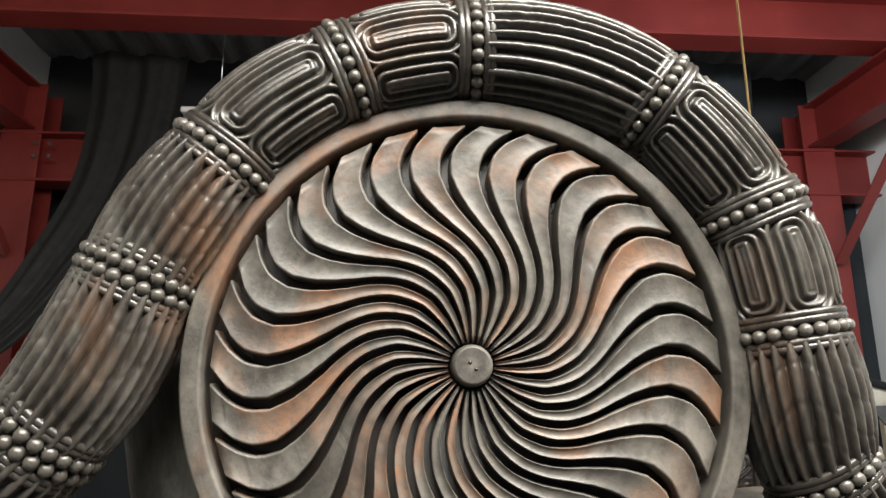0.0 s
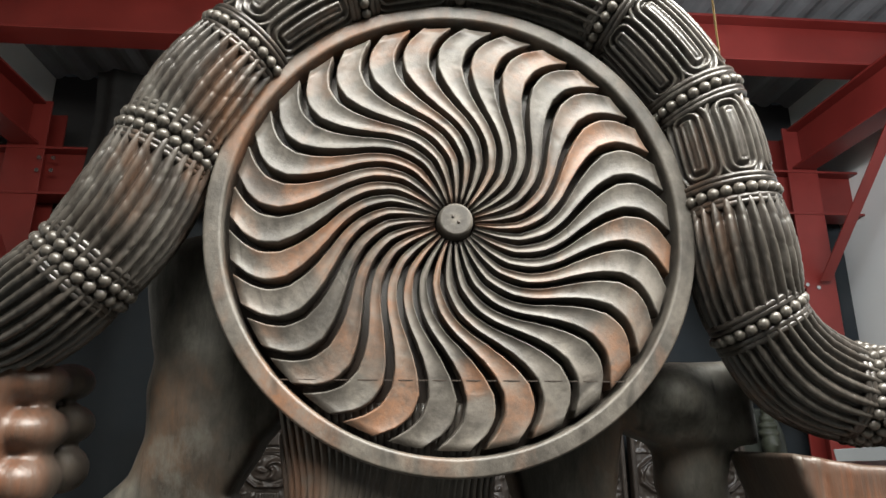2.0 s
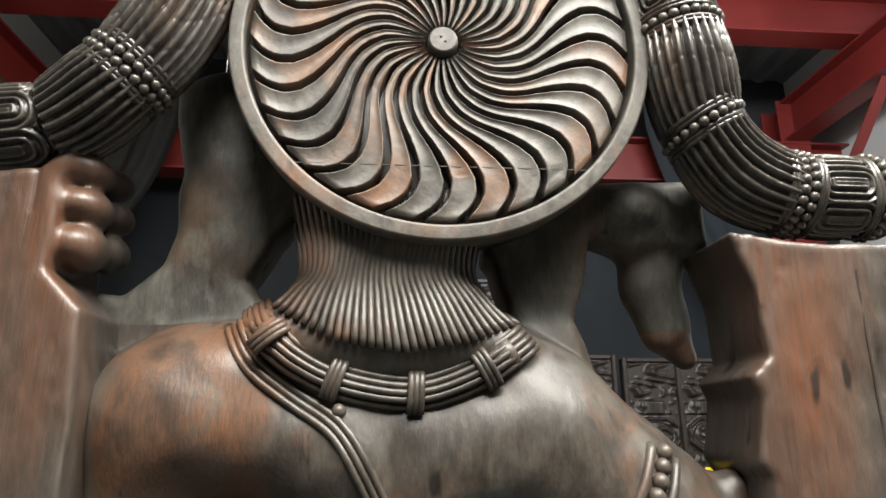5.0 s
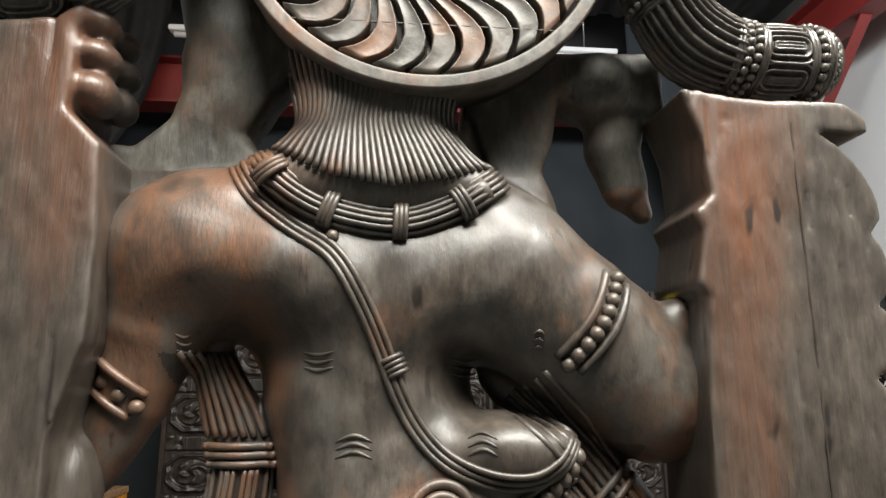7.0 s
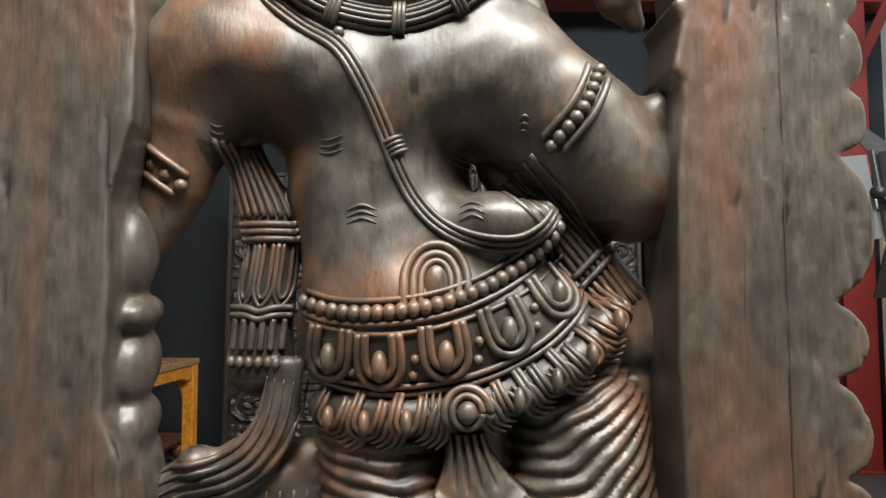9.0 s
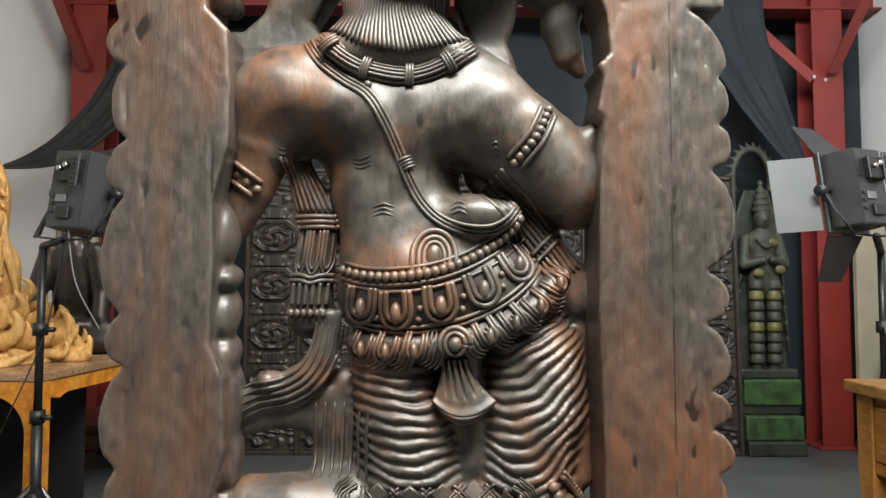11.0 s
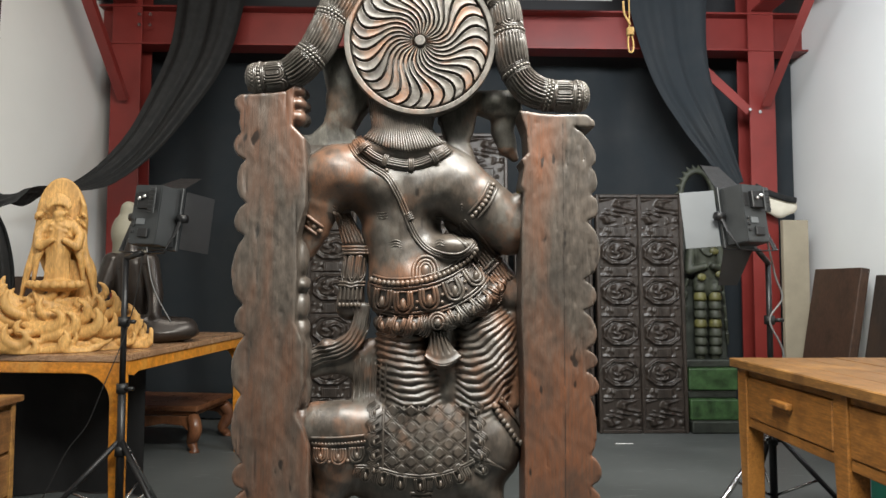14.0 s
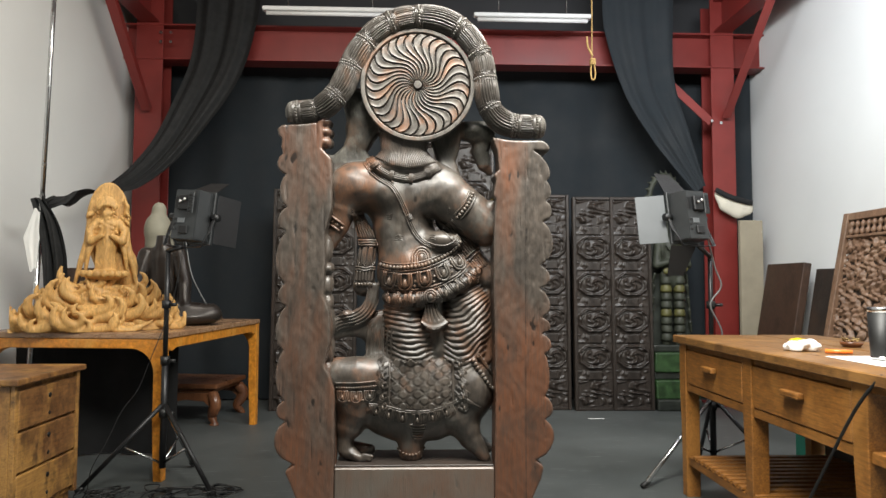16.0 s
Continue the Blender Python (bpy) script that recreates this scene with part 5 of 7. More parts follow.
# bead string over the tail
bead_row([(0.380, 0.755), (0.395, 0.728), (0.415, 0.700), (0.432, 0.671), (0.445, 0.660)], 9, 0.0085, 0.006)
cord([(0.395, 0.768), (0.417, 0.740), (0.436, 0.715), (0.447, 0.696)], 0.005, 0.006)
bead_row([(0.399, 0.773), (0.421, 0.744), (0.441, 0.715)], 12, 0.004, 0.009)

# ribs on the hanging garlands, scarf and cloth
for off in (-0.02, -0.013, -0.0065, 0, 0.0065, 0.013, 0.02):
    cord(beside([(0.287, 1.205), (0.358, 1.133), (0.425, 1.035)], off * 1.25)[::4], 0.0034, 0.0, 4, 7, rounds=1)
def tassel_line(t, u):
    """The point at the share t down the hanging tassel and u across it."""
    p = TASSEL_LINE[min(int(t * 60), 60)]
    return (p[0] + u * float(np.interp(t, (0, 0.3, 1), (0.017, 0.029, 0.031))), p[1])


TASSEL_LINE = [(p[0], p[2]) for p in even(curve([(q[0], 0, q[1]) for q in TASSEL]), 61)]
for u in (-0.9, -0.6, -0.3, 0.0, 0.3, 0.6, 0.9):
    cord([tassel_line(t, u) for t in (0.03, 0.14, 0.25, 0.36)], 0.0034, 0.0008, 4, 7, rounds=1)
for u in (-0.85, -0.5, -0.17, 0.17, 0.5, 0.85):
    cord([tassel_line(t, u) for t in (0.81, 0.86, 0.9, 0.94)], 0.004, 0.001, 4, 8, rounds=1)
    statue.add(ball(on_skin(tassel_line(0.985, u), 0.002), (0.0052, 0.006, 0.007), 10, 7))
for u, wide in ((-0.68, 0.3), (0.0, 0.34), (0.68, 0.3)):
    for k in (1.0, 0.5):
        w = wide * k
        loop = [tassel_line(0.47, u - w), tassel_line(0.58, u - w), tassel_line(0.68, u - w), tassel_line(0.7 + 0.03 * k, u - 0.6 * w), tassel_line(0.71 + 0.04 * k, u), tassel_line(0.7 + 0.03 * k, u + 0.6 * w), tassel_line(0.68, u + w), tassel_line(0.58, u + w), tassel_line(0.47, u + w)]
        cord(loop, 0.0026, 0.0012, 3, 7, rounds=1)
for t in (0.385, 0.42, 0.45, 0.765, 0.795):
    cord([tassel_line(t, -1.12), tassel_line(t, -0.5), tassel_line(t + 0.006, 0.0), tassel_line(t, 0.5), tassel_line(t, 1.12)], 0.0038, 0.0032, 5, 8)
for q in [(0.376, 1.113), (0.384, 1.103)]:
    cord([(q[0] - 0.0204, q[1] - 0.0204), (q[0], q[1]), (q[0] + 0.0204, q[1] + 0.0204)], 0.004, 0.003, 5, 8)
SCARF = [(0.046, 0.987), (0.037, 0.943), (0.016, 0.909), (-0.017, 0.889), (-0.060, 0.880), (-0.103, 0.857)]
for off in (-0.02, -0.01, 0.0, 0.01, 0.02):
    cord(beside(SCARF, off)[::4], 0.0038, 0.0005, 4, 8, True, 2)
for u in range(7):
    x = 0.024 + u * 0.0139
    cord([(x + 0.002, 0.868), (x, 0.819), (x - 0.001, 0.761)], 0.0042, 0.0005, 6, 8, True, 2)
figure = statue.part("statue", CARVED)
# sunk ground behind belt, hair, tassel, saddle cloth: crevice shade and stain painted black
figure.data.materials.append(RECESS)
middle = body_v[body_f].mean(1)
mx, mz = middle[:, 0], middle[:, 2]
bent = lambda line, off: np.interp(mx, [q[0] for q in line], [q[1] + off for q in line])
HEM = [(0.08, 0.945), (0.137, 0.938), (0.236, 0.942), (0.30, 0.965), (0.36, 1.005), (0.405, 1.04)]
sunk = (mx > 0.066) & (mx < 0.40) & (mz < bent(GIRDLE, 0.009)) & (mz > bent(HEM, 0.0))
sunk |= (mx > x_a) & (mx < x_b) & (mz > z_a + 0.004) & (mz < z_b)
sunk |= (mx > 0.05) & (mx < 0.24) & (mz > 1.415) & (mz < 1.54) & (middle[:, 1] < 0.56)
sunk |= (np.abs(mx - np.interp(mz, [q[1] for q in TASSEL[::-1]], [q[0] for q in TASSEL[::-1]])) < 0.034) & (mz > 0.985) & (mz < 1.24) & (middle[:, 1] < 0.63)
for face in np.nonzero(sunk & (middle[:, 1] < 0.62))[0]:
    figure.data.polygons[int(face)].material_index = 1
# paler pierced ground above the shoulders: dust, plus frontal light put into its colour
figure.data.materials.append(DUSTY_LIT)
dusty_lit = (mz > 1.42) & (middle[:, 1] > 0.545) & ((mx < 0.05) | (mx > 0.238)) & ~sunk
for face in np.nonzero(dusty_lit)[0]:
    figure.data.polygons[int(face)].material_index = 2
tagged(figure, "dark wooden standing figure carved from behind on its mount", "statue")


h = Heap()
for k, (dx, dz, turn) in enumerate(((-0.008, 0.0, -0.5), (0.003, 0.004, 0.0))):
    tip = (0.438 + dx + 0.012 * math.sin(turn), 0.588 + 0.004 * k, 1.276 + dz + 0.014 * math.cos(turn))
    h.add(sweep(curve([(0.438 + dx * 0.4, 0.6, 1.246), (0.438 + dx * 1.3, 0.59, 1.270 + dz), tip], 6), [0.002 + 0.008 * math.sin(math.pi * (0.12 + 0.86 * i / 12)) for i in range(13)], 10, 0.3))
tagged(h.part("cloth_scrap", YELLOW_PLASTIC), "bright yellow cloth scrap tucked behind the carved arm", "cloth")


# ---- old carved doors leaning on the backdrop ----
def relief_cell(w, hgt, kind, n=44, m=44):
    """Verts and faces of one carved field: an octagonal frame round a coiled beast, or a bracket of flutes."""
    v, f = [], []
    for j in range(m + 1):
        for i in range(n + 1):
            x, z = (i / n - 0.5) * w, (j / m - 0.5) * hgt
            d = 0.0
            if kind == "medallion":
                r = math.hypot(x / (0.34 * w), z / (0.3 * hgt))
                a = math.atan2(z, x)
                oct_r = max(abs(x) / (0.46 * w), abs(z) / (0.43 * hgt), (abs(x) / w + abs(z) / hgt) / 0.66)
                d += 0.02 * math.exp(-((oct_r - 0.92) / 0.06) ** 2)
                if r < 1:
                    d += 0.028 * (1 - r ** 6) * (0.35 + 0.65 * max(0.0, noise.noise((x * 26, z * 26, 3.1)) + 0.45 * math.sin(3 * a + 9 * r) + 0.25))
                else:
                    d += 0.008 * math.exp(-((r - 1.12) / 0.07) ** 2)
                    d += 0.009 * max(0.0, noise.noise((x * 30 + 7, z * 30, 1.7)))
            elif kind == "scroll":
                d += 0.028 * max(0.0, noise.noise((x * 18 + 4, z * 18 + 8, 5.2)) + 0.3 * math.sin(34 * x + 8 * math.sin(26 * z)))
            else:
                edge = 1 if abs(x) < 0.2 * w else 0
                d += edge * 0.018 * abs(math.sin(x * math.pi / (0.05 * w))) + (1 - edge) * 0.012 * max(0.0, noise.noise((x * 34, z * 34, 9.4)) + 0.2)
            rim = min(1.0, 12 * min(0.5 - abs(x / w), 0.5 - abs(z / hgt)))
            v.append((x, 0.006 - 1.5 * d * max(0.0, rim), z))
    for j in range(m):
        for i in range(n):
            a = j * (n + 1) + i
            f.append((a, a + 1, a + n + 2, a + n + 1))
    return v, f


def carved_door(x0, x1, y, hgt, columns, rows, label, lean=0.0, name="carved_door"):
    d = thing(name, ((x0 + x1) / 2, y, 0), label, "carved door", "carved doors against the backdrop")
    t = 0.045
    stile = 0.026
    part("back_board", box(x0 + 0.002, x1 - 0.002, y + 0.001, y + t, 0.003, hgt - 0.003, 0.002), DOOR_WOOD, d)
    edges = [x0] + [x0 + (x1 - x0) * k / columns - stile / 2 for k in range(1, columns)] + [x1 - stile]
    for e in edges:
        part("stile", box(e, e + stile, y - 0.022, y, 0, hgt, 0.005), DOOR_WOOD, d)
    for z in (0, hgt - stile):
        for a, b in zip(edges, edges[1:]):
            part("cross_rail", box(a + stile + 0.0005, b - 0.0005, y - 0.018, y, z, z + stile, 0.005), DOOR_WOOD, d)
    # alternate medallions and low brackets up each column
    unit = (hgt - 2 * stile) / (rows + 0.36 * (rows - 1))
    made = {}
    for a, b in zip(edges, edges[1:]):
        z = stile
        cx, w = (a + stile + b) / 2, b - a - stile
        for k in range(2 * rows - 1):
            hh = unit if k % 2 == 0 else unit * 0.36
            kind = "bracket" if k % 2 else "scroll" if k in (0, 2 * rows - 2) else "medallion"
            p = Vector((cx, y - 0.008, z + hh / 2))
            if kind not in made:
                vv, ff = relief_cell(w, hh, kind, 44, 44 if k % 2 == 0 else 18)
                made[kind] = (part_from(kind, [Vector(q) + p for q in vv], ff, DOOR_WOOD, d), p)
            else:
                first, p0 = made[kind]
                again(first, Matrix.Translation(p - p0), d)
            z += hh
    if lean:
        d.rotation_euler = (radians(-lean), 0, 0)
    return d


carved_door(1.455, 2.1, 3.62, 1.73, 2, 6, "dark brown carved wooden double door leaning against the backdrop", 2.0)
carved_door(0.86, 1.435, 3.66, 1.75, 2, 6, "dark carved wooden door partly hidden behind the panel", 2.0)
carved_door(0.2, 0.82, 3.7, 2.2, 2, 7, "tall dark carved wooden door behind the carved panel", 2.0)
carved_door(-0.98, -0.3, 3.66, 1.78, 2, 6, "dark carved wooden door glimpsed through the panel's openings", 2.0)


# ---- green painted stele ----
def stele():
    s = thing("painted_stele", (2.3, 3.8, 0), "mossy green stone stele with a standing figure and painted base", "statue")
    out = [(2.11, 0.0), (2.48, 0.0), (2.47, 0.9), (2.42, 1.5), (2.37, 1.66), (2.21, 1.66), (2.155, 1.5), (2.12, 0.9)]
    part("back_slab", slab(out, 3.78, 3.86, 0.012), GREEN_STONE, s)
    for k, (z0, z1, dd, mat) in enumerate(((0.0, 0.09, 0.2, GREEN_STONE), (0.0905, 0.24, 0.17, GRASS_PAINT), (0.2405, 0.3, 0.13, GREEN_STONE), (0.3005, 0.46, 0.15, GRASS_PAINT), (0.4605, 0.52, 0.12, GREEN_STONE))):
        part("plinth_step", box(2.115, 2.475, 3.779 - dd, 3.779, z0, z1, 0.012, segments=2), mat, s)
    c = Clay((2.06, 3.6, 0.5), (2.5, 3.86, 2.08), 0.009)
    for x in (2.24, 2.35):
        c.add(c.chain([(x, 3.72, 0.53), (x, 3.72, 0.8), (x, 3.72, 1.08)], [0.035, 0.04, 0.045]), 0.01)
    c.add(c.chain([(2.295, 3.73, 1.05), (2.29, 3.72, 1.32)], [0.07, 0.09], 0.7), 0.02)
    c.add(c.ell((2.285, 3.705, 1.46), (0.048, 0.055, 0.068)), 0.008)
    c.add(c.ell((2.285, 3.695, 1.455), (0.012, 0.06, 0.016)), 0.006)
    # tall stepped crown
    for z, r in ((1.52, 0.06), (1.56, 0.052), (1.6, 0.043), (1.64, 0.033), (1.69, 0.02)):
        c.add(c.ell((2.285, 3.715, z), (r, r * 0.9, 0.026)), 0.004)
    for sgn in (-1, 1):
        c.add(c.chain([(2.29 + sgn * 0.1, 3.73, 1.34), (2.29 + sgn * 0.13, 3.7, 1.17), (2.29 + sgn * 0.03, 3.65, 1.2)], [0.038, 0.032, 0.026]), 0.01)
        for k in range(5):
            c.add(c.cap((2.29 + sgn * (0.13 + 0.008 * k), 3.74, 1.1 - 0.1 * k), (2.29 + sgn * (0.15 + 0.006 * k), 3.75, 1.02 - 0.1 * k), 0.016, 0.008), 0.006)
    for k in range(9):
        c.add(c.ell((2.23 + 0.014 * k, 3.65 + 0.002 * abs(k - 4), 1.33 - 0.05 * math.sin(math.pi * k / 8)), (0.01, 0.01, 0.012)), 0.003)
    # halo of flames
    for k in range(44):
        a = -0.35 + (math.pi + 0.7) * k / 43
        x, z = 2.27 + 0.125 * math.cos(a), 1.73 + 0.2 * math.sin(a)
        c.add(c.ell((x, 3.8, z), (0.02, 0.022, 0.022)), 0.008)
        if k % 3 == 1:
            c.add(c.cap((x, 3.8, z), (x + 0.05 * math.cos(a + 0.5), 3.8, z + 0.055 * math.sin(a + 0.5)), 0.02, 0.006), 0.008)
    v, f = c.mesh()
    part_from("figure", v, f, MOSS, s)
    for x in (2.24, 2.35):
        for k in range(8):
            h = Heap()
            z = 0.58 + 0.066 * k
            h.add(sweep([(x, 3.715, z + 0.036), (x, 3.71, z + 0.02), (x, 3.706, z - 0.015), (x, 3.706, z - 0.028)], [0.034, 0.043, 0.048, 0.044], 16))
            h.part("leg_bell", YELLOW_PAINT if k in (3, 6) else MOSS, s, "yellow painted bell of cloth" if k in (3, 6) else "moss green bell of cloth")
    for x, z in ((2.235, 1.12), (2.33, 1.31), (2.37, 1.14)):
        h = Heap()
        h.add(ball((x, 3.655, z), (0.035, 0.014, 0.028), 12, 7))
        h.part("paint_patch", YELLOW_PAINT, s, "dull yellow painted ornament")


stele()


# ---- table with the two figures ----
TABLE_M = Matrix.Translation((-1.1, 1.78, 0)) @ Matrix.Rotation(radians(-6), 4, "Z")


def moved(bm, m):
    bmesh.ops.transform(bm, matrix=m, verts=bm.verts[:])
    return bm


def table():
    t = thing("burl_table", (-1.1, 1.78, 0), "honey coloured burl wood table with arched apron", "table")
    w, dpt, top = 1.02, 1.42, 0.75
    part("tabletop", moved(box(-w, 0, 0, dpt, top - 0.03, top, 0.005, segments=2), TABLE_M), TABLE_TOP, t, "polished brown tabletop")
    leg = 0.055

    def arched(length):
        """Apron outline with rounded haunches over a gap between two legs."""
        r = 0.125
        lo, hi = 0.0, top - 0.0305
        under = hi - 0.05
        pts = [(0, lo), (leg - 0.012, lo), (leg, 0.3), (leg, under - r)]
        pts += [(leg + r - r * math.cos(a), under - r + r * math.sin(a)) for a in np.linspace(0.2, math.pi / 2, 6)]
        pts += [(length - leg - r + r * math.sin(a), under - r + r * math.cos(a)) for a in np.linspace(0, math.pi / 2 - 0.2, 6)]
        pts += [(length - leg, under - r), (length - leg, 0.3), (length - leg + 0.012, lo), (length, lo), (length, hi), (0, hi)]
        return pts

    m_front = TABLE_M @ Matrix.Translation((-w + 0.004, 0.004, 0))
    part("front_frame", moved(slab(arched(w - 0.008), 0, leg, 0.005, 2), m_front), TABLE_WOOD, t)
    part("rear_frame", moved(slab(arched(w - 0.008), 0, leg, 0.005, 2), TABLE_M @ Matrix.Translation((-w + 0.004, dpt - leg - 0.004, 0))), TABLE_WOOD, t)
    for x in (-0.004 - 0.04, -w + 0.008):
        rail = [(0, top - 0.09), (0.05, top - 0.1), (0.09, top - 0.085), (dpt - 2 * leg - 0.1, top - 0.085), (dpt - 2 * leg - 0.06, top - 0.1), (dpt - 2 * leg - 0.01, top - 0.09), (dpt - 2 * leg - 0.01, top - 0.0305), (0, top - 0.0305)]
        part("side_apron", moved(slab(rail, -0.035, 0, 0.004, 2), TABLE_M @ Matrix.Translation((x, leg + 0.005, 0)) @ Matrix.Rotation(math.pi / 2, 4, "Z")), TABLE_WOOD, t)


table()


def gold_statue():
    """A pale carved figure before a tall halo, on a swirl of waves."""
    rnd = random.Random(11)
    ox, oy, z0 = -1.53, 2.06, 0.752
    c = Clay((ox - 0.44, oy - 0.3, z0 - 0.01), (ox + 0.42, oy + 0.25, z0 + 0.86), 0.0056)
    c.add(c.ell((ox - 0.01, oy, z0 + 0.0), (0.33, 0.19, 0.11)), 0.01)
    c.add(c.ell((ox - 0.02, oy, z0 + 0.12), (0.2, 0.14, 0.14)), 0.03)
    # curling waves: long tongues that rise and hook over, in tiers round the mound
    for k in range(105):
        u = (k / 105) ** 1.15
        a = rnd.uniform(-3.05, -0.1) if k % 8 else rnd.uniform(0.2, 2.9)
        z = 0.0 + 0.25 * u
        rx = 0.345 * max(0.06, 1 - z / 0.3) ** 0.7 + 0.05
        x, y = ox - 0.01 + rx * math.cos(a), oy + rx * 0.55 * math.sin(a)
        way = 1 if math.cos(a) + rnd.uniform(-0.7, 0.7) > 0 else -1
        s = rnd.uniform(0.6, 1.6) * (1.0 - 0.25 * u)
        steep = rnd.uniform(0.0, 0.95)
        hook = rnd.uniform(0.7, 1.9)
        pts = []
        for t in np.linspace(0, 1, 8):
            turn = steep + 2.2 * hook * max(0.0, t - 0.45)
            step = 0.02 * s
            if not pts:
                pts.append((x - way * 0.05 * s, y + 0.012, z0 + z))
            p = pts[-1]
            pts.append((p[0] + way * step * math.cos(turn - 0.5 * (1 - t)), p[1] - 0.006 * math.sin(3.1 * t) * s, p[2] + step * math.sin(turn - 0.6 * (1 - t))))
        c.stroke(pts, [0.0165 * s * w for w in (0.7, 1.0, 1.2, 1.25, 1.2, 1.05, 0.85, 0.6, 0.35)], 0.008, 0.9)
    for k, (dx, hgt) in enumerate(((0.25, 0.2), (0.31, 0.15), (0.355, 0.11), (-0.33, 0.1), (-0.27, 0.14))):
        x = ox + dx
        sgn = 1 if dx > 0 else -1
        c.stroke([(x - 0.03 * sgn, oy - 0.05, z0 + 0.01), (x + 0.012 * sgn, oy - 0.06, z0 + hgt * 0.45), (x - 0.004 * sgn, oy - 0.065, z0 + hgt * 0.8), (x - 0.022 * sgn, oy - 0.07, z0 + hgt)], [0.03, 0.02, 0.015, 0.007], 0.006)
    # lotus seat
    c.add(c.ell((ox - 0.005, oy - 0.09, z0 + 0.3), (0.11, 0.075, 0.028)), 0.006)
    for k in range(9):
        a = math.pi * (1.05 + 0.9 * k / 8)
        c.add(c.ell((ox - 0.005 + 0.105 * math.cos(a), oy - 0.09 + 0.075 * math.sin(a), z0 + 0.305), (0.018, 0.012, 0.02)), 0.004)
    # oval halo board, with a lower lobe behind the sleeves
    c.add(c.plate([(ox + 0.108 * math.cos(a), z0 + 0.6 + (0.215 if math.sin(a) > 0 else 0.3) * math.sin(a)) for a in np.linspace(0, 2 * math.pi, 40, endpoint=False)], oy - 0.02, oy + 0.03, 0.008), 0.004)
    c.add(c.ell((ox + 0.085, oy + 0.0, z0 + 0.33), (0.07, 0.04, 0.13)), 0.01)
    # robe, sash, crossed sleeves, head and crown
    c.add(c.chain([(ox - 0.005, oy - 0.06, z0 + 0.32), (ox - 0.005, oy - 0.06, z0 + 0.44), (ox, oy - 0.05, z0 + 0.57)], [0.05, 0.052, 0.062], 0.8), 0.012)
    c.cut(c.cap((ox + 0.072, oy - 0.06, z0 + 0.36), (ox + 0.075, oy - 0.06, z0 + 0.47), 0.014, 0.01), 0.006)
    c.cut(c.cap((ox - 0.078, oy - 0.06, z0 + 0.36), (ox - 0.075, oy - 0.06, z0 + 0.47), 0.014, 0.01), 0.006)
    for k in range(11):
        t = k / 10 - 0.5
        c.stroke([(ox - 0.005 + 0.1 * t, oy - 0.105 + 0.05 * abs(t), z0 + 0.31), (ox - 0.005 + 0.085 * t, oy - 0.11 + 0.05 * abs(t), z0 + 0.4), (ox + 0.07 * t + 0.006 * math.sin(9 * t), oy - 0.112 + 0.05 * abs(t), z0 + 0.48), (ox + 0.03 * t, oy - 0.105 + 0.03 * abs(t), z0 + 0.56)], [0.0055, 0.007, 0.006, 0.004], 0.002)
    for sgn in (-1, 1):
        c.stroke([(ox + sgn * 0.05, oy - 0.06, z0 + 0.585), (ox + sgn * 0.085, oy - 0.075, z0 + 0.54), (ox + sgn * 0.075, oy - 0.1, z0 + 0.48), (ox + sgn * 0.025, oy - 0.12, z0 + 0.51)], [0.026, 0.02, 0.02, 0.013], 0.006)
        # ribbons falling from the shoulders to the waves
        c.stroke([(ox + sgn * 0.09, oy - 0.03, z0 + 0.6), (ox + sgn * 0.1, oy - 0.045, z0 + 0.48), (ox + sgn * 0.125, oy - 0.05, z0 + 0.37), (ox + sgn * 0.15, oy - 0.04, z0 + 0.25)], [0.014, 0.016, 0.016, 0.009], 0.005)
        c.stroke([(ox + sgn * 0.06, oy - 0.06, z0 + 0.5), (ox + sgn * 0.09, oy - 0.07, z0 + 0.42), (ox + sgn * 0.1, oy - 0.06, z0 + 0.33)], [0.016, 0.015, 0.009], 0.005)
        for k in range(3):
            c.stroke([(ox + sgn * (0.07 + 0.012 * k), oy - 0.04, z0 + 0.615), (ox + sgn * (0.085 + 0.01 * k), oy - 0.05, z0 + 0.56 - 0.02 * k), (ox + sgn * (0.06 + 0.016 * k), oy - 0.07, z0 + 0.5 - 0.03 * k)], [0.006, 0.007, 0.004], 0.003)
    c.stroke([(ox + 0.085, oy - 0.04, z0 + 0.63), (ox + 0.095, oy - 0.055, z0 + 0.68), (ox + 0.078, oy - 0.05, z0 + 0.72)], [0.015, 0.012, 0.006], 0.005)
    c.add(c.ell((ox - 0.005, oy - 0.075, z0 + 0.628), (0.024, 0.03, 0.031)), 0.006)
    c.add(c.ell((ox - 0.005, oy - 0.07, z0 + 0.675), (0.024, 0.026, 0.026)), 0.006)
    for k in range(46):
        side, z = rnd.uniform(-1, 1), z0 + rnd.uniform(0.5, 0.66)
        x, lean = ox + 0.085 * side, rnd.uniform(-0.025, 0.025)
        c.stroke([(x, oy - 0.075 + 0.03 * side * side, z), (x + lean, oy - 0.095 + 0.03 * side * side, z - 0.018), (x + 1.6 * lean, oy - 0.08 + 0.03 * side * side, z - 0.034)], [0.006, 0.0085, 0.005], 0.003)
    for k in range(14):
        a = math.pi * k / 13
        c.stroke([(ox - 0.005 + 0.04 * math.cos(a), oy - 0.1, z0 + 0.66 + 0.02 * math.sin(a)), (ox - 0.005 + 0.05 * math.cos(a), oy - 0.095, z0 + 0.67 + 0.055 * math.sin(a))], [0.009, 0.006], 0.003)
    v, f = c.mesh()
    v[:, 2] = np.maximum(v[:, 2], z0 - 0.001)
    turn = np.array(Matrix.Rotation(radians(22), 3, "Z"))
    v[:, :] = (v - (ox, oy, 0)) @ turn.T + (ox, oy, 0)
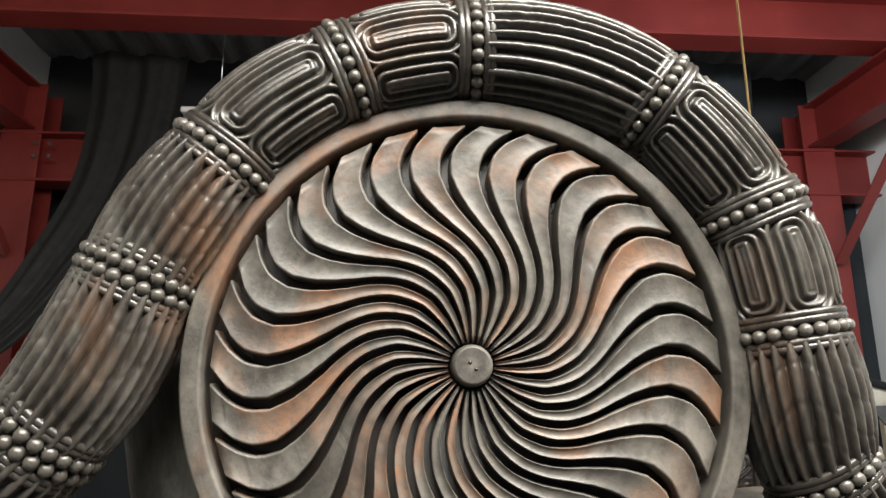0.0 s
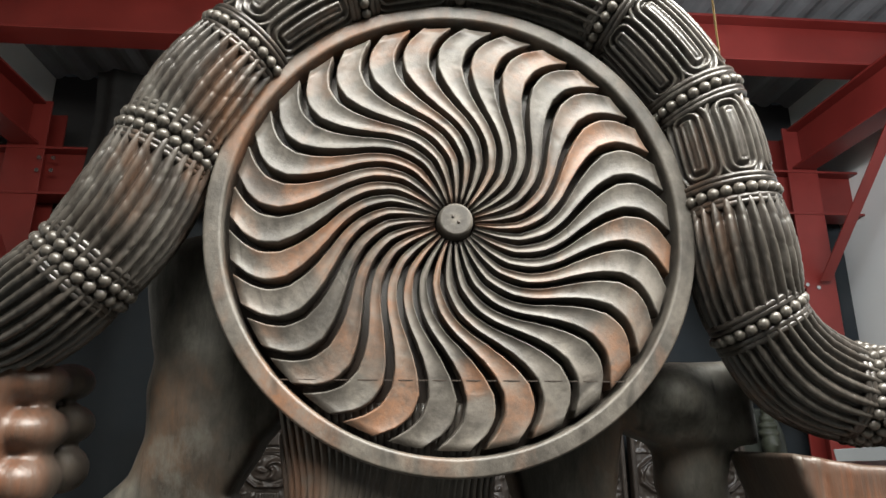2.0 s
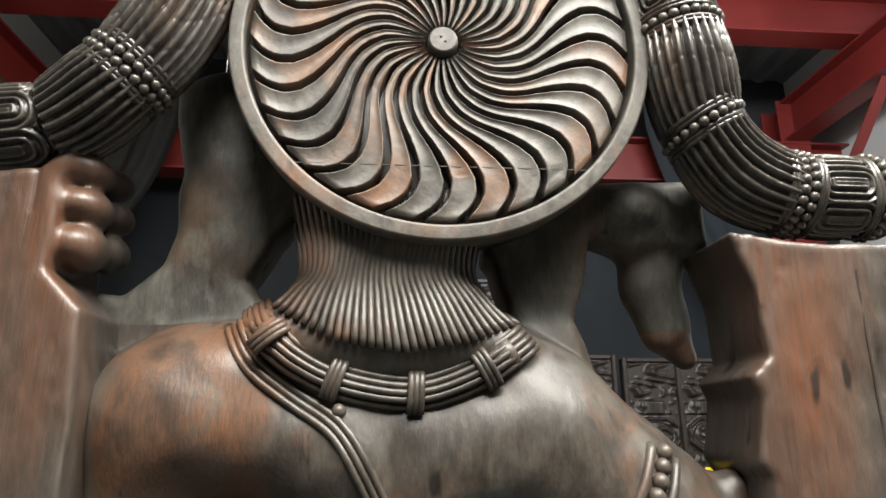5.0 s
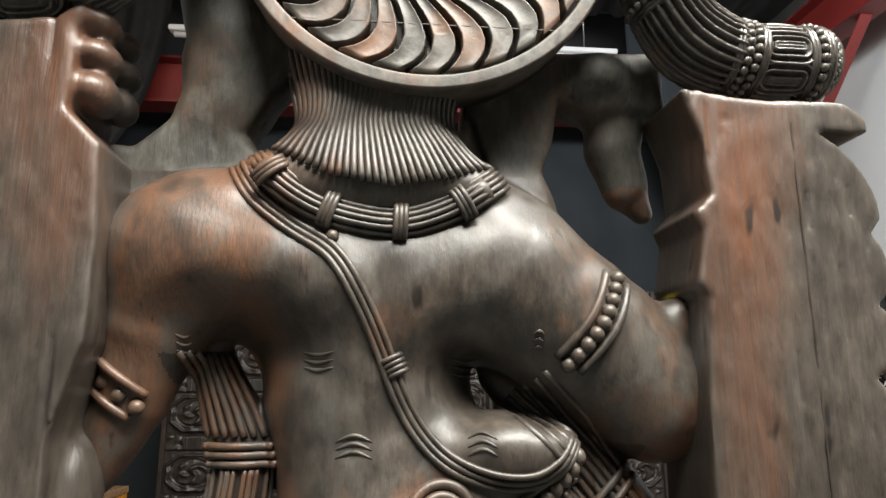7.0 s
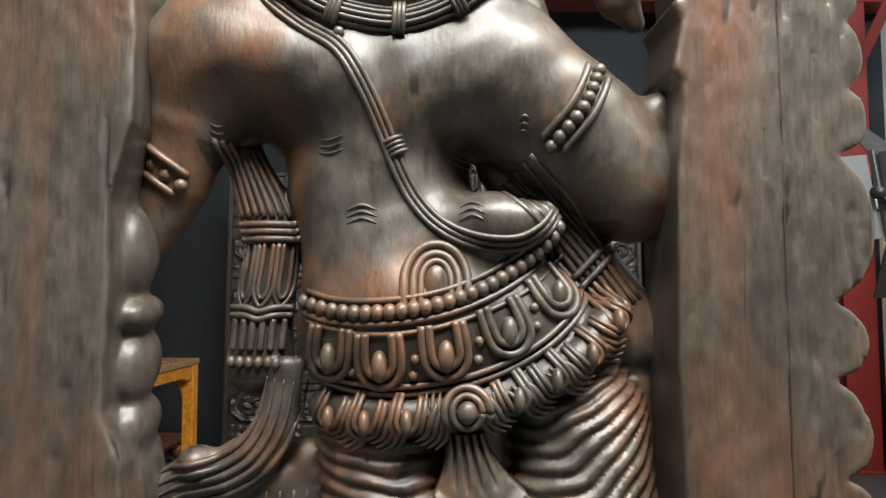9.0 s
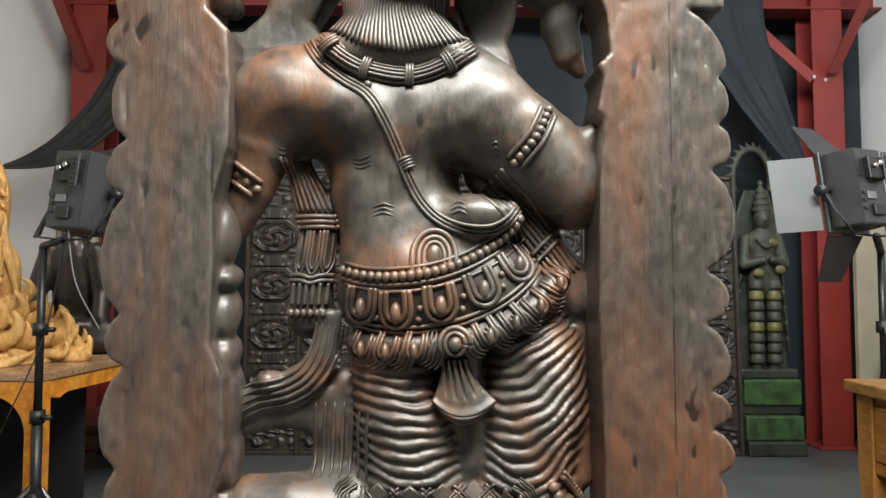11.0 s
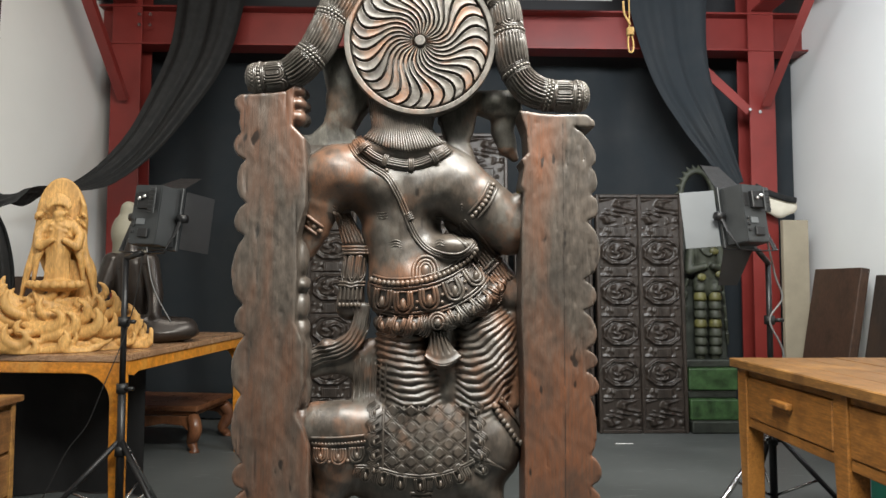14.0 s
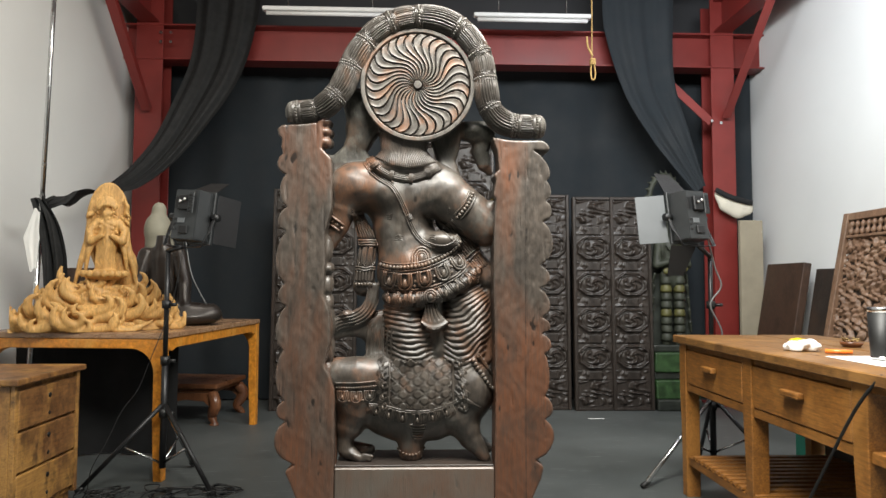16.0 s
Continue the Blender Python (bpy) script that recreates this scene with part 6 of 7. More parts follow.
    tagged(part_from("boxwood_statue", v, f, GOLD_WOOD), "pale boxwood carved figure with halo on swirling waves", "statue")


gold_statue()


def seated_statue():
    ox, oy, z0 = -1.335, 2.5, 0.752
    c = Clay((ox - 0.32, oy - 0.28, z0 - 0.01), (ox + 0.34, oy + 0.25, z0 + 0.56), 0.0085)
    c.add(c.ell((ox + 0.02, oy, z0 + 0.05), (0.29, 0.2, 0.07)), 0.01)
    c.add(c.chain([(ox - 0.2, oy - 0.05, z0 + 0.1), (ox + 0.02, oy - 0.15, z0 + 0.1), (ox + 0.26, oy - 0.04, z0 + 0.08)], [0.06, 0.055, 0.05]), 0.03)
    c.add(c.chain([(ox - 0.04, oy + 0.02, z0 + 0.1), (ox - 0.06, oy + 0.02, z0 + 0.4)], [0.11, 0.1], 0.8), 0.04)
    for sgn in (-1, 1):
        c.add(c.chain([(ox - 0.06 + sgn * 0.1, oy, z0 + 0.43), (ox - 0.05 + sgn * 0.145, oy - 0.05, z0 + 0.25), (ox + sgn * 0.12, oy - 0.12, z0 + 0.14)], [0.05, 0.042, 0.034]), 0.015)
    c.add(c.chain([(ox - 0.06, oy, z0 + 0.48), (ox - 0.06, oy, z0 + 0.54)], [0.045, 0.04]), 0.02)
    v, f = c.mesh()
    tagged(part_from("seated_statue", v, f, DARK_STONE), "dark polished bronze seated figure on the table", "statue")
    ox -= 0.118
    c = Clay((ox - 0.25, oy + 0.08, z0 - 0.01), (ox + 0.16, oy + 0.36, z0 + 0.82), 0.009)
    c.add(c.chain([(ox - 0.05, oy + 0.22, z0 + 0.02), (ox - 0.05, oy + 0.22, z0 + 0.5)], [0.08, 0.09]), 0.02)
    c.add(c.ell((ox - 0.055, oy + 0.2, z0 + 0.6), (0.085, 0.09, 0.12)), 0.02)
    c.add(c.ell((ox - 0.05, oy + 0.2, z0 + 0.73), (0.045, 0.045, 0.055)), 0.02)
    v, f = c.mesh()
    tagged(part_from("stone_bust", v, f, PALE_STONE), "pale weathered stone bust with topknot on the table", "statue")


seated_statue()
# one block stands in for a dark brown board and the shadow beside it
tagged(part("dark_box", box(-2.02, -1.84, 2.5, 2.68, 0.7505, 1.1, 0.004), BROWN_SLAB), "dark brown block for the board and shadow behind the boxwood figure", "box")


def stool():
    s = thing("low_stool", (-1.55, 3.4, 0), "low carved brown stool under the table", "stool")
    m = Matrix.Translation((-1.55, 3.42, 0)) @ Matrix.Rotation(radians(-8), 4, "Z")
    part("top", moved(box(-0.36, 0.36, -0.26, 0.26, 0.255, 0.29, 0.008, segments=2), m), STOOL_WOOD, s)
    part("waist", moved(box(-0.33, 0.33, -0.23, 0.23, 0.225, 0.2545, 0.006), m), STOOL_WOOD, s)
    for y in (-0.25, 0.225):
        arch = [(-0.3, 0.13), (-0.26, 0.165), (-0.12, 0.175), (0, 0.15), (0.12, 0.175), (0.26, 0.165), (0.3, 0.13), (0.33, 0.2245), (-0.33, 0.2245)]
        part("apron", moved(slab(arch, y, y + 0.025, 0.005, 2), m), STOOL_WOOD, s)
    for sx in (-1, 1):
        for sy in (-1, 1):
            h = Heap()
            h.add(sweep(curve([(sx * 0.31, sy * 0.22, 0.22), (sx * 0.345, sy * 0.245, 0.15), (sx * 0.31, sy * 0.215, 0.06), (sx * 0.335, sy * 0.235, 0.02), (sx * 0.335, sy * 0.235, 0.0)], 6), np.interp(np.linspace(0, 1, 25), (0, 0.35, 0.75, 0.9, 1), (0.04, 0.042, 0.022, 0.034, 0.03)), 10))
            h.v = [np.array([tuple(m @ Vector(q)) for q in a]) for a in h.v]
            h.part("leg", STOOL_WOOD, s)


stool()


# ---- chest of drawers and desk ----
def chest():
    c = thing("drawer_chest", (-1.62, 1.28, 0), "worn wooden chest of drawers with keyholes", "chest")
    x0, x1, y0, y1, top = -1.86, -1.385, 1.02, 1.515, 0.6
    part("top", box(x0 - 0.015, x1 + 0.02, y0 - 0.02, y1 + 0.02, top, top + 0.026, 0.006, segments=2), CHEST_WOOD, c)
    part("carcass", box(x0, x1 - 0.02, y0, y1, 0.05, top - 0.0005, 0.004), CHEST_WOOD, c)
    part("plinth", box(x0 + 0.01, x1 - 0.03, y0 + 0.01, y1 - 0.01, 0, 0.0495, 0.003), CHEST_WOOD, c)
    for y in (y0, y1 - 0.025):
        part("stile", box(x1 - 0.0195, x1, y, y + 0.025, 0.05, top - 0.001, 0.002), CHEST_WOOD, c)
    n = 3
    zs = np.linspace(0.075, top - 0.02, n + 1)
    for a, b in zip(zs, zs[1:]):
        d = part("drawer", box(x1 - 0.019, x1 - 0.001, y0 + 0.028, y1 - 0.028, a + 0.006, b - 0.006, 0.004), CHEST_WOOD, c)
        for dz, rr in ((0.03, 0.011), (-0.045, 0.008)):
            h = Heap()
            zc = (a + b) / 2 + dz
            yc = (y0 + y1) / 2
            h.add(sweep([(x1 - 0.002, yc, zc), (x1 + 0.001, yc, zc)], rr, 14, up=(0, 0, 1)))
            h.part("pull_hole", RUBBER, d, "dark round pull hole")
    return c


chest()


def desk():
    d = thing("teak_desk", (1.8, 0.75, 0), "teak writing desk with two drawers and slatted shelf", "desk")
    x0, x1, y0, y1, top = 1.48, 2.16, -0.22, 1.56, 0.76
    n = 5
    w = (x1 - x0 + 0.04) / n
    for k in range(n):
        part("top_board", box(x0 - 0.02 + k * w + 0.0006, x0 - 0.02 + (k + 1) * w - 0.0006, y0 - 0.02, y1 + 0.025, top - 0.036, top - 0.0007 * (k % 3), 0.004), DESK_TOP, d)
    for y in (y0 + 0.003, 0.2, 0.86, y1 - 0.075):
        for x in (x0, x1 - 0.07):
            if x == x0 or y in (y0 + 0.003, y1 - 0.075):
                foot = [(0, 0), (0.05, 0), (0.055, 0.3), (0.07, 0.5), (0.07, top - 0.037), (0, top - 0.037)]
                part("leg", moved(slab(foot, 0, 0.068, 0.004, 2), Matrix.Translation((x + 0.068, y, 0)) @ Matrix.Rotation(math.pi / 2, 4, "Z")), DESK_WOOD, d)
    for a, b in ((0.272, 0.857), (0.933, y1 - 0.078), (y0 + 0.078, 0.197)):
        part("lower_rail", box(x0 + 0.006, x0 + 0.05, a, b, 0.5, 0.535, 0.003), DESK_WOOD, d)
        part("upper_rail", box(x0 + 0.01, x0 + 0.05, a, b, top - 0.062, top - 0.0365, 0.003), DESK_WOOD, d, "shadowed rail")
        if b - a > 0.4:
            dr = part("drawer", box(x0 + 0.002, x0 + 0.03, a + 0.004, b - 0.004, 0.538, top - 0.065, 0.004), DESK_WOOD, d)
            yc, zc = (a + b) / 2, 0.635
            hd = box(x0 - 0.026, x0 + 0.0015, yc - 0.055, yc + 0.055, zc - 0.012, zc + 0.012, 0.006, segments=2)
            part("handle", hd, DESK_WOOD, dr, "wooden bar handle")
    part("end_apron", box(x0 + 0.072, x1 - 0.072, y1 - 0.04, y1 - 0.015, 0.55, top - 0.037, 0.003), DESK_WOOD, d)
    part("back_apron", box(x1 - 0.04, x1 - 0.015, y0 + 0.08, y1 - 0.08, 0.55, top - 0.037, 0.003), DESK_WOOD, d)
    # panel added behind the desk; its dark colour supplies the shade underneath
    part("back_panel", box(x1 - 0.014, x1 - 0.004, y0 + 0.08, y1 - 0.09, 0.2, 0.549, 0.002), RECESS, d, "dark panel added for the blackness under the desk")
    for x in (x0 + 0.01, x1 - 0.05):
        part("shelf_bearer", box(x, x + 0.035, 0.27, y1 - 0.077, 0.15, 0.19, 0.003), DESK_WOOD, d)
    y = 0.3
    first = None
    while y < y1 - 0.11:
        if first is None:
            first = part("slat", box(x0 + 0.006, x1 - 0.01, y, y + 0.034, 0.191, 0.207, 0.003), DESK_WOOD, d)
            start = y
        else:
            again(first, Matrix.Translation((0, y - start, 0)), d)
        y += 0.055
    return d


desk()


def desk_things():
    top = 0.761
    p = (1.752, 1.0)
    h = Heap()
    h.add(sweep([(p[0], p[1], top), (p[0], p[1], top + 0.022), (p[0], p[1], top + 0.027)], [0.032, 0.032, 0.026], 28))
    h.add(sweep([(p[0], p[1], top + 0.027), (p[0], p[1], top + 0.031)], [0.013, 0.01], 16))
    tagged(h.part("yellow_lid", YELLOW_PLASTIC), "bright yellow round plastic lid on the desk", "lid")
    c = Clay((1.5, 0.68, top - 0.005), (1.78, 0.93, top + 0.07), 0.006)
    rnd = random.Random(4)
    for k in range(14):
        c.add(c.ell((1.64 + rnd.uniform(-0.05, 0.05), 0.79 + rnd.uniform(-0.03, 0.03), top + rnd.uniform(0.006, 0.03)), (rnd.uniform(0.012, 0.026), rnd.uniform(0.012, 0.026), rnd.uniform(0.01, 0.026))), 0.006)
    v, f = c.mesh()
    v[:, 2] = np.maximum(v[:, 2], top)
    tagged(part_from("tissue", v, f, TISSUE), "crumpled white tissue lying on the desk", "tissue")
    h = Heap()
    h.add(sweep([(1.67, 0.69, top + 0.008), (1.745, 0.65, top + 0.008)], 0.008, 8, up=(0, 0, 1)))
    tagged(h.part("orange_pen", ORANGE_PLASTIC), "orange marker pen lying on the desk", "pen")
    tagged(part("paper_sheet", box(1.6, 1.8, 0.3, 0.58, top, top + 0.002, 0), TISSUE), "white sheet of paper on the desk", "paper")
    t = thing("travel_tumbler", (1.72, 0.46, top + 0.003), "black insulated tumbler with steel rim on paper", "tumbler")
    x, y, z = 1.72, 0.46, top + 0.003
    h = Heap()
    h.add(sweep([(x, y, z), (x, y, z + 0.01), (x, y, z + 0.155)], [0.034, 0.036, 0.043], 32))
    h.part("cup", RUBBER, t)
    h = Heap()
    h.add(sweep([(x, y, z + 0.002), (x, y, z + 0.012)], 0.0366, 32))
    h.part("base_ring", SILVER, t, "bright steel base ring")
    h = Heap()
    h.add(sweep([(x, y, z + 0.1555), (x, y, z + 0.168), (x, y, z + 0.172)], [0.0435, 0.044, 0.041], 32))
    h.part("rim", SILVER, t, "bright steel rim")
    d = thing("tool_dish", (1.93, 0.93, top), "small wooden dish of brass fittings on the desk", "dish")
    h = Heap()
    h.add(sweep([(1.93, 0.93, top), (1.93, 0.93, top + 0.012), (1.93, 0.93, top + 0.02)], [0.03, 0.04, 0.043], 24))
    h.part("dish", STOOL_WOOD, d)
    for k in range(4):
        h = Heap()
        a = k * 1.4
        h.add(sweep(curve([(1.93 + 0.02 * math.cos(a), 0.93 + 0.02 * math.sin(a), top + 0.021), (1.93 + 0.03 * math.cos(a), 0.93 + 0.03 * math.sin(a), top + 0.028), (1.93 + 0.035 * math.cos(a + 0.9), 0.93 + 0.035 * math.sin(a + 0.9), top + 0.035)], 5), 0.0035, 8))
        h.part("fitting", BRASS, d, "small brass fitting")


desk_things()
crate = thing("plastic_crate", (2.35, 1.85, 0.0), "teal plastic crate on the floor behind the desk", "crate")
part("shell", box(2.25, 2.5, 1.7, 1.9, 0.0005, 0.3, 0.01, segments=2), CRATE_GREEN, crate)
part("lip", box(2.24, 2.51, 1.69, 1.91, 0.3005, 0.33, 0.006), CRATE_GREEN, crate)


# ---- boards leaning by the east wall ----
def leaning(name, y0, y1, x_low, x_top, hgt, thick, mat, label, category):
    ang = math.atan2(x_top - x_low, hgt)
    m = Matrix.Translation((x_low, 0, 0.004)) @ Matrix.Rotation(ang, 4, "Y")
    return tagged(part(name, box(0, thick, y0, y1, 0.015, hgt, 0.006, m, 2), mat), label, category)


leaning("brown_slab", 3.0, 3.5, 2.78, 2.99, 1.19, 0.06, BROWN_SLAB, "brown wooden slab leaning against the white wall", "slab")
leaning("dark_slab", 2.55, 2.97, 2.86, 3.06, 1.14, 0.05, RECESS, "dark wooden slab leaning against the white wall", "slab")
tagged(part("beige_board", box(2.83, 3.02, 3.62, 3.66, 0.002, 1.54, 0.004), BEIGE), "beige board standing upright beside the column", "board")


def fretwork():
    p = thing("fretwork_panel", (2.8, 1.9, 0), "brown carved fretwork panel leaning against the wall", "carving")
    hgt, wide = 1.5, 0.95
    m = Matrix.Translation((2.75, 2.58, 0.004)) @ Matrix.Rotation(math.atan2(0.3, hgt), 4, "Y") @ Matrix.Rotation(-math.pi / 2, 4, "Z")
    fr = 0.05
    for a, b, c, d in ((0, fr, 0, hgt), (wide - fr, wide, 0, hgt)):
        part("stile", box(a, b, -0.035, 0, c, d, 0.004, m), FRETWORK, p)
    for z in (0, hgt - fr, hgt - 0.17):
        part("cross_rail", box(fr + 0.0005, wide - fr - 0.0005, -0.03, -0.003, z, z + (fr if z != hgt - 0.17 else 0.02), 0.004, m), FRETWORK, p)
    n, k = 170, 240
    zt = hgt - 0.17
    v, f, depth = [], [], []
    for j in range(k + 1):
        for i in range(n + 1):
            x, z = fr + (wide - 2 * fr) * i / n, fr + (zt - fr) * j / k
            q = noise.noise((x * 24, z * 20, 2.0)) + 0.55 * noise.noise((x * 52, z * 46, 7.0)) + 0.25 * math.sin(60 * x + 6 * math.sin(33 * z))
            depth.append(q)
            v.append(tuple(m @ Vector((x, -0.002 - 0.03 * max(-0.1, min(0.8, q + 0.2)), z))))
    for j in range(k):
        for i in range(n):
            a = j * (n + 1) + i
            if max(depth[a], depth[a + 1], depth[a + n + 2], depth[a + n + 1]) > -0.3:
                f.append((a, a + 1, a + n + 2, a + n + 1))
    part_from("carved_field", v, f, FRETWORK, p)
    # dark board added behind the piercing so the openings read as shade
    part("back_board", box(fr, wide - fr, 0.012, 0.02, 0.01, hgt - 0.01, 0.002, m), RECESS, p)
    cells = 16
    for i in range(cells):
        x = fr + (wide - 2 * fr) * (i + 0.5) / cells
        h = Heap()
        h.add(sweep([m @ Vector((x, -0.012, hgt - 0.148 + 0.096 * t)) for t in np.linspace(0, 1, 9)], [0.008, 0.014, 0.019, 0.014, 0.007, 0.014, 0.019, 0.014, 0.008], 8))
        h.part("baluster", FRETWORK, p)


fretwork()


# ---- photo lights on stands ----
def light_head(parent, m, doors):
    """A flat lamp head seen from behind: case, controls, side frame, yoke and flaps."""
    w, hgt, d = 0.172, 0.255, 0.085
    P = lambda name, bm, mat, par=None, label="": part(name, moved(bm, m), mat, par or parent, label)
    case = [(-w / 2 + 0.02, -d), (w / 2 - 0.02, -d), (w / 2, -0.01), (w / 2, 0.012), (-w / 2, 0.012), (-w / 2, -0.01)]
    bm = bmesh.new()
    face = bm.faces.new([bm.verts.new((x, y, -hgt / 2)) for x, y in case])
    out = bmesh.ops.extrude_face_region(bm, geom=[face])
    bmesh.ops.translate(bm, vec=(0, 0, hgt), verts=[g for g in out["geom"] if isinstance(g, bmesh.types.BMVert)])
    bmesh.ops.recalc_face_normals(bm, faces=bm.faces[:])
    bmesh.ops.bevel(bm, geom=bm.edges[:], offset=0.004, segments=2, affect="EDGES")
    body = P("lamp_case", bm, GREY_METAL)
    P("side_frame", box(-w / 2 - 0.012, w / 2 + 0.012, 0.0125, 0.03, -hgt / 2 - 0.012, hgt / 2 + 0.012, 0.003), GREY_METAL)
    P("diffuser", box(-w / 2, w / 2, 0.0305, 0.034, -hgt / 2, hgt / 2, 0.001), TISSUE)
    P("control_box", box(-0.03, 0.05, -d - 0.022, -d - 0.0005, 0.02, 0.095, 0.003), BLACK_METAL, body)
    P("battery_plate", box(0.03, 0.062, -d - 0.03, -d - 0.0225, 0.0, 0.11, 0.002), GREY_METAL, body)
    P("display", box(-0.035, 0.005, -d - 0.006, -d - 0.0005, -0.045, -0.02, 0.001), DOOR_GREY, body)
    for k in range(6):
        P("cooling_fin", box(0.034, 0.058, -d - 0.034, -d - 0.0305, 0.008 + 0.016 * k, 0.018 + 0.016 * k, 0.001), BLACK_METAL, body)
    for k in range(3):
        P("button", box(-0.055, -0.043, -d - 0.008, -d - 0.0005, -0.03 - 0.026 * k, -0.018 - 0.026 * k, 0.002), BLACK_METAL, body)
    P("rating_plate", box(-0.06, -0.04, -d - 0.003, -d - 0.0005, 0.03, 0.09, 0.0005), BLACK_METAL, body)
    P("power_socket", box(-0.02, 0.03, -d - 0.012, -d - 0.0005, -0.1, -0.06, 0.003), BLACK_METAL, body)
    for dx, dz in ((-0.012, 0.06), (0.012, 0.07)):
        h = Heap()
        h.add(sweep([m @ Vector((dx, -d - 0.022, dz)), m @ Vector((dx, -d - 0.036, dz))], 0.008, 14, up=(0, 0, 1)))
        h.part("dial", SILVER, body)
    for sx in (-1, 1):
        for k in range(9):
            h = Heap()
            z = (k - 4) * 0.024
            h.add(sweep([m @ Vector((sx * (w / 2 + 0.0121), 0.021, z)), m @ Vector((sx * (w / 2 + 0.0131), 0.021, z))], 0.0035, 8, up=(0, 0, 1)))
            h.part("vent_hole", BLACK_METAL, body)
    # yoke
    arc = [(-w / 2 - 0.03, -0.005, 0.0), (-w / 2 - 0.03, -0.03, -0.07), (-w / 2 - 0.02, -0.07, -0.16), (0, -0.07, -0.165), (w / 2 + 0.02, -0.07, -0.16), (w / 2 + 0.03, -0.03, -0.07), (w / 2 + 0.03, -0.005, 0.0)]
    h = Heap()
    h.add(sweep([m @ Vector(q) for q in arc], 0.011, 6, 0.35, up=(0, 0, 1)))
    h.part("yoke", BLACK_METAL, parent, smooth=False)
    for sx in (-1, 1):
        h = Heap()
        h.add(sweep([m @ Vector((sx * (w / 2 + 0.0135), 0.0, 0.0)), m @ Vector((sx * (w / 2 + 0.055), 0.0, 0.0))], 0.019, 16, up=(0, 0, 1)))
        h.part("clamp_knob", BLACK_METAL, parent)
    for side, ang, mat in doors:
        if side in "lr":
            s = -1 if side == "l" else 1
            mm = m @ Matrix.Translation((s * (w / 2 + 0.013), 0.034, 0)) @ Matrix.Rotation(radians(ang), 4, "Z")
            bm = box(0, 0.15, 0, 0.003, -hgt / 2, hgt / 2, 0.001)
        else:
            s = -1 if side == "b" else 1
            mm = m @ Matrix.Translation((0, 0.034, s * (hgt / 2 + 0.013))) @ Matrix.Rotation(radians(ang), 4, "X")
            bm = slab([(-w / 2, 0), (w / 2, 0), (w / 2 - 0.03, 0.17), (-w / 2 + 0.03, 0.17)], 0, 0.003, 0)
        part("barn_door", moved(bm, mm), mat, parent)
    return body


def tube_part(name, pts, r, mat, parent, ring=10, label=""):
    h = Heap()
    h.add(sweep(pts, r, ring, up=(0.01, 0.02, 1) if abs(pts[0][2] - pts[-1][2]) < 1e-6 else (0, 1, 0)))
    return h.part(name, mat, parent, label)


def light_stand(x, y, top, head_m, doors, feet, label, silver):
    s = thing("photo_light", (x, y, 0), label, "lamp", "photo lights on stands")
    tube_part("lower_pole", [(x, y, 0.09), (x, y, 0.62)], 0.0165, BLACK_METAL, s)
    tube_part("upper_pole", [(x, y, 0.62), (x, y, top)], 0.0125, BLACK_METAL, s)
    for z in (0.36, 0.62, 0.9):
        tube_part("collar", [(x, y, z - 0.02), (x, y, z + 0.02)], 0.023, RUBBER, s, 14)
        tube_part("wing_screw", [(x + 0.02, y - 0.01, z), (x + 0.055, y - 0.02, z)], 0.009, RUBBER, s, 8)
    for k, (fx, fy) in enumerate(feet):
        leg = tube_part("leg", [(x + 0.02 * (fx - x), y + 0.02 * (fy - y), 0.4), (fx, fy, 0.014)], 0.0115, SILVER if k in silver else BLACK_METAL, s)
        tube_part("rubber_foot", [(fx - 0.06 * (fx - x), fy - 0.06 * (fy - y), 0.03), (fx + 0.03 * (fx - x), fy + 0.03 * (fy - y), 0.012)], 0.0125, RUBBER, leg)
        tube_part("brace", [(x, y, 0.11), (x + 0.5 * (fx - x), y + 0.5 * (fy - y), 0.21)], 0.006, SILVER, s)
    tube_part("spigot", [(x, y, top), tuple(head_m @ Vector((0, -0.07, -0.165)))], 0.012, BLACK_METAL, s)
    light_head(s, head_m, doors)
    return s


headL = Matrix.Translation((-0.955, 1.76, 1.345)) @ Matrix.Rotation(radians(-16), 4, "Z") @ Matrix.Rotation(radians(-6), 4, "X") @ Matrix.Rotation(radians(3), 4, "Y")
headR = Matrix.Translation((1.605, 1.76, 1.36)) @ Matrix.Rotation(radians(22), 4, "Z") @ Matrix.Rotation(radians(-8), 4, "X")
light_stand(-1.072, 1.72, 1.17, headL, (("r", 72, BLACK_METAL), ("t", -60, RUBBER), ("l", 105, BLACK_METAL)), ((-0.77, 1.54), (-1.42, 1.6), (-1.03, 2.05)), "grey photo light with open flaps on a black stand", (2,))
light_stand(1.78, 1.86, 1.16, headR, (("l", 150, DOOR_GREY), ("t", -35, RUBBER), ("b", -150, BLACK_METAL), ("r", 60, BLACK_METAL)), ((1.32, 1.62), (2.08, 1.66), (1.85, 2.2)), "grey photo light with a pale flap on a black stand", (0,))


def cable(name, pts, r, mat, label):
    h = Heap()
    h.add(sweep(curve(pts, 8), r, 7, up=(0.3, 0.2, 1)))
    return tagged(h.part(name, mat), label, "cable")


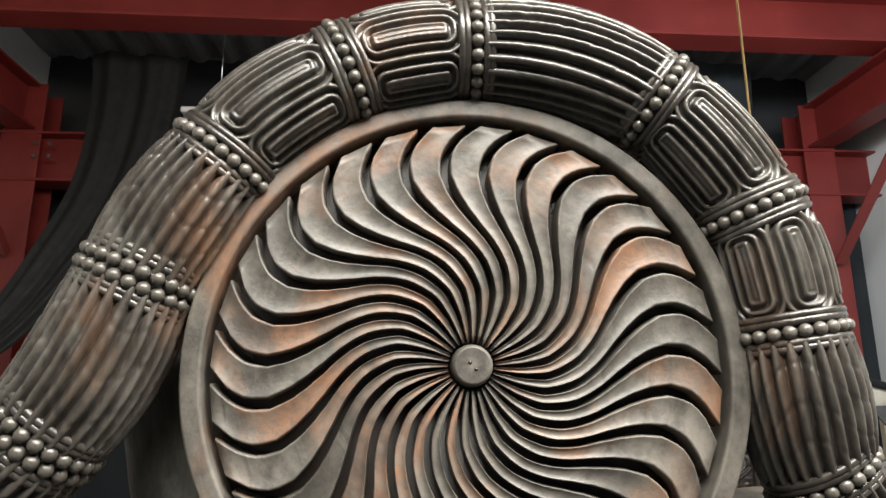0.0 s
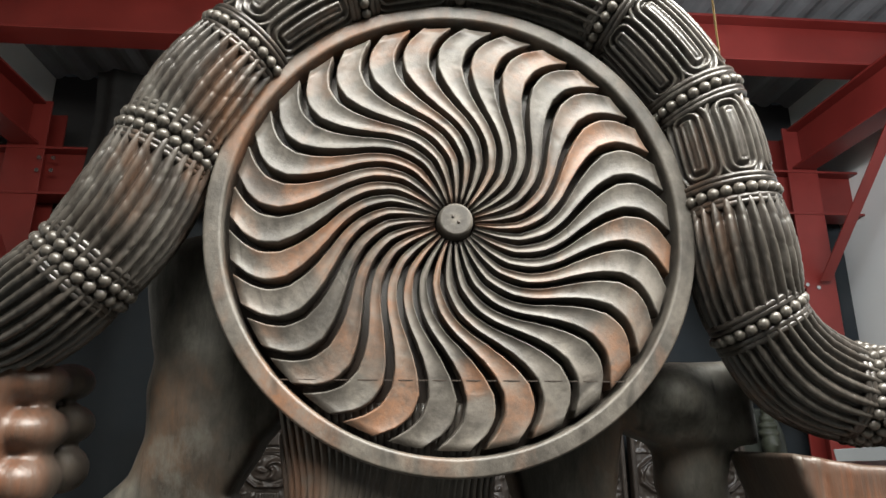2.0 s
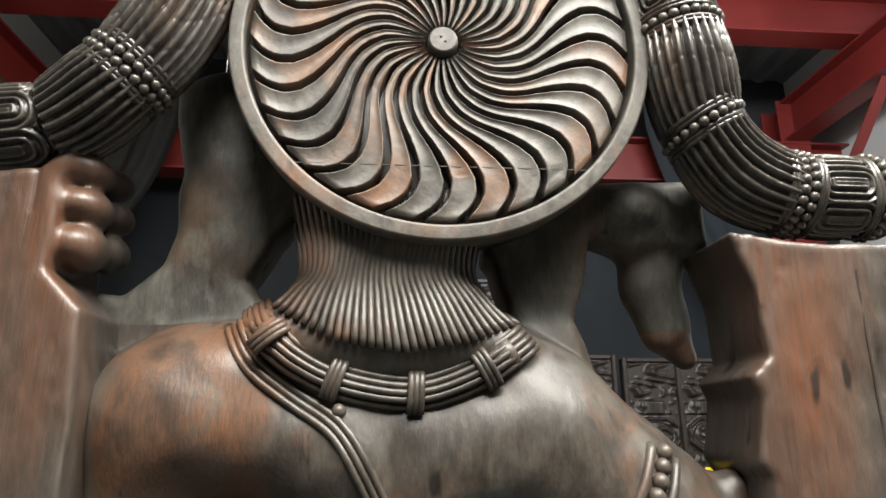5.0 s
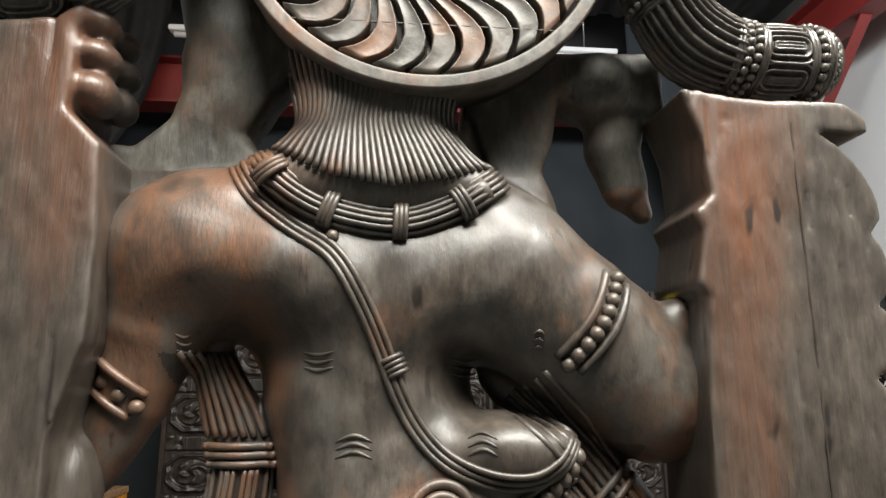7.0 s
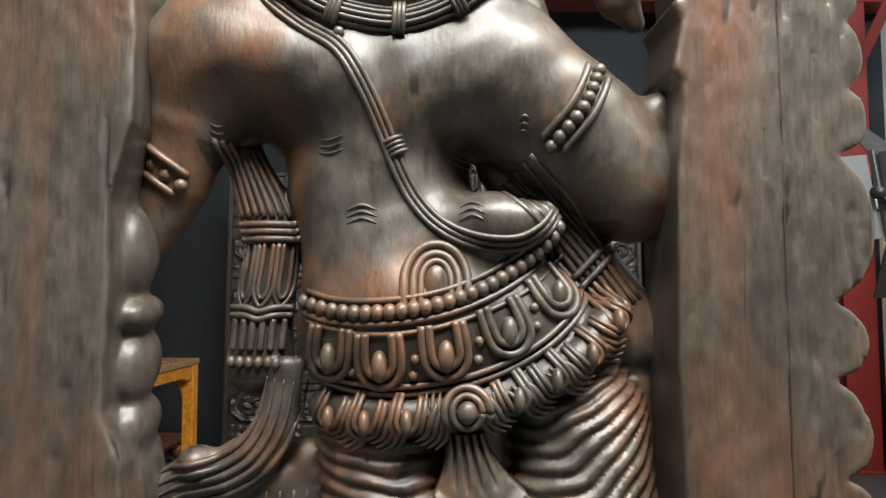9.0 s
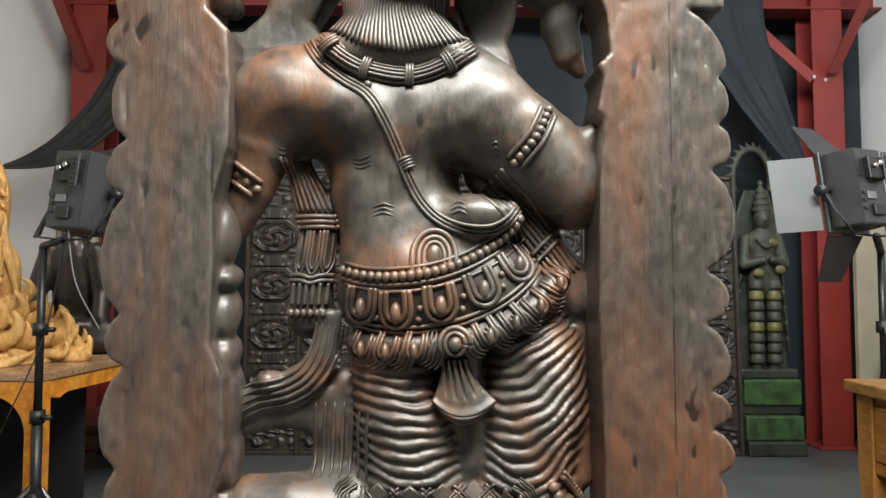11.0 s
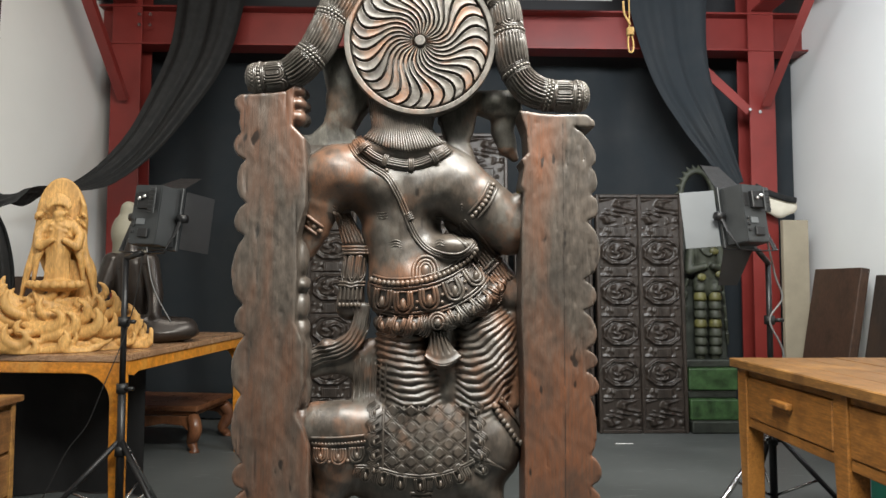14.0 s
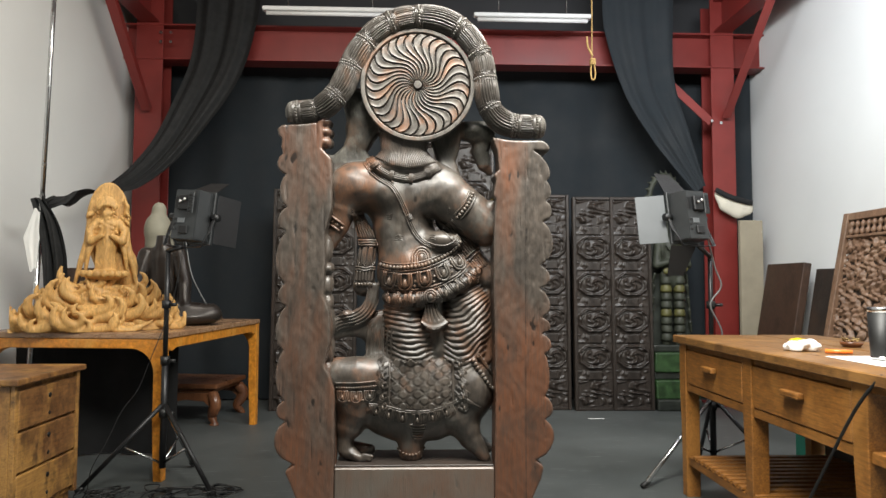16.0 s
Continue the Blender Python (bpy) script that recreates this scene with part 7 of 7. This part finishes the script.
cable("lamp_cable", [(-0.98, 1.68, 1.22), (-1.01, 1.68, 1.0), (-1.049, 1.68, 0.843), (-1.106, 1.62, 0.634), (-1.155, 1.6, 0.491), (-1.212, 1.57, 0.4), (-1.26, 1.53, 0.266), (-1.312, 1.5, 0.147), (-1.33, 1.5, 0.05), (-1.36, 1.52, 0.005)], 0.0022, RUBBER, "thin grey cable hanging from the photo light")
cable("lamp_cable", [(-0.97, 1.68, 1.22), (-0.93, 1.66, 1.05), (-0.86, 1.68, 0.9)], 0.0024, CABLE_GREY, "thin grey lead dangling from the photo light")
cable("lamp_cable", [(1.7, 1.72, 1.28), (1.78, 1.8, 1.1), (1.82, 1.82, 1.0), (1.76, 1.82, 0.9), (1.83, 1.84, 0.75), (1.8, 1.86, 0.6)], 0.0045, CABLE_GREY, "grey lead coiled round the stand of the light")
rnd = random.Random(8)
for k in range(6):
    pts = []
    for i in range(13):
        a = i * 1.7 + 2 * k
        w = rnd.uniform(0.03, 0.12)
        pts.append((-1.4 + 0.13 * k + 0.02 * i * (1 - k % 2) + w * math.cos(a), 1.52 + 0.05 * (k % 3) + 0.8 * w * math.sin(a), 0.005 + rnd.uniform(0, 0.03)))
    cable("floor_cable", pts, 0.0034, RUBBER, "black cable lying in loose coils on the floor")
cable("desk_cable", [(1.47, 0.12, 0.76), (1.45, 0.2, 0.66), (1.44, 0.34, 0.45), (1.46, 0.5, 0.25), (1.5, 0.6, 0.1), (1.5, 0.7, 0.006)], 0.005, RUBBER, "black cable hanging down over the desk edge")
tagged(part("tape_scrap", box(1.48, 1.6, 3.3, 3.312, 0.0005, 0.003, 0, Matrix.Identity(4)), TISSUE), "white scrap of tape on the floor", "scrap")


# ---- hanging cloths, pole, rope, cap ----
def ribbon(name, pts, widths, folds, depth, label, mat=CLOTH, seed=1, across=(1, 0, 0)):
    """A long cloth hung along points, gathered into folds."""
    line = even(curve(pts, 10), 60)
    w = np.interp(np.linspace(0, 1, 60), np.linspace(0, 1, len(widths)), widths)
    d = np.gradient(line, axis=0)
    d /= np.linalg.norm(d, axis=1)[:, None]
    side = np.cross(d, (0.0, -1.0, 0.0))
    side /= np.linalg.norm(side, axis=1)[:, None] + 1e-9
    rn = random.Random(seed)
    ph = rn.uniform(0, 6)
    n = 40
    v = []
    for layer in (0, 0.004):
        for i, p in enumerate(line):
            for j in range(n):
                t = j / (n - 1) - 0.5
                fold = depth * (math.sin(folds * t * 6.28 + ph + 0.03 * i) + 0.4 * math.sin(folds * 2.3 * t * 6.28 + 2 * ph))
                v.append(p + side[i] * w[i] * t + np.array((0, fold * min(1.0, w[i] * 4) + layer, 0)) + np.array((0, 0, 0.01 * math.sin(5 * t + i * 0.15))))
    f = [(i * n + j, i * n + j + 1, (i + 1) * n + j + 1, (i + 1) * n + j) for i in range(59) for j in range(n - 1)]
    k = 60 * n
    f += [(k + b, k + a, k + dd, k + c) for a, b, c, dd in f]
    return tagged(part_from(name, v, f, mat), label, "cloth")


ribbon("black_drape", [(-1.376, 3.68, 3.616), (-1.378, 3.67, 3.232), (-1.444, 3.62, 2.767), (-1.595, 3.5, 2.341), (-1.747, 3.35, 1.988), (-1.891, 3.1, 1.72), (-1.9, 2.6, 1.57), (-1.841, 2.16, 1.494), (-1.916, 2.1, 1.437)], [0.55, 0.5, 0.44, 0.36, 0.26, 0.17, 0.14, 0.16, 0.06], 2.2, 0.02, "long black cloth swagged from the beam to a pole")
ribbon("black_cloth", [at(q, 2.08) for q in [(-1.934, 1.482), (-1.874, 1.356), (-1.831, 1.167), (-1.817, 0.947)]], [0.07, 0.11, 0.13, 0.12], 2, 0.03, "black cloth hanging bunched from the pole", seed=6)
ribbon("white_cloth", [at(q, 2.04) for q in [(-1.909, 1.408), (-1.934, 1.258), (-1.921, 1.077)]], [0.03, 0.085, 0.03], 1, 0.01, "white cloth tucked in behind the black cloth", TISSUE, 4)
ribbon("sheer_drape", [(2.036, 3.68, 3.692), (2.033, 3.69, 3.21), (2.116, 3.7, 2.684), (2.282, 3.71, 2.305), (2.551, 3.72, 1.809)], [0.62, 0.6, 0.46, 0.32, 0.1], 2.2, 0.014, "dark cloth hanging over the beam beside the column", CURTAIN, 9)
# sheet added behind the table legs; its black stands for the shade there
curtain("under_table_cloth", -2.15, -1.2, 0.012, 0.69, 2.3, 9.0, 0.03, "black sheet added behind the table legs for the shade", 12, SHADE_BLACK)
pole = thing("backdrop_stand", (-1.96, 2.1, 0), "thin chrome backdrop stand by the white wall", "stand")
tube_part("upper_tube", [(-1.885, 2.1, 3.0), (-1.918, 2.1, 1.5)], 0.0125, SILVER, pole)
tube_part("lower_tube", [(-1.918, 2.1, 1.5), (-1.965, 2.1, 0.2)], 0.016, SILVER, pole)
for fx, fy in ((-2.18, 2.02), (-1.9, 2.4), (-1.8, 1.95)):
    tube_part("leg", [(-1.965, 2.1, 0.35), (fx, fy, 0.01)], 0.01, SILVER, pole)
rp = thing("rope", (1.090, 1.646, 2.064), "jute rope with a knotted loop hanging from the roof", "rope")
h = Heap()
h.add(sweep(curve([(1.087, 1.646, 3.930), (1.086, 1.646, 2.624), (1.084, 1.646, 2.161)], 12), 0.0033, 8))
h.part("strand", ROPE, rp)
h = Heap()
h.add(sweep(curve([(1.084, 1.645, 2.161), (1.078, 1.645, 2.107), (1.082, 1.643, 2.066), (1.096, 1.643, 2.064), (1.101, 1.645, 2.102), (1.090, 1.646, 2.156)], 8), 0.0042, 8))
h.part("loop", ROPE, rp)
h = Heap()
for k in range(4):
    h.add(sweep([(1.088 + 0.012 * math.cos(a), 1.645 + 0.012 * math.sin(a), 2.140 + 0.008 * k) for a in np.linspace(0, 2 * math.pi, 12, endpoint=False)], 0.005, 7, closed=True, up=(0, 0, 1)))
h.add(sweep(curve([(1.088, 1.643, 2.183), (1.063, 1.643, 2.231), (1.058, 1.643, 2.285)], 6), 0.005, 7))
h.part("knot", ROPE, rp)
c = Clay((2.62, 3.62, 1.5), (3.02, 3.82, 1.85), 0.008)
c.add(c.chain([(2.69, 3.71, 1.76), (2.76, 3.71, 1.68), (2.86, 3.71, 1.64), (2.93, 3.71, 1.65)], [0.03, 0.065, 0.078, 0.06], 0.5), 0.02)
v, f = c.mesh()
bag = thing("cloth_bag", (2.8, 3.7, 1.6), "cream cloth bag with dark flap hung on the column", "bag")
part_from("bag", v, f, CREAM, bag)
h = Heap()
h.add(sweep(curve([(2.66, 3.68, 1.8), (2.76, 3.665, 1.745), (2.86, 3.66, 1.71), (2.96, 3.67, 1.69)], 8), 0.022, 8, 0.5))
h.part("flap", CLOTH, bag, "dark cloth flap")
